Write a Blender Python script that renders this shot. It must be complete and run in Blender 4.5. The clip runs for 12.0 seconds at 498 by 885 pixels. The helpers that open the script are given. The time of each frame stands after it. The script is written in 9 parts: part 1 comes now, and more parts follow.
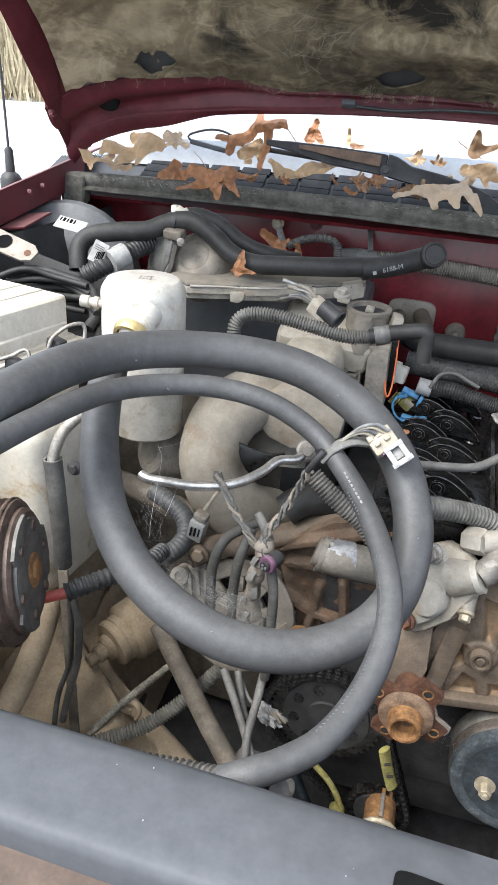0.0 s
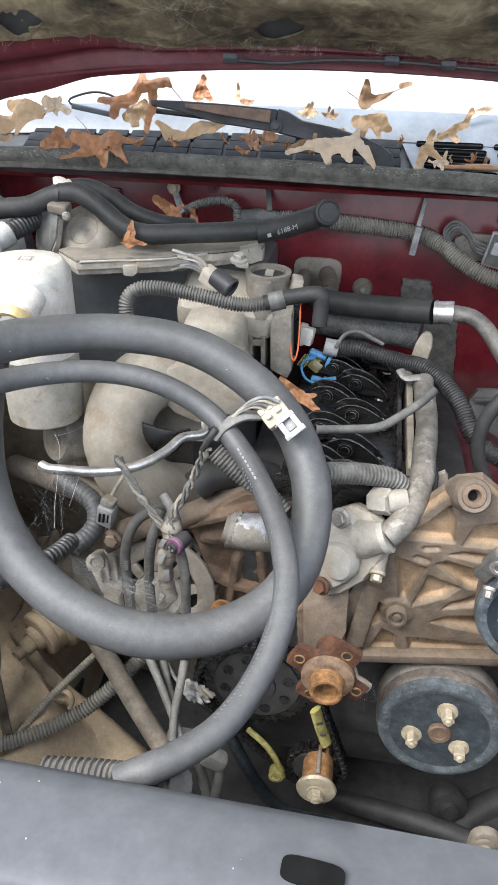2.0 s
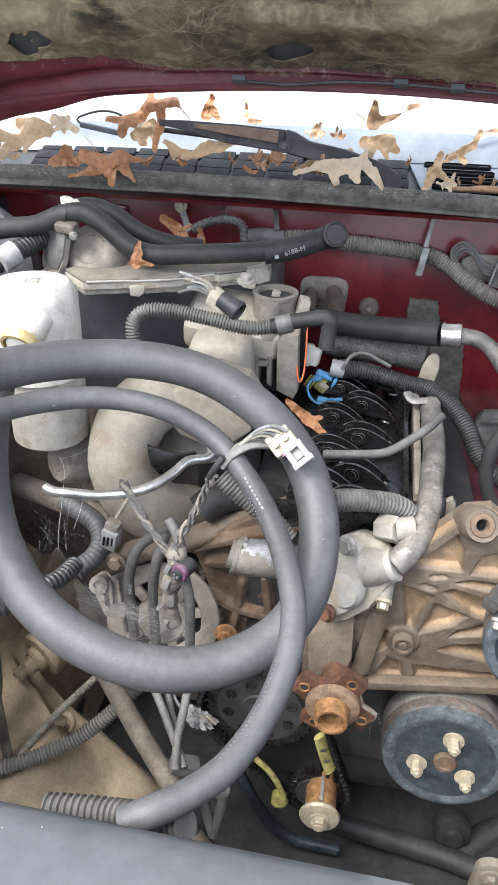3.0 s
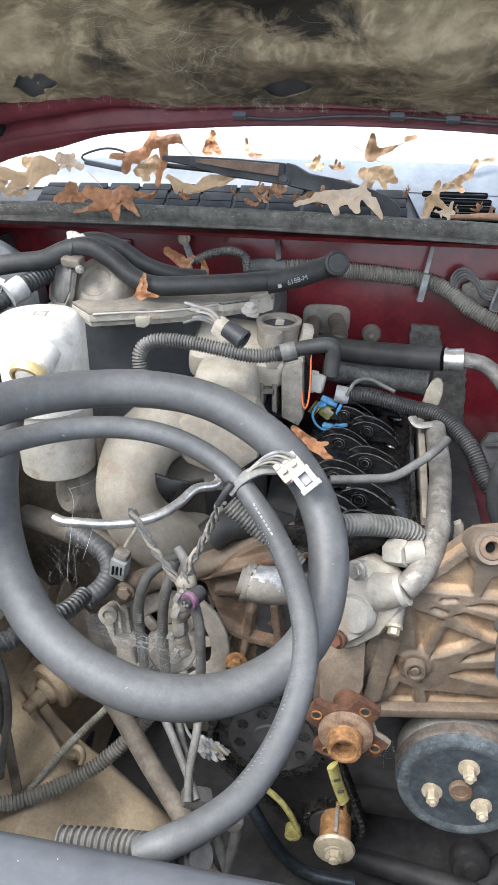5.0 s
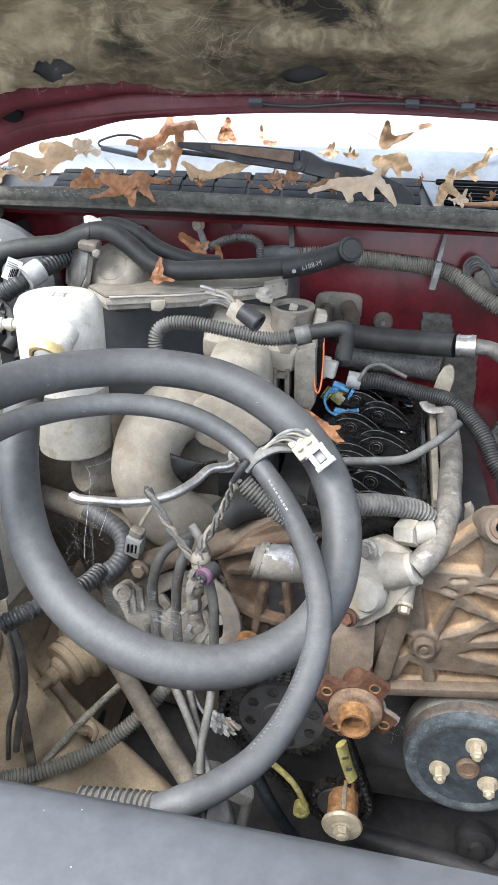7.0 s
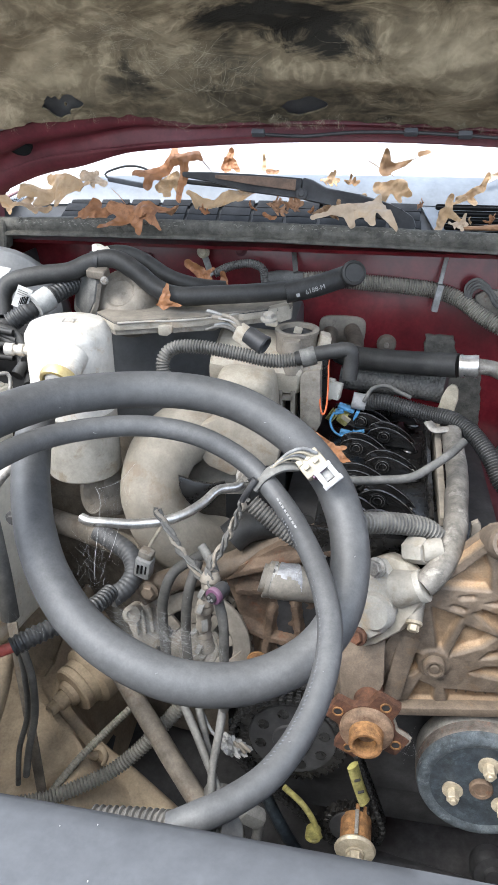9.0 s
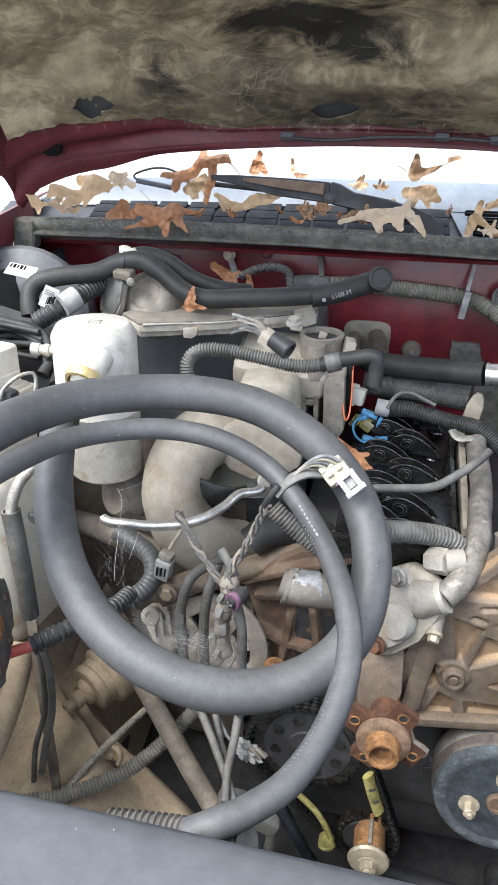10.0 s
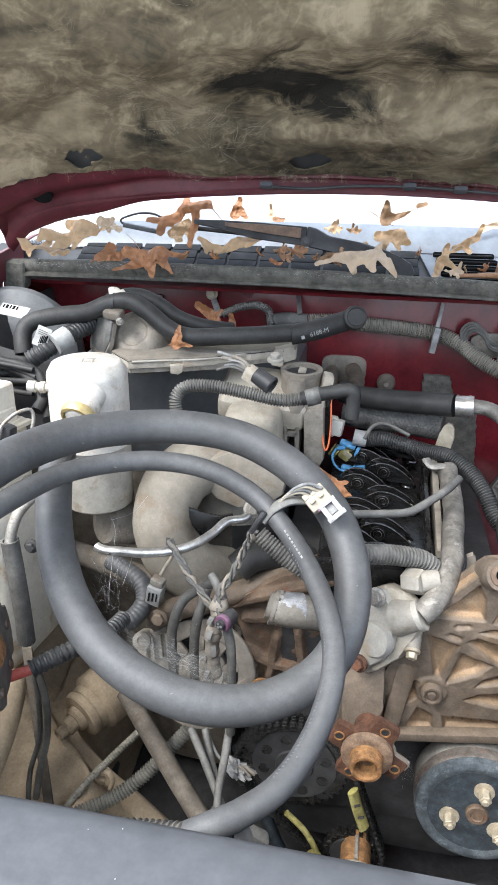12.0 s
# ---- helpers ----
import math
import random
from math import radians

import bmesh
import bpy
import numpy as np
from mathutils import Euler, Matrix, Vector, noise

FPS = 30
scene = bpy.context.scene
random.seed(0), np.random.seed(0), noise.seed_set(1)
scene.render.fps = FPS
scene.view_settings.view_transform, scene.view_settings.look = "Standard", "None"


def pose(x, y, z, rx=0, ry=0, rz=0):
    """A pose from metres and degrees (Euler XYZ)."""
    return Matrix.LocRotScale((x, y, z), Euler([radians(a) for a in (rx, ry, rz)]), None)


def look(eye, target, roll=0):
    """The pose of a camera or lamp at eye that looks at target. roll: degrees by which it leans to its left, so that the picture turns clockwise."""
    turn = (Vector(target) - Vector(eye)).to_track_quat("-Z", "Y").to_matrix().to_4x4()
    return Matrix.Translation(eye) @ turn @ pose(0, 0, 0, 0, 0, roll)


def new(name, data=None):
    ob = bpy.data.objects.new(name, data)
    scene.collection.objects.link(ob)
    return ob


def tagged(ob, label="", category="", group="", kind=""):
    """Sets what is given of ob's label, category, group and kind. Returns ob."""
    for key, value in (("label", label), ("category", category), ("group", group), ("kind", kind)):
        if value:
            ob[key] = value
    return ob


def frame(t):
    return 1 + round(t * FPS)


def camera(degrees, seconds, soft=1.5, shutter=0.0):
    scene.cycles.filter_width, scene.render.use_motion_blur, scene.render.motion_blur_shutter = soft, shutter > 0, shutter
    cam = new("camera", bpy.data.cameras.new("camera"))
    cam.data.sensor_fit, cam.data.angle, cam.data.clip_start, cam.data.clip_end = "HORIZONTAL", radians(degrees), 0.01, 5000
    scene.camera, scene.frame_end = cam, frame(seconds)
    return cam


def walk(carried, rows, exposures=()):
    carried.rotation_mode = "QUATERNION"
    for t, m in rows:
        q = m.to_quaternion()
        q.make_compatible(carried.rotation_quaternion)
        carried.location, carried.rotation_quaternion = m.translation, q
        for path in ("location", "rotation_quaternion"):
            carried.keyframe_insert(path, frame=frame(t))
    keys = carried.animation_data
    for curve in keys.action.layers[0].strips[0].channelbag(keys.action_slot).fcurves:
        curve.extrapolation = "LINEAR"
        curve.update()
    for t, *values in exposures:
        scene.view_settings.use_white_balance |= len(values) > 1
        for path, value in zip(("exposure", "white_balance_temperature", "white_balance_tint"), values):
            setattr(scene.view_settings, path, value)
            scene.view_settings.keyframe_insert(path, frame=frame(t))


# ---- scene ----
cam = camera(39.6, 12.0)
PATH = [
    (0, (-0.024, -0.007, 1.275), (-0.444, 1.723, 0.364), 4.2),
    (0.5, (-0.015, -0.006, 1.281), (-0.429, 1.745, 0.406), 3.6),
    (1, (-0.012, -0.005, 1.287), (-0.44, 1.753, 0.435), 3.5),
    (1.5, (-0.006, 0.002, 1.285), (-0.44, 1.744, 0.403), 2.3),
    (2, (0.02, 0.025, 1.285), (-0.234, 1.736, 0.281), 1.6),
    (2.5, (0.022, 0.028, 1.294), (-0.207, 1.743, 0.291), 1.8),
    (3, (0.013, 0.038, 1.298), (-0.25, 1.76, 0.314), 2.0),
    (4.8, (0.011, 0.036, 1.3), (-0.283, 1.79, 0.385), 0.5),
    (5, (0.01, 0.032, 1.299), (-0.271, 1.79, 0.387), 0.8),
    (5.5, (0.007, 0.029, 1.296), (-0.288, 1.783, 0.381), 0.6),
    (6, (0.007, 0.026, 1.292), (-0.275, 1.783, 0.379), 0.5),
    (6.5, (0.007, 0.021, 1.291), (-0.281, 1.778, 0.381), 0.2),
    (7, (0.005, 0.013, 1.291), (-0.294, 1.76, 0.364), 1.1),
    (7.2, (0.003, 0.013, 1.29), (-0.317, 1.757, 0.363), 0.6),
    (9, (0.004, 0.001, 1.29), (-0.315, 1.778, 0.43), 0.2),
    (9.5, (0.004, 0.0, 1.292), (-0.341, 1.774, 0.435), 0.7),
    (10, (0.0, 0.004, 1.293), (-0.375, 1.771, 0.435), 0.8),
    (10.5, (0.001, 0.001, 1.294), (-0.359, 1.771, 0.435), 0.8),
    (11, (0.004, -0.003, 1.295), (-0.316, 1.78, 0.447), 0.3),
    (11.5, (0.006, -0.015, 1.305), (-0.283, 1.788, 0.489), 0.9),
    (12, (0.0, -0.042, 1.314), (-0.322, 1.773, 0.536), 0.9),
]
walk(cam, [(t, look(eye, target, roll)) for t, eye, target, roll in PATH], exposures=[(0, 1.515, 6400, 8), (1.5, 1.515, 6420, 8), (2.0, 1.695, 6420, 8), (2.5, 1.875, 6400, 8), (5.5, 1.885, 6280, 8), (9.0, 1.765, 6280, 8), (12, 1.715, 6280, 8)])

# ---- light ----
world = bpy.data.worlds.new("overcast_sky")
scene.world = world
world.use_nodes = True
wn, wl = world.node_tree.nodes, world.node_tree.links
sky = wn.new("ShaderNodeTexSky")
sky.sky_type, sky.sun_disc = "NISHITA", False
sky.sun_elevation, sky.sun_rotation = radians(55), radians(221)
sky.air_density, sky.dust_density, sky.ozone_density = 1.0, 4.0, 1.0
veil = wn.new("ShaderNodeMixRGB")
veil.inputs[0].default_value = 0.55
veil.inputs[2].default_value = (8.4, 9.3, 10.8, 1)
wl.new(sky.outputs[0], veil.inputs[1])
wl.new(veil.outputs[0], wn["Background"].inputs[0])
wn["Background"].inputs[1].default_value = 0.14
sun = new("sun", bpy.data.lights.new("sun", "SUN"))
sun.data.energy, sun.data.angle, sun.data.color = 2.45, radians(36), (1.0, 0.98, 0.96)
sun.matrix_world = look((-2.4, -2.8, 5.3), (0, 0, 0))


# ---- materials ----
def ramp(nodes, links, fac, stops):
    r = nodes.new("ShaderNodeValToRGB")
    while len(r.color_ramp.elements) < len(stops):
        r.color_ramp.elements.new(0.5)
    for e, (p, c) in zip(r.color_ramp.elements, stops):
        e.position, e.color = p, (*c, 1) if len(c) == 3 else c
    links.new(fac, r.inputs[0])
    return r.outputs[0]


def math_node(nodes, links, op, a, b):
    m = nodes.new("ShaderNodeMath")
    m.operation = op
    for i, v in enumerate((a, b)):
        if isinstance(v, (int, float)):
            m.inputs[i].default_value = v
        else:
            links.new(v, m.inputs[i])
    return m.outputs[0]


def surf(name, c1, c2, rough=0.5, metal=0.0, scale=60, dust=None, amount=0.3, up=0.35, bump=0.15, coarse=9, spots=None, spec=0.5, stretch=(1, 1, 1), grain=0.3):
    """A worn surface: two tones by fine noise, dust by coarse noise and on faces that look up, spots of another colour, fine relief."""
    m = bpy.data.materials.new(name)
    m.use_nodes = True
    n, l = m.node_tree.nodes, m.node_tree.links
    p = n["Principled BSDF"]
    tc = n.new("ShaderNodeTexCoord")
    mp = n.new("ShaderNodeMapping")
    mp.inputs["Scale"].default_value = stretch
    l.new(tc.outputs["Object"], mp.inputs[0])

    def noise_of(s, detail=7, roughness=0.6, distort=0.0):
        t = n.new("ShaderNodeTexNoise")
        t.inputs["Scale"].default_value, t.inputs["Detail"].default_value = s, detail
        t.inputs["Roughness"].default_value, t.inputs["Distortion"].default_value = roughness, distort
        l.new(mp.outputs[0], t.inputs["Vector"])
        return t.outputs["Fac"]
    fine, large = noise_of(scale), noise_of(coarse, 5, 0.65, 0.6)
    mixed = math_node(n, l, "ADD", math_node(n, l, "MULTIPLY", fine, 0.6), math_node(n, l, "MULTIPLY", large, 0.4))
    colour = ramp(n, l, mixed, [(0.36, c1), (0.62, c2)])
    grit = ramp(n, l, noise_of(scale * 4.5, 3, 0.6), [(0.34, (1 - grain * 0.35,) * 3), (0.66, (1 + grain * 0.25,) * 3)])
    blotch = ramp(n, l, noise_of(coarse * 2.3, 5, 0.6, 0.2), [(0.36, (1 - grain * 0.8,) * 3), (0.6, (1 + grain * 0.2,) * 3)])
    rough_socket = None
    if spots:
        mask = ramp(n, l, noise_of(coarse * 2.7, 9, 0.7, 0.3), [(0.54, (0, 0, 0)), (0.64, (1, 1, 1))])
        mix = n.new("ShaderNodeMixRGB")
        l.new(mask, mix.inputs[0])
        l.new(colour, mix.inputs[1])
        mix.inputs[2].default_value = (*spots, 1)
        colour = mix.outputs[0]
    if dust:
        g = n.new("ShaderNodeNewGeometry")
        sep = n.new("ShaderNodeSeparateXYZ")
        l.new(g.outputs["Normal"], sep.inputs[0])
        facing = math_node(n, l, "MULTIPLY", math_node(n, l, "MAXIMUM", sep.outputs[2], 0.0), up)
        patch = math_node(n, l, "MULTIPLY", math_node(n, l, "SUBTRACT", noise_of(coarse * 1.6, 8, 0.7), 0.35), 2.2 * amount)
        k = math_node(n, l, "ADD", math_node(n, l, "ADD", facing, patch), amount * 0.5)
        k = math_node(n, l, "MULTIPLY", k, math_node(n, l, "ADD", fine, 0.45))
        c = n.new("ShaderNodeClamp")
        l.new(k, c.inputs[0])
        c.inputs[2].default_value = 0.97
        mix = n.new("ShaderNodeMixRGB")
        l.new(c.outputs[0], mix.inputs[0])
        l.new(colour, mix.inputs[1])
        mix.inputs[2].default_value = (*dust, 1)
        colour = mix.outputs[0]
        rr = n.new("ShaderNodeMapRange")
        l.new(c.outputs[0], rr.inputs[0])
        rr.inputs[3].default_value, rr.inputs[4].default_value = rough, 0.95
        rough_socket = rr.outputs[0]
        if metal:
            mm = n.new("ShaderNodeMapRange")
            l.new(c.outputs[0], mm.inputs[0])
            mm.inputs[3].default_value, mm.inputs[4].default_value = metal, 0.0
            l.new(mm.outputs[0], p.inputs["Metallic"])
    for layer in (grit, blotch):
        mix = n.new("ShaderNodeMixRGB")
        mix.blend_type = "MULTIPLY"
        mix.inputs[0].default_value = 1.0
        l.new(colour, mix.inputs[1])
        l.new(layer, mix.inputs[2])
        colour = mix.outputs[0]
    l.new(colour, p.inputs["Base Color"])
    if rough_socket is None:
        rr = n.new("ShaderNodeMapRange")
        l.new(fine, rr.inputs[0])
        rr.inputs[1].default_value, rr.inputs[2].default_value = 0.3, 0.7
        rr.inputs[3].default_value, rr.inputs[4].default_value = max(rough - 0.1, 0.03), min(rough + 0.12, 1)
        rough_socket = rr.outputs[0]
        p.inputs["Metallic"].default_value = metal
    l.new(rough_socket, p.inputs["Roughness"])
    p.inputs["Specular IOR Level"].default_value = spec
    if bump:
        b = n.new("ShaderNodeBump")
        b.inputs["Strength"].default_value, b.inputs["Distance"].default_value = bump, 0.004
        l.new(mixed, b.inputs["Height"])
        l.new(b.outputs[0], p.inputs["Normal"])
    return m


GREY_DUST = (0.27, 0.26, 0.235)
M = {
    "paint": surf("maroon_paint", (0.075, 0.0032, 0.0075), (0.125, 0.0065, 0.013), 0.17, 0, 40, (0.2, 0.1, 0.08), 0.08, 0.12, 0.03, 4, spec=0.42, grain=0.3),
    "paint_dull": surf("dusty_maroon_paint", (0.08, 0.006, 0.013), (0.11, 0.01, 0.02), 0.45, 0, 50, (0.22, 0.14, 0.12), 0.12, 0.3, 0.05, 6, grain=0.3),
    "hose": surf("grey_rubber_hose", (0.034, 0.0348, 0.0362), (0.051, 0.052, 0.0535), 0.52, 0, 120, (0.215, 0.209, 0.2), 0.13, 0.03, 0.03, 5, spec=0.45, grain=0.3),
    "hose_seam": surf("pale_rubber_seam", (0.08, 0.082, 0.086), (0.13, 0.132, 0.137), 0.6, 0, 120, None, 0, 0, 0.03, 5, spec=0.3),
    "rubber": surf("black_rubber", (0.0121, 0.0123, 0.0126), (0.02218, 0.02218, 0.02218), 0.52, 0, 80, (0.18, 0.17, 0.15), 0.07, 0.04, 0.12, 14, spec=0.28, grain=0.4),
    "rubber_dusty": surf("dusty_rubber", (0.024, 0.024, 0.023), (0.055, 0.053, 0.05), 0.55, 0, 80, GREY_DUST, 0.24, 0.2, 0.16, 16, grain=0.45),
    "seal_rubber": surf("weathered_seal_rubber", (0.04, 0.039, 0.035), (0.095, 0.091, 0.08), 0.7, 0, 90, (0.24, 0.22, 0.175), 0.14, 0.06, 0.35, 22, (0.03, 0.029, 0.026), spec=0.25, grain=0.35),
    "flake": surf("pale_rubber_crust", (0.15, 0.142, 0.12), (0.26, 0.248, 0.212), 0.8, 0, 90, None, 0, 0, 0),
    "cowl_plastic": surf("sun_faded_cowl_plastic", (0.011, 0.0118, 0.0135), (0.021, 0.0222, 0.0248), 0.6, 0, 60, (0.12, 0.115, 0.105), 0.04, 0.02, 0.08, 14, spec=0.08, grain=0.4),
    "leaf_dun": surf("dry_dun_leaf", (0.175, 0.098, 0.046), (0.27, 0.165, 0.085), 0.65, 0, 60, None, 0, 0, 0.3, 18, (0.19, 0.115, 0.06), grain=0.2),
    "loom": surf("black_split_loom", (0.0126, 0.0133, 0.0147), (0.0294, 0.02968, 0.03052), 0.36, 0, 80, GREY_DUST, 0.07, 0.05, 0.05, 12, spec=0.3),
    "loom_grey": surf("grey_dusty_loom", (0.07, 0.069, 0.062), (0.14, 0.136, 0.12), 0.5, 0, 80, (0.3, 0.275, 0.23), 0.3, 0.3, 0.05, 12, grain=0.4),
    "wire_grey": surf("dusty_grey_wire", (0.038, 0.0375, 0.036), (0.075, 0.073, 0.068), 0.6, 0, 90, (0.22, 0.2, 0.17), 0.16, 0.15, 0.1, 20, grain=0.35),
    "plastic": surf("weathered_black_plastic", (0.044, 0.0465, 0.052), (0.055, 0.058, 0.064), 0.6, 0, 60, (0.25, 0.255, 0.265), 0.06, 0.07, 0.03, 4, spec=0.3, grain=0.12),
    "plastic_black": surf("black_plastic", (0.0098, 0.0105, 0.0126), (0.021, 0.0224, 0.0252), 0.45, 0, 60, (0.18, 0.165, 0.15), 0.1, 0.06, 0.05, 12, spec=0.35),
    "cast": surf("dusty_cast_aluminium", (0.15, 0.135, 0.115), (0.26, 0.24, 0.205), 0.6, 0.2, 90, (0.33, 0.285, 0.225), 0.2, 0.2, 0.3, 20, (0.13, 0.095, 0.065), grain=0.22),
    "cast_rusty": surf("rust_stained_casting", (0.085, 0.065, 0.048), (0.14, 0.108, 0.08), 0.6, 0.12, 110, (0.23, 0.172, 0.12), 0.16, 0.22, 0.2, 11, (0.13, 0.088, 0.055), grain=0.4),
    "intake": surf("dust_coated_intake", (0.155, 0.135, 0.107), (0.23, 0.205, 0.168), 0.62, 0, 70, (0.28, 0.25, 0.2), 0.28, 0.22, 0.16, 9, (0.16, 0.118, 0.08), grain=0.22),
    "alu": surf("dull_aluminium", (0.3, 0.29, 0.265), (0.38, 0.368, 0.34), 0.5, 0.3, 90, (0.44, 0.385, 0.3), 0.22, 0.22, 0.12, 9, (0.36, 0.285, 0.2), grain=0.25),
    "can": surf("pale_aluminium_can", (0.48, 0.455, 0.41), (0.57, 0.545, 0.5), 0.45, 0.15, 60, (0.52, 0.475, 0.4), 0.22, 0.1, 0.1, 14, (0.42, 0.35, 0.26), grain=0.2),
    "chrome": surf("dusty_steel_tube", (0.5, 0.49, 0.47), (0.62, 0.61, 0.59), 0.2, 0.95, 60, (0.3, 0.25, 0.19), 0.18, 0.1, 0.08, 24, grain=0.4),
    "speckle": surf("flecked_sealant", (0.24, 0.235, 0.22), (0.36, 0.35, 0.325), 0.6, 0.1, 260, (0.02, 0.02, 0.02), 0.36, 0.0, 0.3, 60, (0.03, 0.03, 0.03), grain=0.5),
    "band_metal": surf("blue_grey_band", (0.14, 0.15, 0.175), (0.22, 0.23, 0.255), 0.42, 0.35, 90, (0.36, 0.33, 0.28), 0.16, 0.1, 0.1, 30, (0.05, 0.05, 0.05), grain=0.5),
    "steel": surf("dull_steel", (0.22, 0.21, 0.195), (0.38, 0.365, 0.34), 0.45, 0.7, 70, (0.34, 0.3, 0.24), 0.25, 0.15, 0.15, 24, (0.15, 0.12, 0.095), grain=0.45),
    "zinc": surf("yellow_zinc_bolt", (0.34, 0.29, 0.205), (0.48, 0.42, 0.315), 0.45, 0.4, 120, (0.45, 0.38, 0.28), 0.2, 0.1, 0.15, 34, grain=0.3),
    "brass": surf("brass", (0.45, 0.34, 0.13), (0.58, 0.46, 0.22), 0.34, 0.75, 60, (0.46, 0.38, 0.24), 0.18, 0.1, 0.05, 24),
    "rust": surf("orange_rust", (0.15, 0.062, 0.024), (0.33, 0.155, 0.058), 0.8, 0.1, 160, (0.43, 0.25, 0.1), 0.22, 0.15, 0.5, 36, (0.1, 0.04, 0.02), grain=0.55),
    "rust_pale": surf("worn_pale_rust", (0.15, 0.085, 0.05), (0.27, 0.17, 0.105), 0.75, 0.1, 140, (0.36, 0.27, 0.19), 0.25, 0.15, 0.4, 30, (0.13, 0.05, 0.025), grain=0.5),
    "rust_dark": surf("dark_rust", (0.06, 0.025, 0.016), (0.135, 0.055, 0.029), 0.8, 0.1, 130, (0.2, 0.11, 0.06), 0.12, 0.1, 0.45, 30, grain=0.5),
    "oily": surf("oily_black_metal", (0.0056, 0.00518, 0.00476), (0.0126, 0.0119, 0.0112), 0.28, 0.0, 50, None, 0, 0, 0.12, 18, spec=0.4),
    "chain": surf("oily_chain_steel", (0.008, 0.008, 0.0078), (0.018, 0.0175, 0.017), 0.55, 0.0, 70, None, 0, 0, 0.12, 24, spec=0.2, grain=0.4),
    "oily_edge": surf("oily_dark_steel", (0.018, 0.017, 0.016), (0.04, 0.037, 0.034), 0.26, 0.55, 70, None, 0, 0, 0.12, 24, grain=0.4),
    # Lighter steel that paints the highlights on the rocker arm edges.
    "edge_glint": surf("bright_glint_steel", (0.05, 0.048, 0.045), (0.12, 0.115, 0.108), 0.25, 0.6, 90, None, 0, 0, 0.05, 30, grain=0.5),
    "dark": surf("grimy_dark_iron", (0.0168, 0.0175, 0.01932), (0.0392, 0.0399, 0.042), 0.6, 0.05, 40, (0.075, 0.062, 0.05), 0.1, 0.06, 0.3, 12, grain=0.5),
    "tan": surf("mud_dusted_sheet_metal", (0.234, 0.1778, 0.117), (0.312, 0.2418, 0.1638), 0.85, 0, 60, (0.47, 0.37, 0.25), 0.3, 0.25, 0.14, 7, (0.24, 0.172, 0.106), grain=0.35),
    "tank": surf("yellowed_translucent_plastic", (0.46, 0.43, 0.36), (0.56, 0.53, 0.46), 0.5, 0, 40, (0.44, 0.38, 0.29), 0.22, 0.15, 0.04, 5, (0.36, 0.26, 0.15), grain=0.2),
    "white": surf("dusty_white_plastic", (0.54, 0.505, 0.435), (0.64, 0.605, 0.535), 0.5, 0, 50, (0.5, 0.43, 0.33), 0.2, 0.1, 0.04, 9, (0.45, 0.37, 0.27), grain=0.18),
    "cream": surf("cream_plastic", (0.28, 0.245, 0.18), (0.35, 0.315, 0.245), 0.45, 0, 80, (0.3, 0.25, 0.18), 0.25, 0.1, 0.05, 30, grain=0.35),
    "lock": surf("pale_grey_plastic", (0.22, 0.22, 0.225), (0.3, 0.3, 0.305), 0.4, 0, 80, GREY_DUST, 0.15, 0.1, 0.03, 30, grain=0.25),
    "grey_plastic": surf("grey_connector_plastic", (0.15, 0.15, 0.148), (0.25, 0.248, 0.24), 0.45, 0, 70, GREY_DUST, 0.25, 0.2, 0.08, 24, grain=0.4),
    "pulley": surf("blue_black_pulley_paint", (0.007, 0.012, 0.02), (0.018, 0.028, 0.042), 0.42, 0.25, 150, (0.3, 0.34, 0.33), 0.08, 0.01, 0.15, 24, (0.04, 0.056, 0.066), grain=0.5),
    "pulley_side": surf("dusty_pulley_rim", (0.05, 0.049, 0.047), (0.1, 0.097, 0.09), 0.55, 0.3, 70, (0.27, 0.255, 0.225), 0.25, 0.3, 0.12, 26, (0.09, 0.05, 0.03), grain=0.4),
    "rim_rust": surf("rust_flecked_rim", (0.05, 0.04, 0.035), (0.1, 0.078, 0.065), 0.6, 0.2, 110, (0.22, 0.2, 0.17), 0.22, 0.12, 0.2, 30, (0.12, 0.05, 0.03), grain=0.5),
    "clutch": surf("rust_brown_clutch", (0.05, 0.036, 0.03), (0.12, 0.085, 0.068), 0.45, 0.4, 70, (0.22, 0.15, 0.11), 0.2, 0.15, 0.2, 26, (0.11, 0.04, 0.025), grain=0.5),
    "orange": surf("orange_gasket", (0.55, 0.1, 0.025), (0.65, 0.15, 0.045), 0.5, 0, 60, None, 0, 0, 0.05),
    "blue": surf("blue_plastic", (0.05, 0.24, 0.5), (0.08, 0.33, 0.6), 0.4, 0, 60, GREY_DUST, 0.15, 0.1, 0.03, 24),
    "yellow": surf("yellow_nylon_guide", (0.3, 0.265, 0.07), (0.42, 0.375, 0.13), 0.45, 0, 60, (0.2, 0.165, 0.08), 0.22, 0.05, 0.06, 34, grain=0.5),
    "purple": surf("purple_seal", (0.085, 0.022, 0.068), (0.13, 0.036, 0.1), 0.5, 0, 60, GREY_DUST, 0.15, 0.1, 0.03),
    "red": surf("red_cable", (0.42, 0.045, 0.03), (0.55, 0.08, 0.05), 0.5, 0, 60, GREY_DUST, 0.12, 0.1, 0.05),
    "leaf_tan": surf("dry_tan_leaf", (0.3, 0.195, 0.105), (0.43, 0.3, 0.175), 0.65, 0, 60, None, 0, 0, 0.3, 18, (0.38, 0.235, 0.115), grain=0.12),
    "leaf_brown": surf("dry_brown_leaf", (0.2, 0.085, 0.034), (0.31, 0.142, 0.06), 0.6, 0, 60, None, 0, 0, 0.3, 18, (0.16, 0.065, 0.027), grain=0.12),
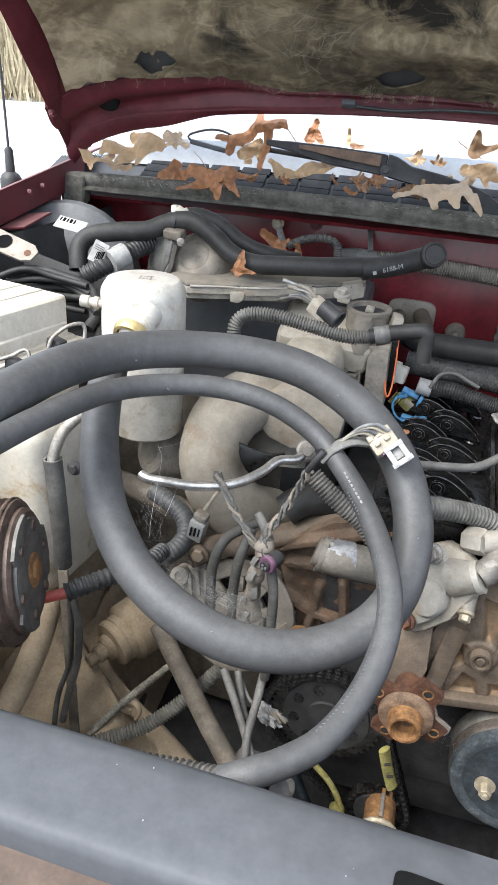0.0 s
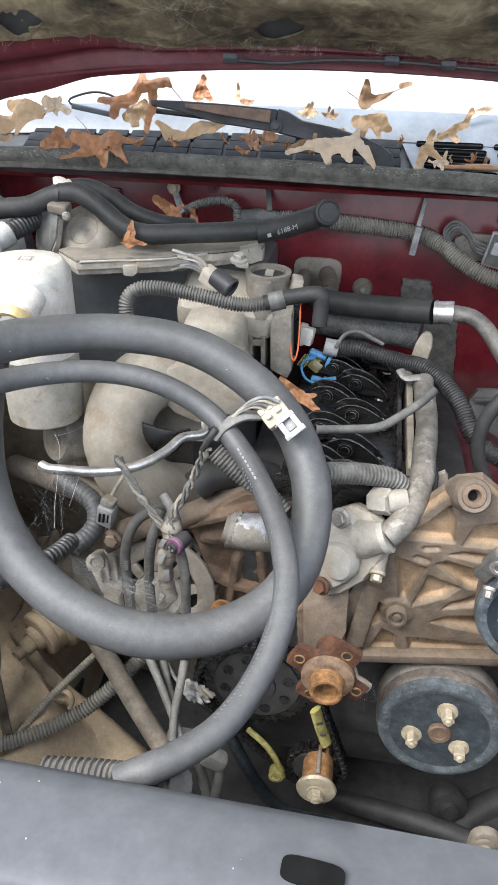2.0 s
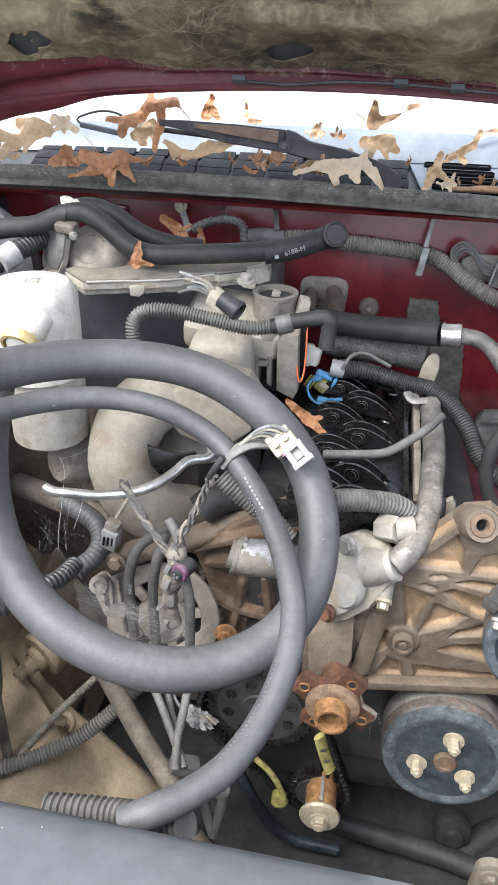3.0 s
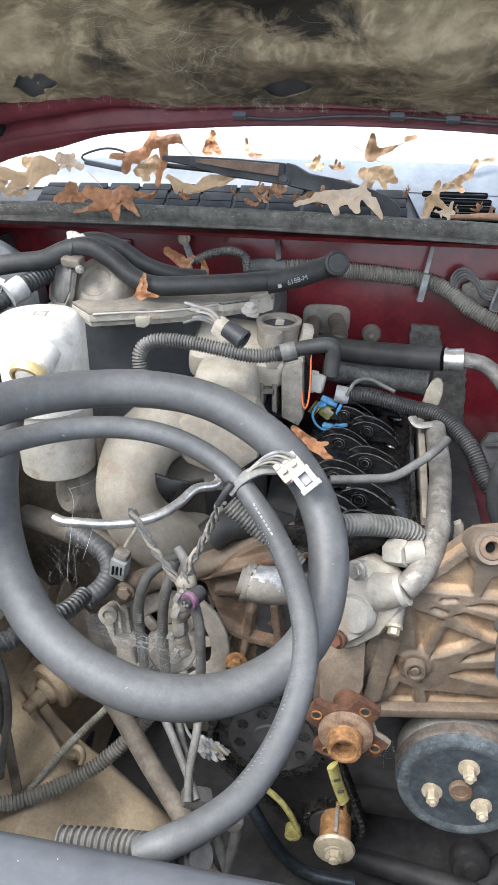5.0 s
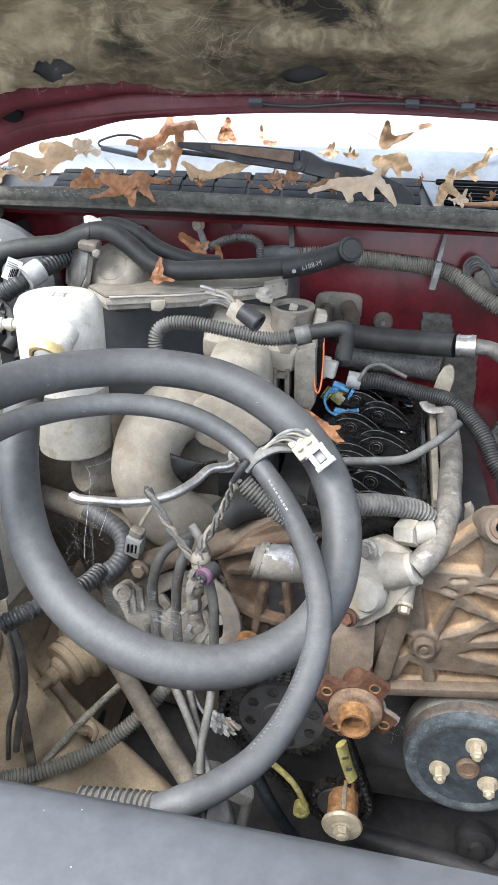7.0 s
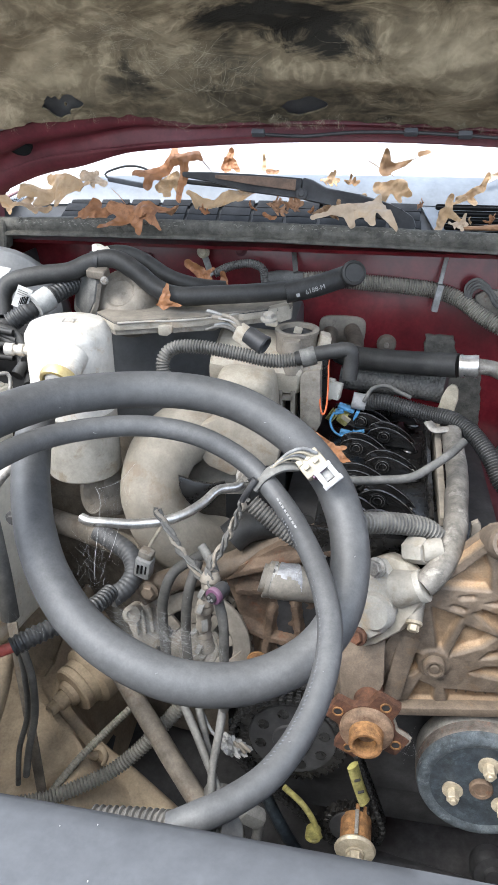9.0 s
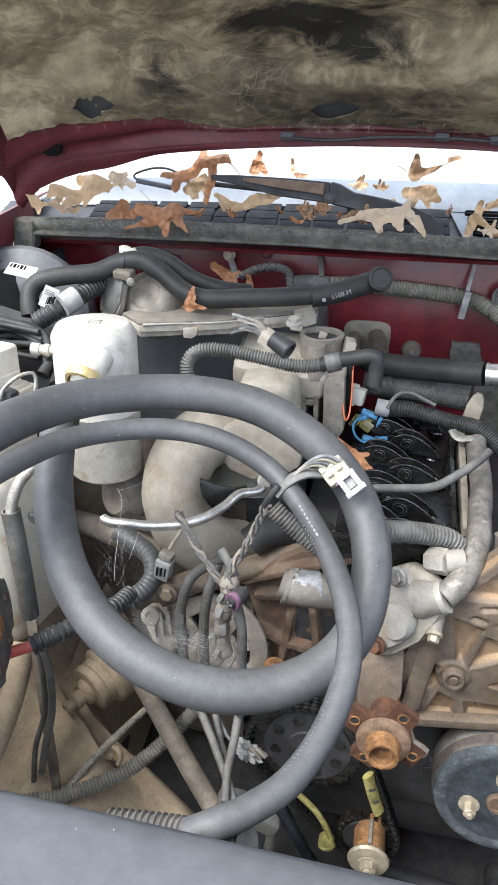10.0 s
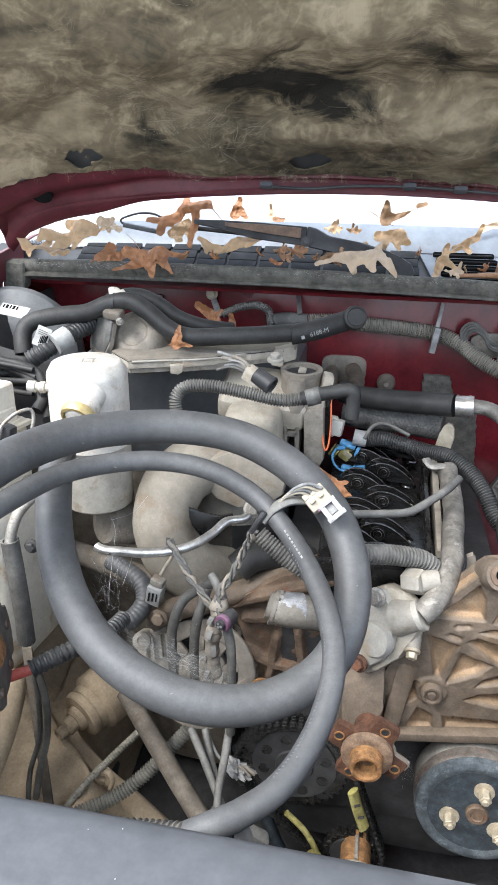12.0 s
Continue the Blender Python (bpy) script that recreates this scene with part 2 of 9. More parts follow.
    "leaf_pale": surf("dry_pale_leaf", (0.33, 0.245, 0.165), (0.45, 0.35, 0.25), 0.65, 0, 60, None, 0, 0, 0.3, 18, (0.42, 0.3, 0.19), grain=0.12),
    "paper": surf("paper_label", (0.26, 0.26, 0.25), (0.36, 0.36, 0.35), 0.5, 0, 60, GREY_DUST, 0.3, 0.15, 0.02, 20),
    # Near-black for printed bars and for shade painted into holes and slots.
    "ink_and_shade": surf("black_print_and_shade", (0.0056, 0.0056, 0.0056), (0.0098, 0.0098, 0.0098), 0.9, 0, 40, None, 0, 0, 0, spec=0.05),
    "print": surf("worn_pale_print", (0.1, 0.1, 0.1), (0.24, 0.24, 0.235), 0.6, 0, 150, None, 0, 0, 0),
    "web": surf("spider_silk", (0.4, 0.4, 0.39), (0.5, 0.5, 0.49), 0.6, 0, 40, None, 0, 0, 0),
    "fibre": surf("pale_glass_fibre", (0.24, 0.212, 0.15), (0.34, 0.305, 0.22), 0.9, 0, 40, None, 0, 0, 0),
    "cast_brown": surf("brown_rust_casting", (0.085, 0.055, 0.036), (0.145, 0.095, 0.062), 0.75, 0.05, 80, (0.19, 0.14, 0.095), 0.15, 0.12, 0.3, 13, (0.15, 0.055, 0.022), grain=0.45),
    "housing": surf("dusty_grey_brown_plastic", (0.118, 0.103, 0.084), (0.195, 0.172, 0.142), 0.65, 0, 70, (0.3, 0.26, 0.205), 0.25, 0.25, 0.15, 16, (0.075, 0.066, 0.054), grain=0.22),
    "oily_arm": surf("oil_wet_steel", (0.0056, 0.0056, 0.0056), (0.0126, 0.0119, 0.0112), 0.14, 0.0, 60, None, 0, 0, 0.02, 18, spec=0.6, grain=0.1),
    "pipe_grey": surf("flaking_grey_pipe", (0.08, 0.074, 0.066), (0.15, 0.14, 0.126), 0.5, 0.3, 60, (0.32, 0.285, 0.235), 0.2, 0.12, 0.15, 19, (0.3, 0.283, 0.255), grain=0.5),
    "loom_metal": surf("dull_metal_flex", (0.075, 0.074, 0.07), (0.15, 0.147, 0.138), 0.4, 0.35, 80, (0.27, 0.255, 0.225), 0.18, 0.15, 0.05, 14, grain=0.45),
    "cream_cast": surf("cream_dusted_casting", (0.27, 0.242, 0.195), (0.37, 0.335, 0.275), 0.6, 0.05, 80, (0.45, 0.4, 0.32), 0.28, 0.25, 0.22, 12, (0.24, 0.19, 0.135), grain=0.22),
    "pulley_worn": surf("worn_pulley_edge", (0.009, 0.015, 0.025), (0.026, 0.037, 0.05), 0.55, 0.05, 170, (0.38, 0.41, 0.4), 0.17, 0.01, 0.2, 26, (0.08, 0.1, 0.115), spec=0.3, grain=0.45),
    "pipe_tan": surf("tan_crusted_pipe", (0.085, 0.078, 0.067), (0.145, 0.133, 0.114), 0.65, 0.1, 70, (0.24, 0.21, 0.17), 0.18, 0.1, 0.2, 16, (0.09, 0.07, 0.05), grain=0.35),
    "rod": surf("dusty_brown_steel", (0.085, 0.072, 0.057), (0.14, 0.12, 0.096), 0.7, 0.1, 70, (0.2, 0.168, 0.13), 0.2, 0.2, 0.2, 14, (0.08, 0.055, 0.038), grain=0.4),
    "paint_hood": surf("dirty_maroon_underside", (0.062, 0.006, 0.012), (0.085, 0.009, 0.017), 0.42, 0, 50, (0.16, 0.1, 0.085), 0.1, 0.1, 0.05, 6, spec=0.3, grain=0.35),
    # Dark grey for the recess box and the sheet behind the hood pad.
    "booster": surf("recess_dark_grey", (0.035, 0.037, 0.04), (0.055, 0.058, 0.062), 0.35, 0, 50, (0.2, 0.2, 0.2), 0.12, 0.14, 0.05, 9, grain=0.2),
    "booster_shell": surf("dusty_grey_shell", (0.075, 0.08, 0.086), (0.115, 0.12, 0.127), 0.4, 0, 50, (0.24, 0.24, 0.235), 0.12, 0.2, 0.04, 9, grain=0.2),
    "can_base": surf("dusty_grey_beige", (0.24, 0.225, 0.195), (0.32, 0.3, 0.262), 0.6, 0.05, 60, (0.36, 0.32, 0.26), 0.25, 0.15, 0.06, 12, (0.2, 0.165, 0.12), grain=0.25),
    "worn_brown": surf("dull_brown_wear", (0.085, 0.05, 0.032), (0.15, 0.088, 0.055), 0.7, 0, 60, (0.2, 0.15, 0.11), 0.15, 0.05, 0.1, 16, grain=0.4),
    "leaf_dull": surf("dull_brown_leaf", (0.2, 0.1, 0.05), (0.3, 0.165, 0.085), 0.7, 0, 60, None, 0, 0, 0.3, 18, (0.14, 0.065, 0.032), grain=0.2),
    "loom_mid": surf("worn_grey_loom", (0.0196, 0.0196, 0.0189), (0.042, 0.0413, 0.0392), 0.42, 0, 80, (0.3, 0.28, 0.245), 0.22, 0.25, 0.05, 14, grain=0.4),
    # Blue-grey with reflected sky put into the colour.
    "sky_grey": surf("blue_grey_sky_tone", (0.07, 0.082, 0.098), (0.095, 0.11, 0.13), 0.3, 0, 30, (0.26, 0.27, 0.28), 0.1, 0.1, 0.02, 6, spec=0.45, grain=0.2),
    "loom_tan": surf("dust_tan_loom", (0.1, 0.093, 0.078), (0.18, 0.166, 0.138), 0.55, 0, 80, (0.38, 0.345, 0.28), 0.25, 0.45, 0.05, 12, grain=0.4),
    "ground": surf("pale_gravel", (0.42, 0.41, 0.39), (0.56, 0.55, 0.53), 0.9, 0, 3, (0.3, 0.27, 0.2), 0.1, 0.05, 0.3, 0.4),
    "brush": surf("dry_brush", (0.3, 0.245, 0.15), (0.46, 0.39, 0.26), 0.9, 0, 3, None, 0, 0, 0, 1.2),
    "cover": surf("brown_header_panel", (0.04, 0.025, 0.018), (0.07, 0.043, 0.031), 0.7, 0, 50, (0.13, 0.1, 0.075), 0.2, 0.12, 0.12, 9, grain=0.4),
    "sleeve": surf("braided_heat_sleeve", (0.025, 0.025, 0.026), (0.07, 0.07, 0.07), 0.6, 0, 500, GREY_DUST, 0.16, 0.15, 0.5, 14, grain=0.5),
}


# Blots on the pad: darker patches, and lighter ones painting light on its roll.
BLOTS = [((-0.195, 0.977, 1.37), 0.06, -0.13), ((-0.054, 0.984, 1.374), 0.055, -0.14), ((-0.127, 0.964, 1.389), 0.055, -0.13), ((-0.085, 0.99, 1.372), 0.05, -0.12), ((0.048, 0.925, 1.415), 0.05, -0.1), ((-0.161, 0.947, 1.393), 0.07, -0.11), ((-0.344, 1.027, 1.321), 0.04, -0.1), ((0.024, 1.1, 1.297), 0.05, -0.07), ((0.14, 1.09, 1.3), 0.05, -0.05),
         ((-0.26, 1.018, 1.337), 0.06, 0.09), ((-0.437, 0.998, 1.326), 0.07, 0.08), ((-0.133, 1.05, 1.325), 0.06, 0.06), ((0.07, 1.057, 1.326), 0.07, 0.06), ((-0.122, 0.918, 1.415), 0.06, 0.05)]


def insulation_material():
    """Felted fibre: soft tan wisps over black patches, at several sizes."""
    m = bpy.data.materials.new("felted_hood_insulation")
    m.use_nodes = True
    n, l = m.node_tree.nodes, m.node_tree.links
    p = n["Principled BSDF"]
    tc = n.new("ShaderNodeTexCoord")

    def noise_of(s, detail, roughness, distort, stretch=(1, 1, 1)):
        mp = n.new("ShaderNodeMapping")
        mp.inputs["Scale"].default_value = stretch
        l.new(tc.outputs["Object"], mp.inputs[0])
        t = n.new("ShaderNodeTexNoise")
        t.inputs["Scale"].default_value, t.inputs["Detail"].default_value = s, detail
        t.inputs["Roughness"].default_value, t.inputs["Distortion"].default_value = roughness, distort
        l.new(mp.outputs[0], t.inputs["Vector"])
        return t.outputs["Fac"]
    patch = noise_of(4.2, 4, 0.55, 0.8, (0.8, 1.3, 1.3))
    wisp = noise_of(11, 8, 0.64, 1.5, (0.85, 1.15, 1.15))
    fine = noise_of(60, 6, 0.65, 0.5)
    mixed = math_node(n, l, "ADD", math_node(n, l, "MULTIPLY", patch, 0.62), math_node(n, l, "MULTIPLY", wisp, 0.33))
    mixed = math_node(n, l, "ADD", mixed, math_node(n, l, "MULTIPLY", fine, 0.1))
    where = n.new("ShaderNodeNewGeometry").outputs["Position"]

    def threads(s, distort, sharp, gain):
        """Thin pale lines where a twisted noise crosses its middle."""
        off = math_node(n, l, "ABSOLUTE", math_node(n, l, "SUBTRACT", noise_of(s, 2, 0.5, distort), 0.5), 0)
        k = math_node(n, l, "MAXIMUM", math_node(n, l, "SUBTRACT", 1.0, math_node(n, l, "MULTIPLY", off, sharp)), 0.0)
        return math_node(n, l, "MULTIPLY", math_node(n, l, "MULTIPLY", k, math_node(n, l, "SUBTRACT", wisp, 0.3)), gain)
    mixed = math_node(n, l, "ADD", mixed, threads(13, 2.5, 9, 0.22))
    mixed = math_node(n, l, "ADD", mixed, threads(30, 1.8, 7, 0.08))
    mixed = math_node(n, l, "SUBTRACT", mixed, 0.005)

    def spot(at, size, low, high):
        """1 inside a ragged blot round a point, 0 outside."""
        d = n.new("ShaderNodeVectorMath")
        d.operation = "DISTANCE"
        l.new(where, d.inputs[0])
        d.inputs[1].default_value = at
        k = math_node(n, l, "ADD", math_node(n, l, "MULTIPLY", d.outputs["Value"], 1 / size), math_node(n, l, "MULTIPLY", math_node(n, l, "SUBTRACT", wisp, 0.5), 3.0))
        return ramp(n, l, k, [(low, (1, 1, 1)), (high, (0, 0, 0))])
    for at, size, gain in BLOTS:
        mixed = math_node(n, l, "ADD", mixed, math_node(n, l, "MULTIPLY", spot(at, size, 0.3, 1.0), gain))
    l.new(ramp(n, l, mixed, [(0.36, (0.02, 0.0185, 0.0155)), (0.46, (0.066, 0.056, 0.039)), (0.57, (0.15, 0.124, 0.082)), (0.7, (0.3, 0.255, 0.175))]), p.inputs["Base Color"])
    p.inputs["Roughness"].default_value = 1.0
    p.inputs["Specular IOR Level"].default_value = 0.1
    b = n.new("ShaderNodeBump")
    b.inputs["Strength"].default_value, b.inputs["Distance"].default_value = 0.5, 0.012
    l.new(mixed, b.inputs["Height"])
    l.new(b.outputs[0], p.inputs["Normal"])
    return m


M["insulation"] = insulation_material()


def glass_material():
    m = bpy.data.materials.new("whitened_windshield_glass")
    m.use_nodes = True
    n, l = m.node_tree.nodes, m.node_tree.links
    p = n["Principled BSDF"]
    p.inputs["Base Color"].default_value = (0.8, 0.86, 0.9, 1)
    p.inputs["Roughness"].default_value = 0.04
    p.inputs["IOR"].default_value = 1.5
    p.inputs["Transmission Weight"].default_value = 1.0
    # White diffuse layer, mixed in by noise, whitens the glass.
    d = n.new("ShaderNodeBsdfDiffuse")
    d.inputs[0].default_value = (0.72, 0.75, 0.78, 1)
    t = n.new("ShaderNodeTexNoise")
    t.inputs["Scale"].default_value, t.inputs["Detail"].default_value = 5, 8
    c = n.new("ShaderNodeMapRange")
    l.new(t.outputs[0], c.inputs[0])
    c.inputs[3].default_value, c.inputs[4].default_value = 0.15, 0.42
    x = n.new("ShaderNodeMixShader")
    l.new(c.outputs[0], x.inputs[0])
    l.new(p.outputs[0], x.inputs[1])
    l.new(d.outputs[0], x.inputs[2])
    l.new(x.outputs[0], n["Material Output"].inputs[0])
    return m


def pocket_dust(name, base, tint, near, far):
    """A copy of a casting's surface with settled dust that tints the floors of its pockets, which lie deeper along y."""
    m = M[base].copy()
    m.name = name
    n, l = m.node_tree.nodes, m.node_tree.links
    p = n["Principled BSDF"]
    colour = p.inputs["Base Color"].links[0].from_socket
    g = n.new("ShaderNodeNewGeometry")
    x = n.new("ShaderNodeSeparateXYZ")
    l.new(g.outputs["Position"], x.inputs[0])
    t = n.new("ShaderNodeTexNoise")
    t.inputs["Scale"].default_value, t.inputs["Detail"].default_value = 45, 5
    wave = math_node(n, l, "MULTIPLY_ADD", t.outputs[0], 0.006)
    wave.node.inputs[2].default_value = -0.003
    r = n.new("ShaderNodeMapRange")
    r.interpolation_type = "SMOOTHSTEP"
    l.new(math_node(n, l, "ADD", x.outputs[1], wave), r.inputs[0])
    r.inputs[1].default_value, r.inputs[2].default_value = near, far
    mix = n.new("ShaderNodeMixRGB")
    mix.blend_type = "MULTIPLY"
    l.new(r.outputs[0], mix.inputs[0])
    l.new(colour, mix.inputs[1])
    mix.inputs[2].default_value = (*tint, 1)
    l.new(mix.outputs[0], p.inputs["Base Color"])
    return m


M["cast_pocketed"] = pocket_dust("dust_filled_casting", "cast_rusty", (1.95, 1.76, 1.48), 0.6375, 0.645)
M["glass"] = glass_material()
M["film_clear"] = surf("dusty_clear_film", (0.4, 0.39, 0.36), (0.55, 0.54, 0.5), 0.3, 0, 60, None, 0, 0, 0.2, 30)
M["film_clear"].node_tree.nodes["Principled BSDF"].inputs["Alpha"].default_value = 0.13


# ---- building helpers ----
def mesh_of(name, bm, material, sharp=0.6):
    bmesh.ops.recalc_face_normals(bm, faces=bm.faces)
    for f in bm.faces:
        f.smooth = True
    for e in bm.edges:
        if len(e.link_faces) == 2 and e.calc_face_angle(0) > sharp:
            e.smooth = False
    data = bpy.data.meshes.new(name)
    bm.to_mesh(data)
    bm.free()
    data.materials.append(M[material] if isinstance(material, str) else material)
    return data


def part(name, bm, material, parent=None, label="", sharp=0.6):
    ob = new(name, mesh_of(name, bm, material, sharp))
    ob.parent = parent
    return tagged(ob, label)


def thing(name, label, category, group=""):
    return tagged(new(name), label, category, group)


def solo(name, bm, material, label, category, group="", kind="", sharp=0.6):
    return tagged(part(name, bm, material, None, "", sharp), label, category, group, kind)


def spline(pts, step):
    """A smooth line through the points, sampled at about that step."""
    p = [Vector(q) for q in pts]
    p = [p[0] * 2 - p[1]] + p + [p[-1] * 2 - p[-2]]
    out = []
    for a, b, c, d in zip(p, p[1:], p[2:], p[3:]):
        k = max(2, int((c - b).length / step))
        for i in range(k):
            t = i / k
            out.append(0.5 * (2 * b + (c - a) * t + (2 * a - 5 * b + 4 * c - d) * t * t + (3 * b - a - 3 * c + d) * t ** 3))
    out.append(p[-2])
    return out


def sweep(bm, line, radius, seg=16, hollow=0.0, flat=1.0):
    """A tube along a line of points. radius: a number, or a function of the index and the way along. hollow: how deep its open ends reach."""
    tangent = [(line[min(i + 1, len(line) - 1)] - line[max(i - 1, 0)]).normalized() for i in range(len(line))]
    side = tangent[0].orthogonal().normalized()
    if abs(tangent[0].z) < 0.95:
        side = tangent[0].cross(Vector((0, 0, 1))).normalized()
    rings, run = [], 0.0
    for i, (c, t) in enumerate(zip(line, tangent)):
        side = (side - t * side.dot(t)).normalized()
        up = t.cross(side)
        run += (c - line[i - 1]).length if i else 0
        r = radius(i, run) if callable(radius) else radius
        rings.append([bm.verts.new(c + (side * math.cos(a) + up * math.sin(a) * flat) * r) for a in [2 * math.pi * k / seg for k in range(seg)]])
    for a, b in zip(rings, rings[1:]):
        for k in range(seg):
            bm.faces.new((a[k], a[(k + 1) % seg], b[(k + 1) % seg], b[k]))
    for ring, c, t, sign in ((rings[0], line[0], tangent[0], 1), (rings[-1], line[-1], tangent[-1], -1)):
        if hollow:
            lip = [bm.verts.new(c + (v.co - c) * 0.76) for v in ring]
            deep = [bm.verts.new(v.co + t * hollow * sign) for v in lip]
            for k in range(seg):
                q = (k + 1) % seg
                bm.faces.new((ring[k], ring[q], lip[q], lip[k]))
                bm.faces.new((lip[k], lip[q], deep[q], deep[k]))
            bm.faces.new(deep)
        else:
            bm.faces.new(ring)
    return bm


def tube(pts, r, step=0.006, seg=16, hollow=0.0, wobble=0.0, flat=1.0):
    line = spline(pts, step)
    seg = max(seg, 14)
    fun = (lambda i, run: r * (1 + wobble * noise.noise((run * 40, r * 900, 0)))) if wobble else r
    return sweep(bmesh.new(), line, fun, seg, hollow, flat)


def braided(pts, r):
    """A woven sleeve: small raised checks along a tube."""
    line = spline(pts, 0.0016)
    tangent = [(line[min(i + 1, len(line) - 1)] - line[max(i - 1, 0)]).normalized() for i in range(len(line))]
    side = tangent[0].cross(Vector((0, 0, 1))).normalized()
    bm, rings, seg = bmesh.new(), [], 56
    for i, (c, t) in enumerate(zip(line, tangent)):
        side = (side - t * side.dot(t)).normalized()
        up = t.cross(side)
        rings.append([bm.verts.new(c + (side * math.cos(6.2832 * k / seg) + up * math.sin(6.2832 * k / seg)) * r * (1.02 if (i // 2 + k // 2) % 2 else 0.97)) for k in range(seg)])
    for a, b in zip(rings, rings[1:]):
        for k in range(seg):
            bm.faces.new((a[k], a[(k + 1) % seg], b[(k + 1) % seg], b[k]))
    bm.faces.new(rings[0])
    bm.faces.new(rings[-1])
    return bm


def ribbed(pts, r, pitch=0.0045, depth=0.13, seg=14, hollow=0.0):
    """A corrugated tube."""
    line = spline(pts, 0.004)
    fine, rest = [line[0]], 0.0
    run = [0.0]
    for a, b in zip(line, line[1:]):
        run.append(run[-1] + (b - a).length)
    count = max(2, int(run[-1] / pitch * 4))
    j = 0
    fine = []
    for i in range(count + 1):
        s = run[-1] * i / count
        while j < len(run) - 2 and run[j + 1] < s:
            j += 1
        fine.append(line[j].lerp(line[j + 1], (s - run[j]) / max(run[j + 1] - run[j], 1e-6)))
    return sweep(bmesh.new(), fine, lambda i, s: r * (1 - depth * (0, 0.1, 1, 0.95)[i % 4]), seg, hollow)


def basis(at, axis, spin=0.0):
    """A frame at a place whose z runs along axis."""
    q = Vector(axis).normalized().to_track_quat("Z", "Y").to_matrix().to_4x4()
    return Matrix.Translation(at) @ q @ Matrix.Rotation(radians(spin), 4, "Z")


def lathe(profile, m, seg=32, bm=None):
    """A turned form: (radius, height) pairs along the z of m."""
    bm = bm or bmesh.new()
    rings = []
    for r, h in profile:
        if r < 1e-5:
            rings.append([bm.verts.new(m @ Vector((0, 0, h)))])
        else:
            rings.append([bm.verts.new(m @ Vector((r * math.cos(2 * math.pi * k / seg), r * math.sin(2 * math.pi * k / seg), h))) for k in range(seg)])
    for a, b in zip(rings, rings[1:]):
        for k in range(seg):
            q = (k + 1) % seg
            if len(a) == 1 and len(b) == 1:
                continue
            if len(a) == 1:
                bm.faces.new((a[0], b[q], b[k]))
            elif len(b) == 1:
                bm.faces.new((a[k], a[q], b[0]))
            else:
                bm.faces.new((a[k], a[q], b[q], b[k]))
    if len(rings) > 2 and len(rings[0]) > 2 and len(rings[-1]) > 2:
        for k in range(seg):
            q = (k + 1) % seg
            bm.faces.new((rings[-1][k], rings[-1][q], rings[0][q], rings[0][k]))
        return bm
    for ring in (rings[0], rings[-1]):
        if len(ring) > 2:
            bm.faces.new(ring)
    return bm


def box(size, m, bevel=0.004, bm=None, seg=2):
    b = bmesh.new()
    bmesh.ops.create_cube(b, size=1.0, matrix=Matrix.Diagonal((*size, 1)))
    if bevel:
        bmesh.ops.bevel(b, geom=b.edges[:], offset=bevel, segments=seg, affect="EDGES", profile=0.6)
    bmesh.ops.transform(b, matrix=m, verts=b.verts)
    if bm is None:
        return b
    return merge(bm, b)


def merge(bm, b):
    data = bpy.data.meshes.new("joined")
    b.to_mesh(data)
    b.free()
    bm.from_mesh(data)
    bpy.data.meshes.remove(data)
    return bm


def bar(a, b, width, height, up=(0, 0, 1), bevel=0.002, bm=None):
    """A straight bar from a to b."""
    a, b = Vector(a), Vector(b)
    z = (b - a).normalized()
    y = (Vector(up) - z * z.dot(Vector(up))).normalized()
    x = y.cross(z)
    m = Matrix.Translation((a + b) / 2) @ Matrix((x, y, z)).transposed().to_4x4()
    return box((width, height, (b - a).length), m, bevel, bm)


def slab(outline, depth, m, bevel=0.003, holes=(), bm=None):
    """A plate cut to an outline in the xy of m, with its thickness along z, from 0 to depth. holes: (x, y, radius) recessed as dark wells."""
    b = bmesh.new()
    low = [b.verts.new((x, y, 0)) for x, y in outline]
    f = b.faces.new(low)
    top = bmesh.ops.extrude_face_region(b, geom=[f])
    up = [v for v in top["geom"] if isinstance(v, bmesh.types.BMVert)]
    for v in up:
        v.co.z = depth
    if bevel:
        bmesh.ops.recalc_face_normals(b, faces=b.faces)
        rim = [e for e in b.edges if all(v in up for v in e.verts)]
        bmesh.ops.bevel(b, geom=rim, offset=bevel, segments=2, affect="EDGES", profile=0.6)
    bmesh.ops.triangulate(b, faces=[q for q in b.faces if len(q.verts) > 4])
    for x, y, r in holes:
        lathe([(r * 1.25, depth - 0.001), (r * 1.25, depth + 0.0015), (r, depth + 0.0015), (r, depth + 0.0004), (0, depth + 0.0004)], Matrix.Translation((x, y, 0)), 16, b)
    bmesh.ops.transform(b, matrix=m, verts=b.verts)
    return b if bm is None else merge(bm, b)


def hex_bolt(at, axis, r=0.007, head=0.006, washer=1.5, shank=0.0, bm=None, spin=0):
    """A flanged hexagon bolt head that stands on at and looks along axis."""
    m = basis(at, axis, spin)
    bm = bm or bmesh.new()
    lathe([(0, -0.002), (r * washer, -0.002), (r * washer, 0.0012), (r * 1.1, 0.0022)], m, 20, bm)
    lathe([(r, 0.002), (r, 0.002 + head - 0.001), (r * 0.86, 0.002 + head), (0, 0.002 + head)], m, 6, bm)
    if shank:
        lathe([(r * 0.55, head), (r * 0.55, head + shank), (r * 0.45, head + shank + 0.001), (0, head + shank + 0.001)], m, 12, bm)
    return bm


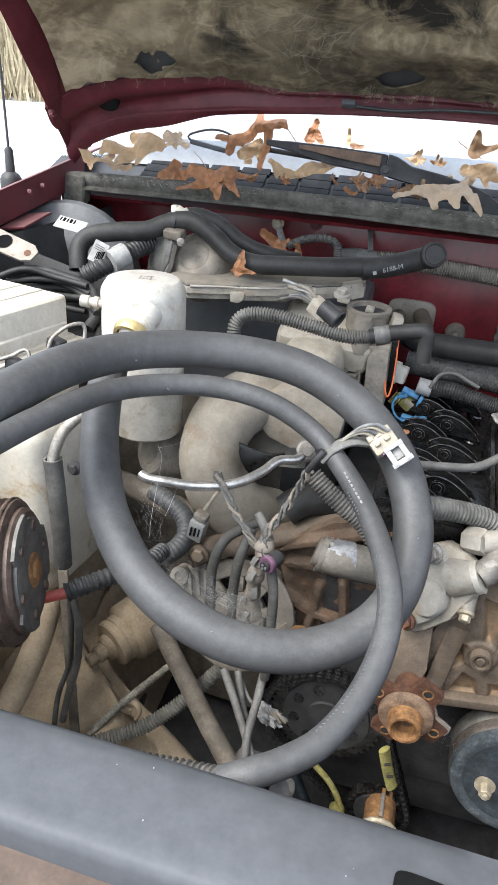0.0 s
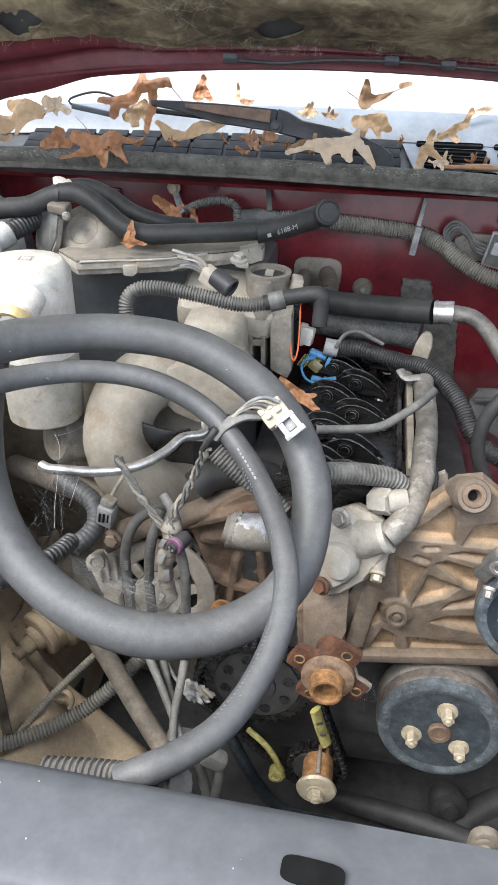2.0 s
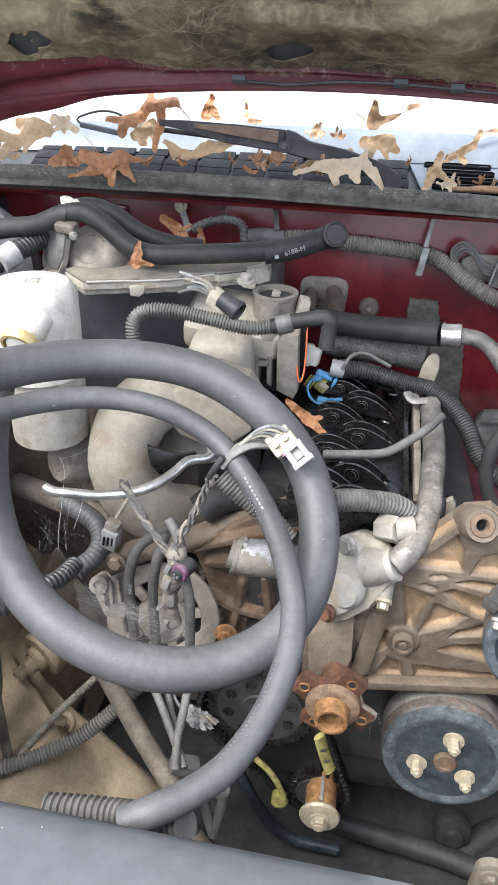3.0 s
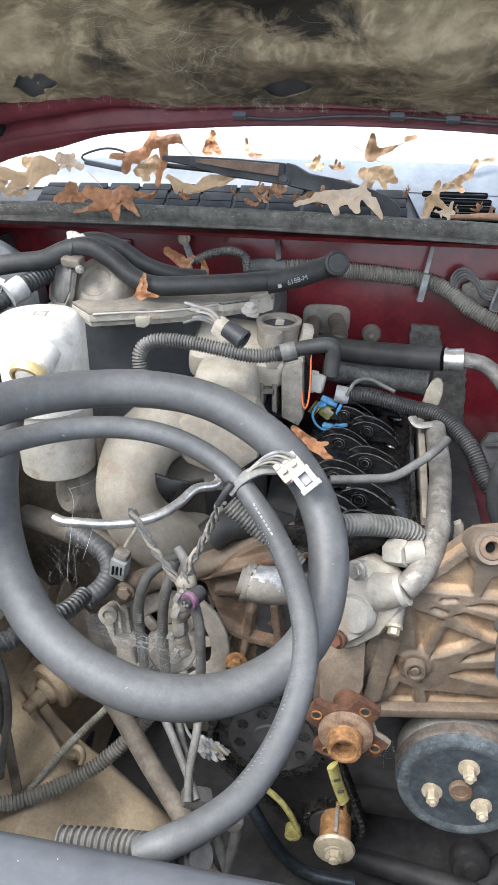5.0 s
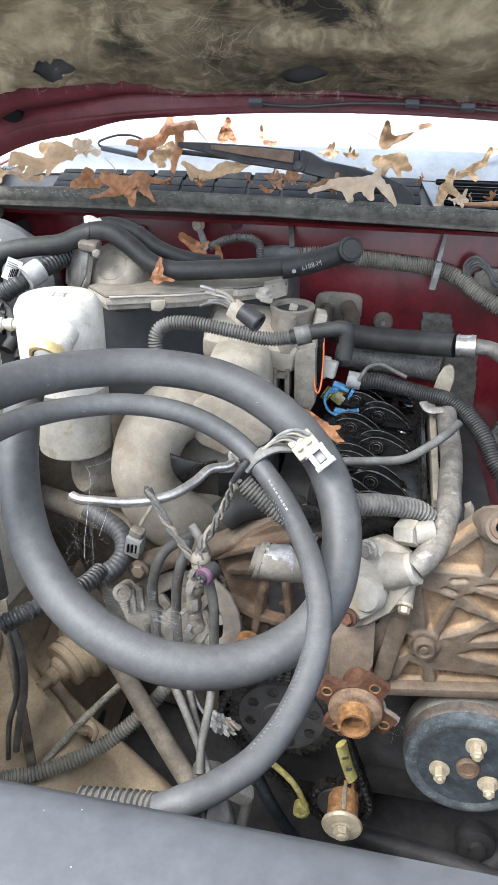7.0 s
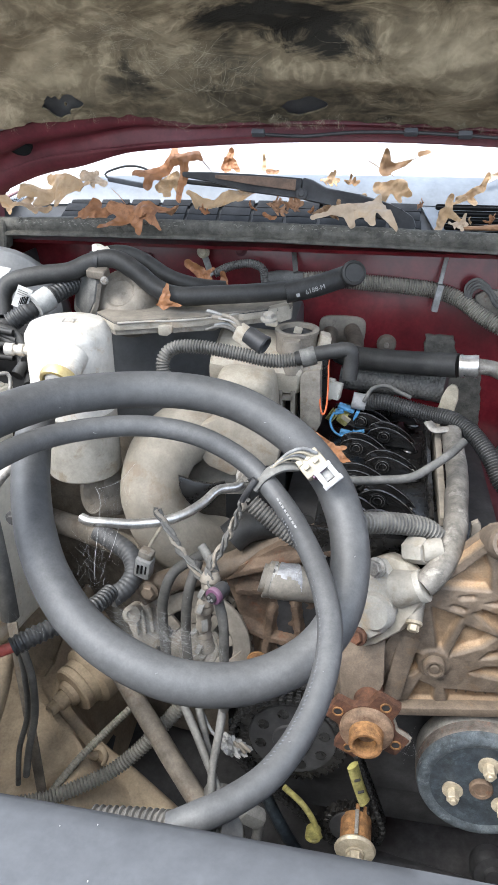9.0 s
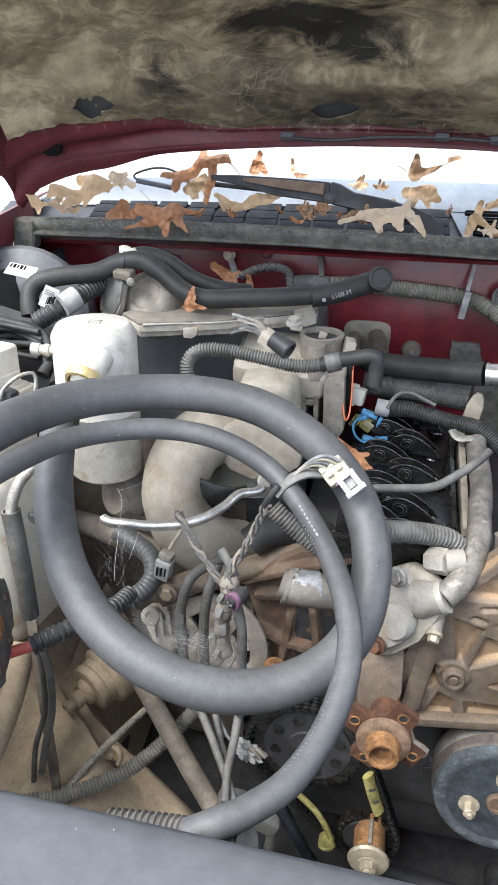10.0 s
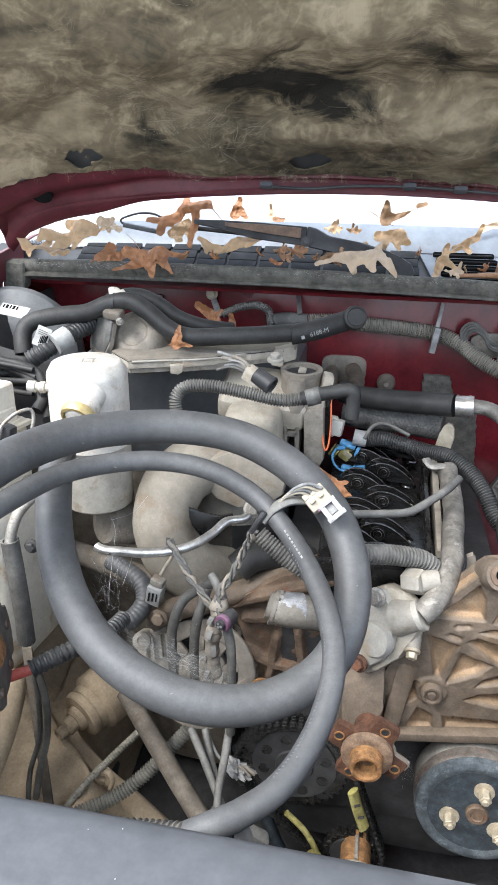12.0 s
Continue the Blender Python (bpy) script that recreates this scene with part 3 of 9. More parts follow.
def sheet(fun, nu, nv, thick=0.0):
    """A skin from fun(u, v), with u and v from 0 to 1, thickened away from its normal."""
    bm = bmesh.new()
    grid = [[bm.verts.new(fun(i / nu, j / nv)) for j in range(nv + 1)] for i in range(nu + 1)]
    for i in range(nu):
        for j in range(nv):
            bm.faces.new((grid[i][j], grid[i + 1][j], grid[i + 1][j + 1], grid[i][j + 1]))
    if thick:
        bmesh.ops.recalc_face_normals(bm, faces=bm.faces)
        bmesh.ops.solidify(bm, geom=bm.faces[:], thickness=thick)
    return bm


def words(text, size, m, material, parent, name="lettering", label=""):
    """Raised lettering that lies in the xy of m."""
    c = bpy.data.curves.new(name, "FONT")
    c.body, c.size, c.extrude, c.align_x, c.align_y = text, size, 0.0003, "CENTER", "CENTER"
    c.resolution_u = 2
    ob = new("draft", c)
    data = bpy.data.meshes.new_from_object(ob.evaluated_get(bpy.context.evaluated_depsgraph_get()))
    bpy.data.objects.remove(ob)
    data.transform(m)
    data.materials.clear()
    data.materials.append(M[material])
    made = new(name, data)
    made.parent = parent
    return tagged(made, label)


def prism(points, push, bevel=0.002):
    """A plate whose outline runs through points in space, thickened along push."""
    b = bmesh.new()
    low = b.faces.new([b.verts.new(p) for p in points])
    made = bmesh.ops.extrude_face_region(b, geom=[low])
    bmesh.ops.translate(b, vec=push, verts=[v for v in made["geom"] if isinstance(v, bmesh.types.BMVert)])
    bmesh.ops.recalc_face_normals(b, faces=b.faces)
    if bevel:
        bmesh.ops.bevel(b, geom=b.edges[:], offset=bevel, segments=2, affect="EDGES", profile=0.6)
    return b


def inside(x, z, outline):
    odd = False
    for (x1, z1), (x2, z2) in zip(outline, outline[1:] + outline[:1]):
        if (z1 > z) != (z2 > z) and x < (x2 - x1) * (z - z1) / (z2 - z1) + x1:
            odd = not odd
    return odd


def smooth_rim(bm, rounds, keep=None):
    """Draw the open border of a sheet smooth."""
    for _ in range(rounds):
        moved = {}
        for v in bm.verts:
            if v.is_boundary and (keep is None or keep(v.co)):
                near = [e.other_vert(v).co for e in v.link_edges if e.is_boundary]
                moved[v] = v.co * 0.45 + sum(near, Vector()) / len(near) * 0.55
        for v, c in moved.items():
            v.co = c


def ribbed_casting(outline, ribs, bosses, y, height, width, step=0.0018):
    """The ribbed front of a casting in the xz plane: pockets with soft fillets between ribs, and round bosses."""
    xs, zs = [p[0] for p in outline], [p[1] for p in outline]
    nx, nz = int((max(xs) - min(xs)) / step), int((max(zs) - min(zs)) / step)
    bm = bmesh.new()
    grid = {}

    def rise(x, z):
        p = Vector((x, z))
        best = 0.0
        for a, b in ribs:
            a, b = Vector((a[0], a[2])), Vector((b[0], b[2]))
            t = min(1, max(0, (p - a).dot(b - a) / max((b - a).length_squared, 1e-9)))
            d = (p - a.lerp(b, t)).length
            k = min(1, max(0, (width * 1.6 - d) / (width * 0.7)))
            best = max(best, k * k * (3 - 2 * k))
        for (cx, cz), r in bosses:
            d = math.hypot(x - cx, z - cz)
            k = min(1, max(0, (r + 0.006 - d) / 0.006))
            best = max(best, 1.15 * k * k * (3 - 2 * k))
        return best * height + 0.0012 * noise.noise((x * 60, z * 60, 3)) + 0.0004 * noise.noise((x * 240, z * 240, 1))

    def vert(i, j):
        if (i, j) not in grid:
            x, z = min(xs) + i * step, min(zs) + j * step
            grid[i, j] = bm.verts.new((x, y - rise(x, z), z))
        return grid[i, j]
    for i in range(nx):
        for j in range(nz):
            if inside(min(xs) + (i + 0.5) * step, min(zs) + (j + 0.5) * step, outline):
                bm.faces.new((vert(i, j), vert(i + 1, j), vert(i + 1, j + 1), vert(i, j + 1)))
    smooth_rim(bm, 6)
    return bm


def pocketed_casting(outline, pockets, bosses, y, depth, step=0.0013):
    """The front of a casting in the xz plane: a flat face with soft-edged pockets sunk into it, and round bosses."""
    xs, zs = [p[0] for p in outline], [p[1] for p in outline]
    nx, nz = int((max(xs) - min(xs)) / step), int((max(zs) - min(zs)) / step)
    bm = bmesh.new()
    grid = {}

    def off_edge(p, poly):
        best = 1.0
        for a, b in zip(poly, poly[1:] + poly[:1]):
            a, b = Vector(a), Vector(b)
            t = min(1, max(0, (p - a).dot(b - a) / max((b - a).length_squared, 1e-9)))
            best = min(best, (p - a.lerp(b, t)).length)
        return best

    def sink(x, z):
        deep = 0.0
        p = Vector((x, z))
        for poly in pockets:
            if len(poly) > 2:
                d = off_edge(p, poly) * (1 if inside(x, z, poly) else -1)
            else:
                d = 0.0035 - off_edge(p, poly)
            k = min(1, max(0, (d + 0.0016) / 0.0058))
            deep = max(deep, k * k * (3 - 2 * k) * (1 if len(poly) > 2 else 0.45))
        for (cx, cz), r in bosses:
            k = min(1, max(0, (r + 0.005 - math.hypot(x - cx, z - cz)) / 0.005))
            deep = deep * (1 - k) - 0.25 * k * k * (3 - 2 * k)
        return deep * depth + 0.0011 * noise.noise((x * 60, z * 60, 3)) + 0.0005 * noise.noise((x * 240, z * 240, 1))

    def vert(i, j):
        if (i, j) not in grid:
            x, z = min(xs) + i * step, min(zs) + j * step
            grid[i, j] = bm.verts.new((x, y + sink(x, z), z))
        return grid[i, j]
    for i in range(nx):
        for j in range(nz):
            if inside(min(xs) + (i + 0.5) * step, min(zs) + (j + 0.5) * step, outline):
                bm.faces.new((vert(i, j), vert(i + 1, j), vert(i + 1, j + 1), vert(i, j + 1)))
    smooth_rim(bm, 6)
    rim = [e for e in bm.edges if e.is_boundary]
    made = bmesh.ops.extrude_edge_only(bm, edges=rim)
    for v in made["geom"]:
        if isinstance(v, bmesh.types.BMVert):
            v.co.y = y + depth + 0.006
    return bm


FRONT = (0, -1, 0.06)

# ---- the setting ----
def ground():
    def f(u, v):
        x, y = (u - 0.5) * 600, (v - 0.5) * 600
        return Vector((x, y, 0.25 * noise.noise((x * 0.03, y * 0.03, 0)) * min(1, max(0, (math.hypot(x, y) - 6) / 12))))
    solo("ground", sheet(f, 60, 60), "ground", "pale dusty gravel yard that reaches the trees", "ground", "", "structure")


ground()


def brush():
    """Dry winter scrub at the edge of the yard."""
    rng = random.Random(4)
    bm = bmesh.new()
    for i in range(11000):
        a = rng.uniform(0.38, 0.9)
        d = rng.uniform(37, 52)
        x, y = -d * math.sin(a), d * math.cos(a)
        h = rng.uniform(0.4, 1) * (2 + 6 * abs(noise.noise((x * 0.25, y * 0.25, 3))) + (d - 37) * 0.35)
        lean = Vector((rng.uniform(-0.25, 0.25), rng.uniform(-0.25, 0.25), 1)) * h
        w = rng.uniform(0.02, 0.08)
        base = Vector((x, y, rng.uniform(-0.1, h * 0.5)))
        side = Vector((math.cos(a), math.sin(a), 0)) * w
        v = [bm.verts.new(base + o) for o in (-side, side, side * 0.3 + lean, -side * 0.3 + lean * 0.96)]
        bm.faces.new(v)
    solo("dry_brush", bm, "brush", "tan winter scrub and bare stems beyond the yard", "brush", "", "stuff")


brush()

car = thing("car", "maroon pickup with its front end stripped and hood open", "car")

# engine bay walls
bm = box((1.5, 0.03, 0.75), Matrix.Translation((0.02, 1.253, 0.74)), 0.006)
box((0.02, 0.012, 0.4), pose(-0.42, 1.234, 0.86, 0, 4, 0), 0.005, bm)
firewall = part("firewall", bm, "paint", car, "maroon painted firewall with dust streaks")
bm = sheet(lambda u, v: Vector((-0.78 + 1.6 * u, 1.182 + 0.073 * v, 1.085 + 0.02 * v)), 20, 3, 0.006)
part("cowl_lip", bm, "paint", car)


def windshield_at(u, v):
    x = -0.78 + 1.6 * u
    bow = (x - 0.02) ** 2
    return Vector((x, 1.282 + 0.62 * v - 0.048 * bow, 1.147 + 0.45 * v - 0.03 * bow))


glass = part("windshield", sheet(windshield_at, 24, 12, 0.005), "glass", car, "whitened windshield that mirrors the white sky")
glass.visible_shadow = False
# Band laid over the glass to paint the blue-grey reflection at its foot.
part("reflection_band", sheet(lambda u, v: windshield_at(0.085 + 0.915 * u, -0.01 + 0.092 * v * min(1, 0.35 + u * 8)) + Vector((0, -0.003, 0.006 + 0.006 * math.sin(v * 3))), 24, 6, 0.002), "sky_grey", car, "blue-grey band painting the reflection low on the glass")
bm = sheet(lambda u, v: Vector((-0.76 + 1.56 * u, 1.33 + 0.8 * v, 1.08 + 0.03 * math.sin(v * 3))), 16, 6, 0.02)
part("dashboard", bm, "plastic_black", car)
bm = sheet(lambda u, v: Vector((-0.74 + 1.52 * u, 1.9 + 1.2 * v, 1.58 + 0.03 * math.sin(math.pi * u))), 16, 4, 0.02)
part("roof", bm, "paint", car)
bm = box((1.5, 0.03, 1.0), Matrix.Translation((0.02, 3.1, 1.08)), 0.01)
box((0.03, 1.8, 0.75), Matrix.Translation((-0.74, 2.2, 0.75)), 0.01, bm)
box((0.03, 1.8, 0.75), Matrix.Translation((0.78, 2.2, 0.75)), 0.01, bm)
box((1.5, 1.9, 0.04), Matrix.Translation((0.02, 2.15, 0.4)), 0.01, bm)
part("cabin_shell", bm, "paint", car)


def fender_at(side):
    def f(u, v):
        y = 0.02 + 1.25 * u
        x = 0.678 + 0.14 * v
        z = 1.116 + 0.13 * (y - 0.94) + 0.003 * math.sin(min(1, v * 4) * math.pi) - 0.06 * v - 0.55 * max(0, v - 0.55) ** 1.5 * 3
        return Vector((0.02 + side * x, y, z))
    return f


for side in (-1, 1):
    part("fender", sheet(fender_at(side), 24, 14, 0.003), "paint_dull", car)
    part("fender_flange", sheet(lambda u, v: Vector((0.02 + side * (0.679 + 0.004 * v), 0.1 + 1.1 * u, 1.118 + 0.13 * (0.1 + 1.1 * u - 0.94) - 0.05 * v)), 30, 6, 0.003), "paint_dull", car, "dusty inner wall of the fender")
    bm = box((0.045, 0.085, 0.004), pose(0.02 + side * 0.664, 0.975, 1.069, 7, side * 8, 0), 0.0015)
    box((0.04, 0.03, 0.004), pose(0.02 + side * 0.666, 0.86, 1.056, 7, side * 8, 0), 0.0015, bm)
    part("fender_tab", bm, "paint_dull", car)
    for y in (1.0, 1.04):
        part("fender_rivet", hex_bolt((0.02 + side * 0.669, y, 1.1 + 0.13 * (y - 0.94)), (-side, 0, 0.1), 0.004, 0.002, 1.2), "paint_dull", car)
    # On the left the top quarter is dark, the rest dust-caked tan.
    for low, high, mat in ((0.0, 0.27, "dark" if side < 0 else "paint_hood"), (0.27, 1.0, "tan" if side < 0 else "paint_hood")):
        part("inner_fender", sheet(lambda u, v: Vector((0.02 + side * (0.65 - 0.1 * math.sin((low + (high - low) * v) * 2.2) + 0.012 * noise.noise((u * 7, (low + (high - low) * v) * 5, side))), 0.25 + 1.0 * u, 1.06 - 0.72 * (low + (high - low) * v))), 20, 16, 0.004), mat, car, "dust-caked inner fender")
    bm = lathe([(0.0, -0.1), (0.2, -0.1), (0.33, -0.09), (0.36, -0.06), (0.36, 0.06), (0.33, 0.09), (0.2, 0.1), (0, 0.1)], basis((0.02 + side * 0.68, 0.62, 0.355), (1, 0, 0)), 32)
    part("tyre", bm, "rubber", car)
    part("rocker_panel", box((0.06, 2.2, 0.5), Matrix.Translation((0.02 + side * 0.76, 2.1, 0.55)), 0.02), "paint", car)
    bm = lathe([(0.0, -0.1), (0.2, -0.1), (0.33, -0.09), (0.36, -0.06), (0.36, 0.06), (0.33, 0.09), (0.2, 0.1), (0, 0.1)], basis((0.02 + side * 0.68, 2.9, 0.355), (1, 0, 0)), 32)
    part("tyre", bm, "rubber", car)
    part("frame_rail", box((0.08, 2.9, 0.12), Matrix.Translation((0.02 + side * 0.42, 1.55, 0.3)), 0.01), "dark", car)

# lower left apron under the battery side
def apron_at(u, v):
    k = min(1, max(0, (0.46 - v) / 0.26))
    x = -0.6 + (0.235 + 0.275 * k * k * (3 - 2 * k)) * u + 0.03 * v
    y = 0.5 + 0.55 * v
    z = 0.39 + 0.2 * v + 0.05 * math.sin(u * 3 + 1) - 0.16 * u ** 8 + 0.02 * noise.noise((u * 4, v * 5, 2)) + 0.004 * noise.noise((u * 19, v * 19, 5))
    z += 0.02 * max(0, 1 - abs(u - 0.45 - 0.25 * v) / 0.07) - 0.03 * max(0, 1 - abs(u - 0.7 + 0.3 * v) / 0.12)
    return Vector((x, y, z))


part("apron", sheet(apron_at, 60, 50, 0.004), "tan", car, "mud-dusted tan sheet-metal apron")
bm = box((1.3, 0.07, 0.12), Matrix.Translation((0.02, 0.47, 0.3)), 0.015)
part("crossmember", bm, "dark", car)
# Dark sheet added under the bay to keep bright ground out of view.
part("dark_bay_floor", sheet(lambda u, v: Vector((-0.6 + 1.24 * u, 0.3 + 0.95 * v, 0.27 + 0.03 * math.sin(u * 9) + 0.02 * noise.noise((u * 4, v * 4, 0)))), 16, 12, 0.004), "dark", car)
bm = box((1.3, 0.012, 0.5), Matrix.Translation((0.02, 0.24, 0.62)), 0.004)
part("radiator_support", bm, "dark", car)
bm = sheet(lambda u, v: Vector((-0.68 + 1.4 * u, 0.2 - 0.18 * v, 0.894 - 0.055 * v * v - 0.02 * (u - 0.5) ** 2)), 20, 8, 0.004)
part("header_panel", bm, "cover", car, "brown dusty header panel")
bm = sheet(lambda u, v: Vector((-0.68 + 1.4 * u, 0.02, 0.835 - 0.4 * v)), 10, 3, 0.02)
part("grille_panel", bm, "plastic_black", car)


# ---- radiator cover ----
def cover():
    t = thing("radiator_cover", "weathered blue-grey plastic cover over the radiator support", "cover")
    prof = [(0.268, 0.872), (0.266, 0.896), (0.2625, 0.906), (0.255, 0.913), (0.245, 0.9155), (0.23, 0.917), (0.215, 0.917), (0.203, 0.917), (0.196, 0.9166), (0.1925, 0.9145), (0.1905, 0.908), (0.1895, 0.89)]
    bm = bmesh.new()
    xs = [-0.66 + 1.36 * i / 110 for i in range(111)]
    rows = []
    for x in xs:
        row = []
        for y, z in prof:
            lift = 0.002 * noise.noise((x * 6, y * 12, 0)) - 0.05 * (x - 0.02) ** 2
            groove = 0.0
            if x > -0.03 and 0.215 < y < 0.256:
                groove = -0.005 * min(1, (x + 0.03) * 12)
            bend = -0.035 * (x - 0.02) * 0.5
            row.append(bm.verts.new((x, y + bend * 0.9, z + lift + groove)))
        rows.append(row)
    for a, b in zip(rows, rows[1:]):
        for k in range(len(prof) - 1):
            bm.faces.new((a[k], b[k], b[k + 1], a[k + 1]))
    bmesh.ops.recalc_face_normals(bm, faces=bm.faces)
    bmesh.ops.solidify(bm, geom=bm.faces[:], thickness=0.0025)
    part("panel", bm, "plastic", t, "", 0.9)
    m = Matrix.Translation((0.0295, 0.2245, 0.9168)) @ Matrix.Rotation(radians(-4), 4, "Z")
    outline = [((0.0165 + d) * (1 if math.cos(a) > 0 else -1) * abs(math.cos(a)) ** 0.5, (0.0072 + d) * (1 if math.sin(a) > 0 else -1) * abs(math.sin(a)) ** 0.5) for d, a in [(0, 2 * math.pi * k / 40) for k in range(40)]]
    # Near-black plate laid on the cover as the opening's shade.
    part("clip_hole", slab(outline, 0.001, m, 0), "ink_and_shade", t, "near-black plate painting the shaded clip opening")
    rng = random.Random(21)
    for k in range(7):
        x, y = rng.uniform(-0.22, 0.2), rng.uniform(0.215, 0.258)
        r = rng.uniform(0.0002, 0.00045)
        part("paint_fleck", lathe([(0, 0), (r, 0), (r * 0.8, 0.0004), (0, 0.0005)], pose(x, y, 0.9165 + 0.002 * noise.noise((x * 6, y * 12, 0)) - 0.05 * (x - 0.02) ** 2 + 0.0004) @ Matrix.Diagonal((1, rng.uniform(0.5, 2), 1, 1)), 7), "paper", t)
    return t


cover()


# ---- hood ----
SLOPE = radians(34)


def rear_edge(x):
    d = x - 0.05
    return 1.257 - 0.135 * d * d - 1.4 * max(0, abs(d) - 0.56) ** 2


def hood_at(x, v, lift=0.0):
    d = x - 0.05
    return Vector((x, 1.16 - 0.05 * d * d - v * math.cos(SLOPE) + lift * math.sin(SLOPE), rear_edge(x) + v * math.sin(SLOPE) + lift * math.cos(SLOPE)))


def pad_edge(x):
    """How far from the rear edge the pad begins."""
    k = min(1, max(0, (-x - 0.28) / 0.1))
    return max(0.004, 0.0175 - 0.087 * x) + 0.028 * k * k * (3 - 2 * k)


TEARS = [(-0.116, 0.066, 0.029, 0.025), (-0.463, 0.119, 0.027, 0.025)]


def hood():
    t = thing("hood", "raised maroon hood with torn fibrous insulation underneath", "car hood")
    left = lambda v: -0.662 + 0.15 * v
    part("panel", sheet(lambda u, v: hood_at(left(1.08 * v) + (1.424 - 0.3 * v) * u, 1.08 * v, 0.036 + 0.012 * math.sin(v * 3)), 30, 16, 0.002), "paint", t)

    def rim(u, v):
        x = -0.66 + 1.42 * u
        low = max(-0.018, -0.003 - 0.043 * (x + 0.1))
        k = min(1, max(0, (-x - 0.38) / 0.12))
        low += (-0.012 - low) * k * k * (3 - 2 * k) - 0.6 * max(0, -x - 0.62) ** 1.0
        return hood_at(x, low + (pad_edge(x) - 0.003 - low) * v, 0.022 * math.sin(min(1, v * 1.6) * math.pi / 2) + (0.016 if v > 0.9 else 0) - 0.005 * math.sin(v * 12))
    part("rear_frame", sheet(rim, 60, 16, 0.003), "paint_hood", t, "maroon inner frame with dust")
    bm = sheet(lambda u, v: hood_at(-0.6 + 1.3 * u, 0.012 - 0.043 * (-0.5 + 1.3 * u) * 0.6 + 0.004 * v, -0.001 - 0.002 * math.sin(v * 3)), 50, 2, 0.001)
    part("edge_trim", bm, "paint_hood", t)
    for side in (-1, 1):
        def edge(u, v, side=side):
            w = 1.1 * u - 0.045
            outer = 0.711 - 0.15 * w
            wide = 0.03 + 0.03 * min(1, max(0, (w + 0.05) / 0.1)) + 0.05 * min(1, max(0, (w - 0.09) / 0.05))
            return hood_at(0.05 + side * (outer - wide * v + 0.002 * noise.noise((w * 40, 1, 0))), w, (0.012 if v < 0.15 else 0.026) + 0.006 * math.sin(v * math.pi))
        part("side_frame", sheet(edge, 30, 8, 0.004), "paint_hood", t)
        part("hinge_bolt", hex_bolt(hood_at(0.05 + side * 0.69, 0.085, 0.004), (0, -0.5, -0.8), 0.005, 0.003, 1.3), "paint_hood", t)
    # Dark sheet added behind the pad so that its tears show dark.
    part("backing", sheet(lambda u, v: hood_at(-0.59 + 1.28 * u, pad_edge(-0.59 + 1.28 * u) - 0.008 + 0.95 * v, 0.0245), 20, 20, 0.002), "booster", t, "dark bluish sheet behind the pad")

    def pad(u, v):
        x = -0.612 + 1.324 * u
        x += 0.15 * v * (0.5 - u) * 2
        e = pad_edge(x)
        ragged = 0.005 * noise.noise((x * 16, 3, 0)) + 0.007 * noise.noise((x * 60, 7, 1))
        s = e + (1.0 - e) * v + ragged * (1 - v) ** 6
        puff = 0.014 * noise.noise((x * 6, s * 9, 0)) + 0.006 * noise.noise((x * 15, s * 19, 4)) + 0.0025 * noise.noise((x * 42, s * 48, 9))
        roll = 0.011 * math.sin(s * 24 + 1.5 * noise.noise((x * 3, s * 3, 2)))
        calm = min(1, min(math.hypot((x - gx) / 0.07, (s - gs) / 0.06) for gx, gs, rx, rs in TEARS))
        puff, roll = puff * (0.15 + 0.85 * calm), roll * (0.15 + 0.85 * calm)
        edge = min(1, v * 9, u * 24, (1 - u) * 24)
        return hood_at(x, s, min(0.02, 0.018 - (0.010 + puff + roll) * (0.3 + 0.7 * edge)))
    bm = sheet(pad, 260, 230)
    cut = []
    for f in bm.faces:
        c = f.calc_center_median()
        s = (c - hood_at(c.x, 0)).length
        for gx, gs, rx, rs in TEARS:
            if ((c.x - gx) / rx) ** 2 + ((s - gs) / rs) ** 2 < 1 + 1.3 * noise.noise((c.x * 34, s * 34, gx * 9)) + 0.5 * noise.noise((c.x * 110, s * 110, 3)):
                cut.append(f)
                break
    bmesh.ops.delete(bm, geom=cut, context="FACES")
    smooth_rim(bm, 2, lambda c: any(abs(c.x - gx) < rx * 2 and abs((c - hood_at(c.x, 0)).length - gs) < rs * 1.6 for gx, gs, rx, rs in TEARS))
    bmesh.ops.solidify(bm, geom=bm.faces[:], thickness=0.003)
    part("insulation", bm, "insulation", t, "torn tan and black felted fibre pad", 1.5)
    for x, s in ((-0.567, 0.045), (0.4, 0.03)):
        m = Matrix.Translation(hood_at(x, s, 0.012)) @ Matrix.Rotation(-SLOPE - 0.36, 4, "X") @ Matrix.Diagonal((1.25, 0.9, 1, 1))
        # Near-black disc paints the shade of the hole in the frame.
        part("frame_hole", lathe([(0, 0.004), (0.0135, 0.004), (0.0145, 0.002), (0.0145, 0.012), (0, 0.012)], m, 20), "ink_and_shade", t)
    rng = random.Random(11)
    bm = bmesh.new()

    def strand(x, s, a, length, r, seed, hang=0.006):
        """One drifting fibre on the pad."""
        pts = []
        for k in range(9):
            pts.append(hood_at(x, max(s, pad_edge(x) - 0.005), 0.006 - hang * math.sin(k / 8 * math.pi) - 0.003 * noise.noise((x * 50, s * 50, seed))))
            turn = a + 2.6 * noise.noise((x * 19, s * 19, seed * 0.37)) + 1.6 * noise.noise((x * 70, s * 70, seed * 3))
            x += math.cos(turn) * length / 8
            s += math.sin(turn) * length / 8
        if any(math.hypot((q[0] - gx) / rx, ((q - hood_at(q[0], 0)).length - gs) / rs) < 1.2 for q in pts for gx, gs, rx, rs in TEARS):
            return
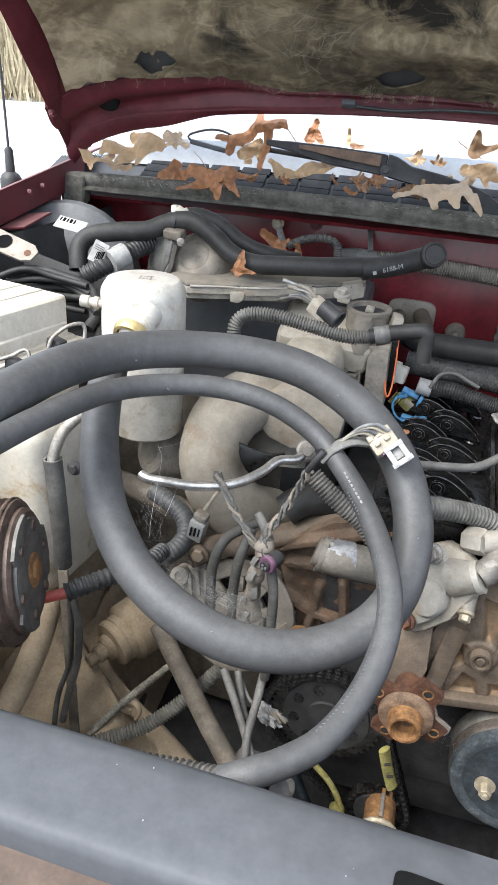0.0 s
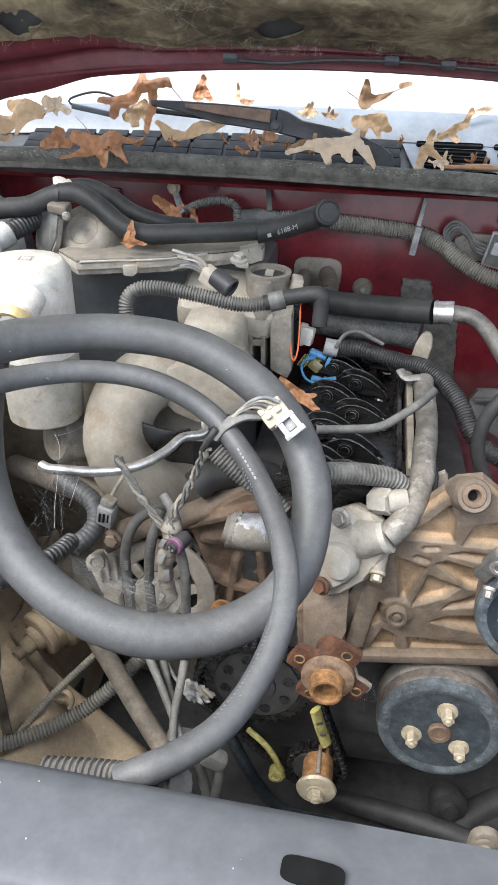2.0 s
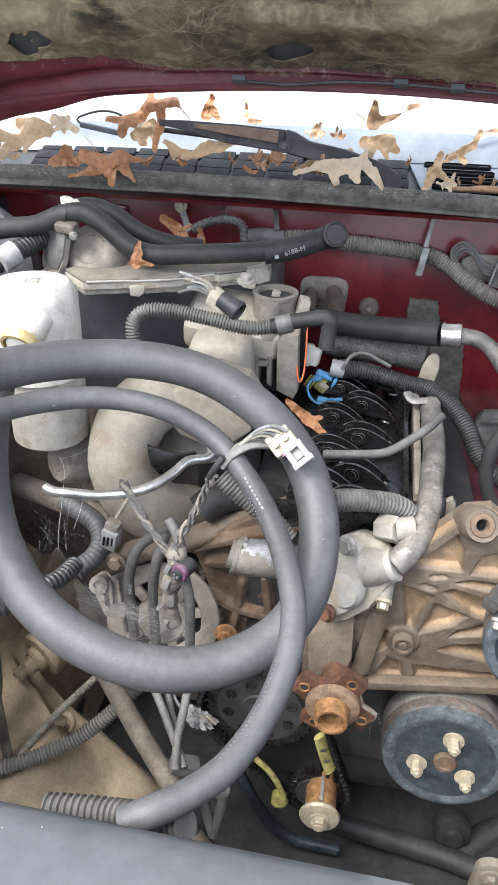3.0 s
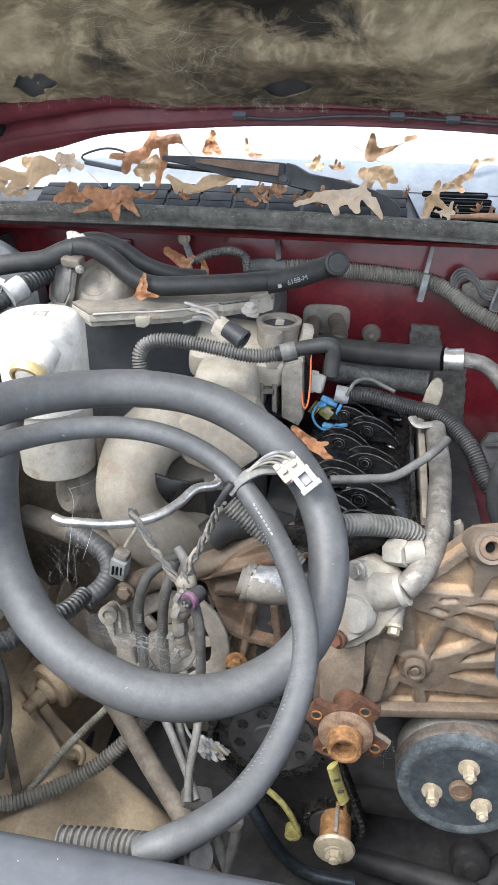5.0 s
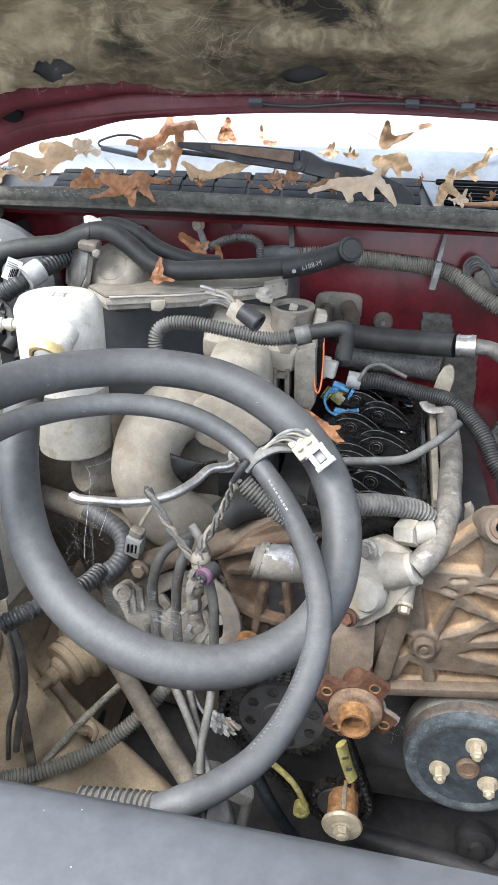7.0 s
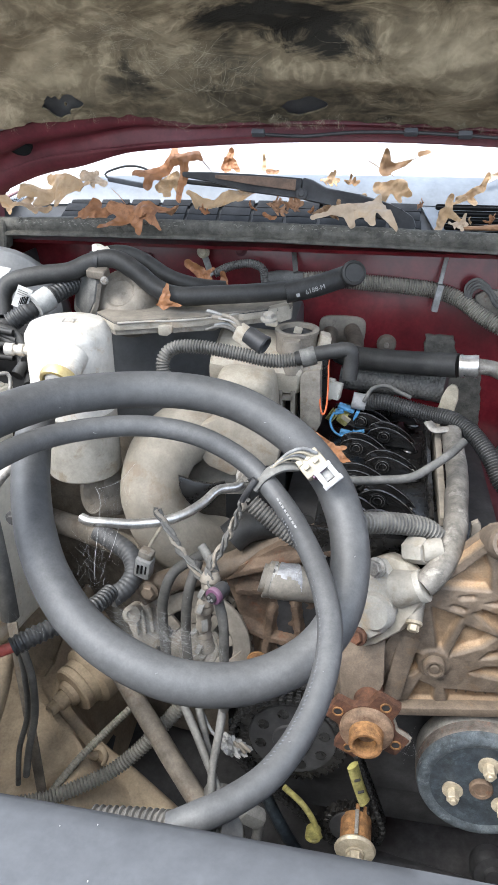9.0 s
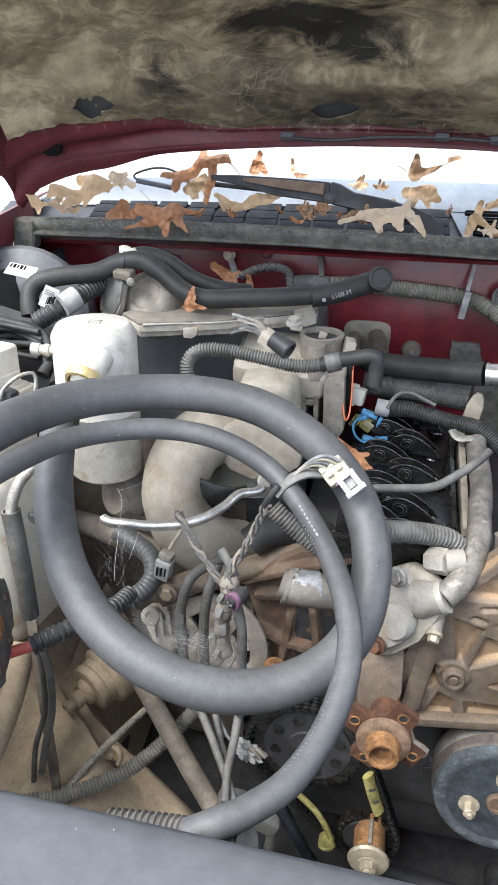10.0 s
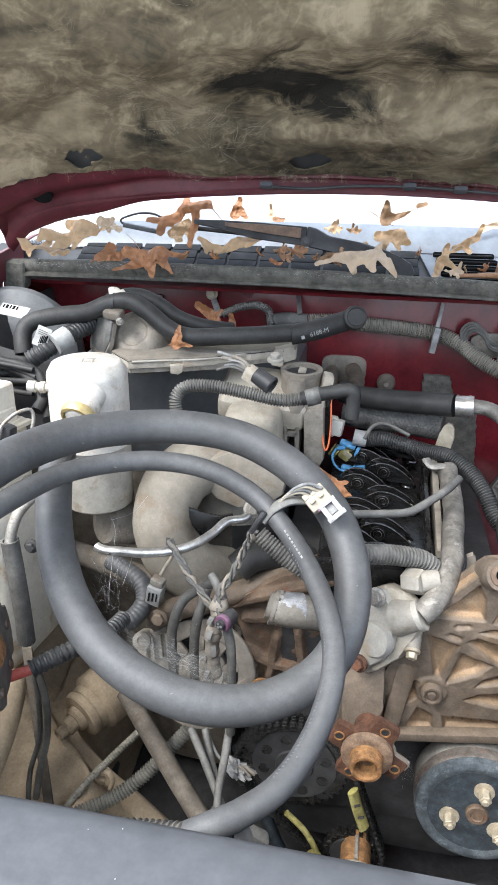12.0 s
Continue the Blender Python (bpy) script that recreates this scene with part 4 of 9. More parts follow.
        sweep(bm, pts, lambda i, run: r * (1 - 0.09 * i), 3)
    # combed-out wisps: many fibres side by side
    WISPS = [(-0.27, 0.17, 2.2, 7, 0.06), (-0.245, 0.14, 1.2, 6, 0.05), (-0.26, 0.2, 2.6, 6, 0.07), (-0.22, 0.17, 0.5, 5, 0.05), (-0.3, 0.235, 2.5, 5, 0.07), (-0.34, 0.26, 2.4, 4, 0.08), (-0.2, 0.13, 2.0, 4, 0.04), (-0.03, 0.185, 0.7, 4, 0.04), (-0.02, 0.16, 1.4, 4, 0.03),
             (0.02, 0.11, 1.1, 3, 0.03), (0.1, 0.09, 1.6, 4, 0.025), (0.15, 0.07, 0.9, 4, 0.025), (0.2, 0.08, 1.9, 4, 0.03), (0.06, 0.12, 2.4, 3, 0.03), (0.2, 0.17, 1.3, 3, 0.04), (-0.5, 0.2, 0.3, 3, 0.05), (-0.43, 0.24, 2.6, 4, 0.07), (-0.12, 0.3, 1.8, 4, 0.06), (0.07, 0.34, 1.2, 4, 0.06), (-0.33, 0.36, 2.0, 4, 0.07), (-0.2, 0.42, 2.8, 3, 0.07)]
    for cx, cs, a, n, length in WISPS:
        for j in range(n):
            ox, os, oa, seed = rng.gauss(cx, 0.022), rng.gauss(cs, 0.018), a + rng.gauss(0, 0.45), rng.uniform(0, 90)
            for k in range(6):
                strand(ox + rng.gauss(0, 0.004), os + rng.gauss(0, 0.004), oa + rng.gauss(0, 0.35), length * rng.uniform(0.4, 1.2), rng.uniform(0.00004, 0.0001), seed + k * 0.11, 0.004 + 0.005 * rng.random())
    # ragged tufts along the torn edge
    for k in range(150):
        x = rng.choice((rng.uniform(-0.56, 0.3), rng.uniform(0.0, 0.3), rng.gauss(-0.118, 0.025)))
        e = pad_edge(x)
        for j in range(5):
            strand(x + rng.gauss(0, 0.0015), e + rng.uniform(0.0, 0.03), rng.uniform(-2.4, -0.7), rng.uniform(0.006, 0.02), rng.uniform(0.00006, 0.00014), k + j * 0.1, 0.004)
    rng = random.Random(77)
    for k in range(60):
        x, v = -0.243 + rng.gauss(0, 0.03), 0.14 + rng.gauss(0, 0.035)
        a, reach, curl = rng.choice((0.9, 2.2, 1.6, 2.6)) + rng.gauss(0, 0.35), rng.uniform(0.015, 0.05), rng.uniform(-1.4, 1.4)
        pts = []
        for i in range(12):
            pts.append(hood_at(x, v, -0.002 - 0.006 * math.sin(math.pi * i / 11) * (k % 3)))
            x, v, a = x + reach / 11 * math.cos(a), v + reach / 11 * math.sin(a), a + curl / 11 + 0.12 * noise.noise((i * 0.6, k, 0))
        r = rng.choice((0.00008, 0.0001, 0.00014, 0.00024))
        sweep(bm, pts, lambda i, run, r=r: r * (1.15 - i / 11), 5)
    part("washer_line", tube([hood_at(x, v, -0.0045) for x, v in ((-0.19, 0.03), (-0.177, 0.026), (-0.144, 0.0195), (-0.111, 0.0165), (-0.045, 0.022), (0.035, 0.021), (0.098, 0.0165), (0.162, 0.0125), (0.3, 0.012))], 0.0026, 0.006, 10), "plastic_black", t, "thin dark washer hose along the frame")
    for x, v in ((-0.186, 0.03), (0.04, 0.021), (0.118, 0.016)):
        part("line_clip", box((0.02, 0.012, 0.008), Matrix.Translation(hood_at(x, v, -0.004)) @ Matrix.Rotation(-SLOPE, 4, "X"), 0.002), "plastic", t)
    tagged(part("loose_fibre", bm, "fibre", t, "stringy tan fibre tufts"), kind="stuff")
    return t


hood()

# ---- cowl ----
def cowl_seal():
    prof = [(-0.012, -0.031), (-0.0165, -0.029), (-0.0165, -0.0245), (-0.0105, -0.0215), (-0.0125, -0.017), (-0.0145, -0.010), (-0.0115, -0.0035), (-0.004, 0.0), (0.005, -0.001), (0.012, -0.006), (0.014, -0.014), (0.013, -0.031)]
    bm = bmesh.new()
    rows = []
    for i in range(361):
        x = -0.655 + 1.43 * i / 360
        w = 0.0016 * noise.noise((x * 22, 0, 0))
        ring = []
        for k, (y, z) in enumerate(prof):
            chip = 0.0022 * max(0, noise.noise((x * 90, k * 0.7, 5))) if 4 < k < 9 else 0
            ring.append(bm.verts.new((x, 1.15 + y * 1.05 + w + chip, 1.1315 - 0.03 * (x + 0.3) ** 2 + z + 0.0015 * noise.noise((x * 9, 2, k)) - chip)))
        rows.append(ring)
    for a, b in zip(rows, rows[1:]):
        for k in range(len(prof)):
            q = (k + 1) % len(prof)
            bm.faces.new((a[k], b[k], b[q], a[q]))
    bm.faces.new(rows[0])
    bm.faces.new(rows[-1])
    t = solo("cowl_seal", bm, "seal_rubber", "dusty grey rubber weatherstrip along the cowl", "weatherstrip", "", "", 0.9)
    part("end_block", box((0.04, 0.034, 0.05), pose(-0.645, 1.146, 1.1005, 0, 6, 4), 0.009, None, 3), "seal_rubber", t, "moulded grey end block")
    rng = random.Random(8)
    flakes = bmesh.new()
    for k in range(800):
        x = rng.uniform(-0.6, 0.36)
        if noise.noise((x * 9, 0, 3)) < rng.uniform(-0.25, 0.45):
            continue
        y, z = rng.choice(((-0.0148, -0.0085), (-0.0135, -0.006), (-0.0125, -0.0045), (-0.009, -0.002)))
        c = Vector((x, 1.15 + y * 1.07, 1.1319 - 0.03 * (x + 0.3) ** 2 + z + rng.gauss(0, 0.0012)))
        bar(c, c + Vector((rng.uniform(0.0012, 0.0045), 0, rng.gauss(0, 0.0012))), rng.uniform(0.0003, 0.0008), 0.0005, (0, -1, 0.6), 0, flakes)
    tagged(part("flaking_edge", flakes, "flake", t, "pale cracked crust along the crest"), kind="stuff")
    return t


cowl_seal()


def cowl_grille():
    t = thing("cowl_grille", "black slotted plastic cowl panel below the windshield", "grille")
    bm = sheet(lambda u, v: Vector((-0.74 + 1.52 * u, 1.168 + 0.114 * v, 1.104 + 0.042 * v - 0.004 * math.sin(v * 3))), 24, 6, 0.004)
    part("panel", bm, "plastic_black", t)
    for i in range(11):
        x = -0.53 + 0.0575 * i
        for j in range(4):
            b = box((0.052, 0.0235, 0.005), pose(x + 0.002 * (j % 2), 1.184 + 0.0275 * j, 1.1135 + 0.0102 * j, 26, 0, 0), 0.0018)
            part("slat", b, "cowl_plastic", t)
    part("side_panel", sheet(lambda u, v: Vector((0.1 - 0.03 * v + 0.6 * u, 1.17 + 0.116 * v, 1.1095 + 0.042 * v)), 12, 4, 0.003), "sky_grey", t, "grey slotted side panel")
    # Near-black boxes on the panel paint the shade inside its slots.
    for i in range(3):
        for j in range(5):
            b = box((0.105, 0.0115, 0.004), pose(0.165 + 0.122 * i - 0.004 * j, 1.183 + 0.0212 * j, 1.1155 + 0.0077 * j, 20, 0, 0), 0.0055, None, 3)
            part("slot_shade", b, "ink_and_shade", t)
    return t


cowl_grille()

# ---- wiper and leaves ----
def wiper():
    t = thing("wiper", "black windshield wiper arm with a rust-worn face above the cowl", "wiper")
    back = Vector((0, 0.02, -0.004))
    part("arm_base", prism([(-0.122, 1.183, 1.198), (-0.106, 1.185, 1.194), (-0.083, 1.179, 1.183), (-0.029, 1.181, 1.174), (0.016, 1.18, 1.162), (0.039, 1.175, 1.153), (0.057, 1.174, 1.142), (0.063, 1.168, 1.129), (0.055, 1.16, 1.117), (0.039, 1.157, 1.119), (0.03, 1.168, 1.133), (-0.015, 1.169, 1.144), (-0.069, 1.168, 1.156), (-0.121, 1.166, 1.166)], back, 0.004), "plastic_black", t)
    part("arm", prism([(-0.321, 1.178, 1.203), (-0.276, 1.183, 1.203), (-0.202, 1.182, 1.201), (-0.123, 1.188, 1.196), (-0.123, 1.172, 1.166), (-0.16, 1.171, 1.17), (-0.214, 1.166, 1.176), (-0.273, 1.176, 1.189), (-0.32, 1.174, 1.196)], back * 0.8, 0.003), "plastic_black", t)
    part("worn_strip", prism([(-0.265, 1.177, 1.199), (-0.2, 1.177, 1.198), (-0.132, 1.178, 1.194), (-0.132, 1.17, 1.178), (-0.198, 1.171, 1.185), (-0.264, 1.174, 1.194)], Vector((0, 0.003, 0)), 0.0006), "worn_brown", t, "dull brown worn strip")
    bm = tube([(-0.119, 1.219, 1.167), (-0.184, 1.213, 1.174), (-0.259, 1.204, 1.181), (-0.317, 1.204, 1.185), (-0.357, 1.207, 1.187)], 0.004, 0.008, 8)
    part("blade", bm, "rubber", t)
    part("pivot_pin", hex_bolt((-0.121, 1.165, 1.174), (0, -1, 0.2), 0.006, 0.004), "plastic_black", t)
    bm = tube([(-0.367, 1.206, 1.191), (-0.398, 1.207, 1.206), (-0.426, 1.201, 1.208), (-0.455, 1.189, 1.199), (-0.454, 1.186, 1.192), (-0.44, 1.186, 1.187)], 0.002, 0.004, 8)
    part("wire_hook", bm, "plastic_black", t)
    part("blade_tip", bar((-0.452, 1.185, 1.189), (-0.39, 1.194, 1.178), 0.013, 0.008, (0, 0, 1), 0.003), "plastic", t)


wiper()


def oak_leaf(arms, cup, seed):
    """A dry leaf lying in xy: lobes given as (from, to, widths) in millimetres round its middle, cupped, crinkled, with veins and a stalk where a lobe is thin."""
    rng = random.Random(seed)
    blades = [a for a in arms if max(a[2]) > 1.6]
    reach = max(max(abs(c) for q in (a[0], a[1]) for c in q) + max(a[2]) for a in blades)

    def within(x, y):
        p = Vector((x, y)) + Vector((noise.noise((x * 0.13, y * 0.13, seed)), noise.noise((x * 0.13, y * 0.13, seed + 5)))) * 1.5
        for a, b, (r0, r1) in blades:
            a, b = Vector(a), Vector(b)
            t = min(1, max(0, (p - a).dot(b - a) / (b - a).length_squared))
            if (p - a.lerp(b, t)).length < r0 + (r1 - r0) * t:
                return True
        return False
    turn = [rng.uniform(-0.5, 0.5) for _ in range(3)]

    def warp(x, y):
        u, v = x / reach, y / reach
        z = cup * (0.5 * u * u + 0.9 * v * v + turn[0] * u * v + 0.5 * turn[1] * v) + 0.3 * noise.noise((u * 1.9 + seed, v * 2.3, 0)) + 0.06 * noise.noise((u * 7 + seed, v * 7, 4))
        return Vector((x, y, z * reach)) * 0.001
    bm = bmesh.new()
    step, grid = max(1.1, reach / 42), {}

    def vert(i, j):
        if (i, j) not in grid:
            grid[i, j] = bm.verts.new((i * step, j * step, 0))
        return grid[i, j]
    n = int(reach / step) + 2
    for i in range(-n, n):
        for j in range(-n, n):
            if within((i + 0.5) * step, (j + 0.5) * step):
                bm.faces.new((vert(i, j), vert(i + 1, j), vert(i + 1, j + 1), vert(i, j + 1)))
    smooth_rim(bm, 3)
    for v in bm.verts:
        v.co = warp(v.co.x, v.co.y)
    bmesh.ops.recalc_face_normals(bm, faces=bm.faces)
    bmesh.ops.solidify(bm, geom=bm.faces[:], thickness=0.0005)
    for a, b, (r0, r1) in arms:
        thin = max(r0, r1) <= 1.6
        line = [warp(a[0] + (b[0] - a[0]) * k / 8, a[1] + (b[1] - a[1]) * k / 8) for k in range(9)]
        for lift in ((0,) if thin else (0.0005, -0.0007)):
            sweep(bm, [p + Vector((0, 0, lift)) for p in line], lambda i, run, r=(r0 * 0.0007 if thin else 0.00042): r * (1 - 0.05 * i), 5)
    return bm


def lobes(seed, size, n=5):
    """A made-up lobed leaf for the small litter."""
    rng = random.Random(seed)
    arms = [((-size * 0.5, 0), (size * 0.4, 0), (size * 0.08, size * 0.12))]
    for k in range(n):
        x = size * (-0.3 + 0.6 * k / n)
        arms.append(((x, 0), (x + size * rng.uniform(0.05, 0.25), size * rng.uniform(0.18, 0.42) * (1 if k % 2 else -1)), (size * 0.11, size * rng.uniform(0.03, 0.09))))
    return arms


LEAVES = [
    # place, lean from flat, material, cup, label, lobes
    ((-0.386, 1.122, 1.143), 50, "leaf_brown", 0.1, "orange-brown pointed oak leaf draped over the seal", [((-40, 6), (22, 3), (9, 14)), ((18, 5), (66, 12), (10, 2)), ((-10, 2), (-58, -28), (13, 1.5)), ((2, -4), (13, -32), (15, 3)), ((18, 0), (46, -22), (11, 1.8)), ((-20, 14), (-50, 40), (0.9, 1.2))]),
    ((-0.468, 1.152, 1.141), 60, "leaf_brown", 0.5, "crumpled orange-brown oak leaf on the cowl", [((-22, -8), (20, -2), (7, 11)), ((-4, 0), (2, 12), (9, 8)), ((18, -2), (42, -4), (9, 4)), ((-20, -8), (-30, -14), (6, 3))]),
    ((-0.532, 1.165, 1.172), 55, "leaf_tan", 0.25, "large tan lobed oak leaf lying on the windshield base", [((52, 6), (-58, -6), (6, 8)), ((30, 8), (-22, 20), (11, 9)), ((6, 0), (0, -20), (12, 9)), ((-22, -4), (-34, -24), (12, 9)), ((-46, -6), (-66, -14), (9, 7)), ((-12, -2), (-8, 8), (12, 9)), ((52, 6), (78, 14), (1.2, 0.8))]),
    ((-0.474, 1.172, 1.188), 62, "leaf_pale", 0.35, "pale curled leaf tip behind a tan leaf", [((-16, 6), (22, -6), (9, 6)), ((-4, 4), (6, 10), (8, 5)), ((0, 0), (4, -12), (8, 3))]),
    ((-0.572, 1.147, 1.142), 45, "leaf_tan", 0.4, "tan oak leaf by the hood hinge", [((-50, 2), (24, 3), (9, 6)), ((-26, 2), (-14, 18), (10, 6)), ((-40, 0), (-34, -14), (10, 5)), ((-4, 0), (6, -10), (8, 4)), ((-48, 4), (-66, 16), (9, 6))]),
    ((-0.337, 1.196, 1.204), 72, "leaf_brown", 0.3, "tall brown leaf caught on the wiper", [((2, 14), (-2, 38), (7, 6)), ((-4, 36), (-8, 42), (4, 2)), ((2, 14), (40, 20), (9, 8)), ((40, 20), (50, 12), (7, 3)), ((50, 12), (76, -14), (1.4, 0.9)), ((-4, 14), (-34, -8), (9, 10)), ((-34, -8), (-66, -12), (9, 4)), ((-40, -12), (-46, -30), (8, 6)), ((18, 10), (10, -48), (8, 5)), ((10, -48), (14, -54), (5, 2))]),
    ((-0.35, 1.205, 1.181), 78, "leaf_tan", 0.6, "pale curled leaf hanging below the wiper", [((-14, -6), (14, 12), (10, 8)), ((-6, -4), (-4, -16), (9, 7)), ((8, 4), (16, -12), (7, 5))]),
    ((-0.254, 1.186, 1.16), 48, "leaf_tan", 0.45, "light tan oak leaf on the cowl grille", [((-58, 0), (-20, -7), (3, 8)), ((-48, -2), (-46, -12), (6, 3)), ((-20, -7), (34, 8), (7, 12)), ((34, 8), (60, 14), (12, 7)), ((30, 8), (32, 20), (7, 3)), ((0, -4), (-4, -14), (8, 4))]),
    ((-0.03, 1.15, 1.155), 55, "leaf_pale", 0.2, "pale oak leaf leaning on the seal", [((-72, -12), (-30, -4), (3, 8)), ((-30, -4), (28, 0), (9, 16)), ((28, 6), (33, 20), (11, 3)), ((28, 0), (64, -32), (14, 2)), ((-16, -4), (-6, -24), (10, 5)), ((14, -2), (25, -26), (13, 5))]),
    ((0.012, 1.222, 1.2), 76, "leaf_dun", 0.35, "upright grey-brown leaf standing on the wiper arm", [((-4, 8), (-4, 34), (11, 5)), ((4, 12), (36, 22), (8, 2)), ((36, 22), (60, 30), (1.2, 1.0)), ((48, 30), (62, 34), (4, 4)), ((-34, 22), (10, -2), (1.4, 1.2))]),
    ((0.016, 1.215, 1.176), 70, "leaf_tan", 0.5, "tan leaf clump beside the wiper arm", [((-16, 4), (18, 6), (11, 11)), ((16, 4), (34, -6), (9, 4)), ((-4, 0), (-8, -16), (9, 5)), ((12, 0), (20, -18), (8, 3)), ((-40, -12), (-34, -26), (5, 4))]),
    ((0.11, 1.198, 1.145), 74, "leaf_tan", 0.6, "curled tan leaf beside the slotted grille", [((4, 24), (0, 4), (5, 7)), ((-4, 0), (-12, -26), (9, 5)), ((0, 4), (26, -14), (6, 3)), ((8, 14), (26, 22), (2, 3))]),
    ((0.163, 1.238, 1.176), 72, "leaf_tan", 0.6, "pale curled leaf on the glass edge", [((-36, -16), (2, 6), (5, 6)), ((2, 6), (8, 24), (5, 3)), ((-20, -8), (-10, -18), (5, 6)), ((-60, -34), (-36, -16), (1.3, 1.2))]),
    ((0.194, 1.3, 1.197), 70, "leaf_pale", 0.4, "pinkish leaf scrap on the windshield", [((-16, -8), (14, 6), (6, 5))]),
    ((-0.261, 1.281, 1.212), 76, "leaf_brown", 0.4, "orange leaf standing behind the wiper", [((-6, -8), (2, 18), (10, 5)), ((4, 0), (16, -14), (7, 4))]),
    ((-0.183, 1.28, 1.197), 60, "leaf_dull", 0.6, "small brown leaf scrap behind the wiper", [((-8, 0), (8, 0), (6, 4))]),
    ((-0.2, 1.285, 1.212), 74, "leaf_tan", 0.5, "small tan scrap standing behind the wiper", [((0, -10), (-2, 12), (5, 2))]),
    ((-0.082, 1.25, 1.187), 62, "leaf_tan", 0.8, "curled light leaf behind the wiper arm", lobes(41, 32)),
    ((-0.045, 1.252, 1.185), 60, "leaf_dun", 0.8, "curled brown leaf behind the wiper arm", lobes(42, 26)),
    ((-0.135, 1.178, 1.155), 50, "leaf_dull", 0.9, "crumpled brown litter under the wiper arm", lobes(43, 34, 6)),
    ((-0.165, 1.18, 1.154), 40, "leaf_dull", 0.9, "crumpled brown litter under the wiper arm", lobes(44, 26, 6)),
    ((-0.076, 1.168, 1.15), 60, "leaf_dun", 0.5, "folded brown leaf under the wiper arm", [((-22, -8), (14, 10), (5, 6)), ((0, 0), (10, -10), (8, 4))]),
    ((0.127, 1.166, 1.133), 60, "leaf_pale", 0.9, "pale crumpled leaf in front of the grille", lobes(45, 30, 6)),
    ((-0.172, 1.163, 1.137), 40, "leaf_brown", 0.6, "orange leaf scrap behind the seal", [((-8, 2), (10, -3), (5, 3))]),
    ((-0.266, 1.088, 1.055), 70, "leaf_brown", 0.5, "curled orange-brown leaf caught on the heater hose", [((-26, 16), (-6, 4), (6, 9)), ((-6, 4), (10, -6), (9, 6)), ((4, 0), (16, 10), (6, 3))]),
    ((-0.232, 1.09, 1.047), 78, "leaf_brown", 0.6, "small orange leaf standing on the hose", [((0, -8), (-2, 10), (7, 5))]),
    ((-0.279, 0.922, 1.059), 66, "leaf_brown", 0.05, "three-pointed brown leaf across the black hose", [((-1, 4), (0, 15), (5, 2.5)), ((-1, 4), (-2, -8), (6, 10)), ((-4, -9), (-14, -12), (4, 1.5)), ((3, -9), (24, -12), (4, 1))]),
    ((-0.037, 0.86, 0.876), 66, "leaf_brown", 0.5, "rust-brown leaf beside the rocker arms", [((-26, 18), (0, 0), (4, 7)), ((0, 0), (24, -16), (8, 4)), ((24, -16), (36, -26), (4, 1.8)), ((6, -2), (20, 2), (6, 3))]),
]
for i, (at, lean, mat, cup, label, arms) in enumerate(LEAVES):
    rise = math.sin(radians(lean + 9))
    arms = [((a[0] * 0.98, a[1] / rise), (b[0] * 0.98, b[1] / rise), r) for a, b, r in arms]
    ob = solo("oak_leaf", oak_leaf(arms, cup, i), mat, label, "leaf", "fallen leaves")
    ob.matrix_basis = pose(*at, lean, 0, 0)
t = thing("bark_strip", "brown strip of bark lying along the seal", "bark")
part("bark", tube([(0.135, 1.167, 1.128), (0.16, 1.165, 1.129), (0.19, 1.168, 1.13), (0.225, 1.17, 1.128)], 0.007, 0.003, 14, 0, 0.5, 0.7), "leaf_dull", t)

# crumbs of leaf along the cowl and the wiper
rng = random.Random(31)
CRUMBS = [(-0.369, 1.11, 1.14), (-0.322, 1.124, 1.146), (-0.274, 1.136, 1.146), (-0.2, 1.156, 1.151), (-0.154, 1.154, 1.147), (-0.131, 1.161, 1.15), (-0.102, 1.162, 1.149), (-0.071, 1.162, 1.146)] + [(-0.057, 1.216, 1.15), (-0.008, 1.221, 1.147), (0.071, 1.235, 1.154), (0.146, 1.199, 1.134), (0.18, 1.192, 1.135), (0.197, 1.194, 1.134), (0.224, 1.184, 1.132)]
for i, at in enumerate(CRUMBS):
    bm = oak_leaf(lobes(60 + i, rng.uniform(18, 34), 4), rng.uniform(0.5, 1.0), 60 + i)
    ob = solo("leaf_fragment", bm, rng.choice(("leaf_dull", "leaf_dull", "leaf_tan", "leaf_brown")), "crumbled piece of dry oak leaf in the cowl", "leaf", "leaf fragments")
    ob.matrix_basis = pose(*at, rng.uniform(20, 80), rng.uniform(-40, 40), rng.uniform(0, 360))


def antenna():
    t = thing("antenna", "black radio antenna mast on the fender", "antenna")
    base = Vector((-0.724, 1.068, 1.114))
    part("base", lathe([(0.018, -0.02), (0.018, 0), (0.014, 0.008), (0.008, 0.012), (0.007, 0.045), (0.004, 0.05), (0, 0.05)], basis(base, (0, 0, 1)), 16), "plastic_black", t)
    part("mast", tube([base + Vector((0, 0, 0.04)), base + Vector((-0.004, 0, 0.3)), base + Vector((-0.012, 0.0, 0.75))], 0.0021, 0.05, 8), "plastic_black", t)


antenna()


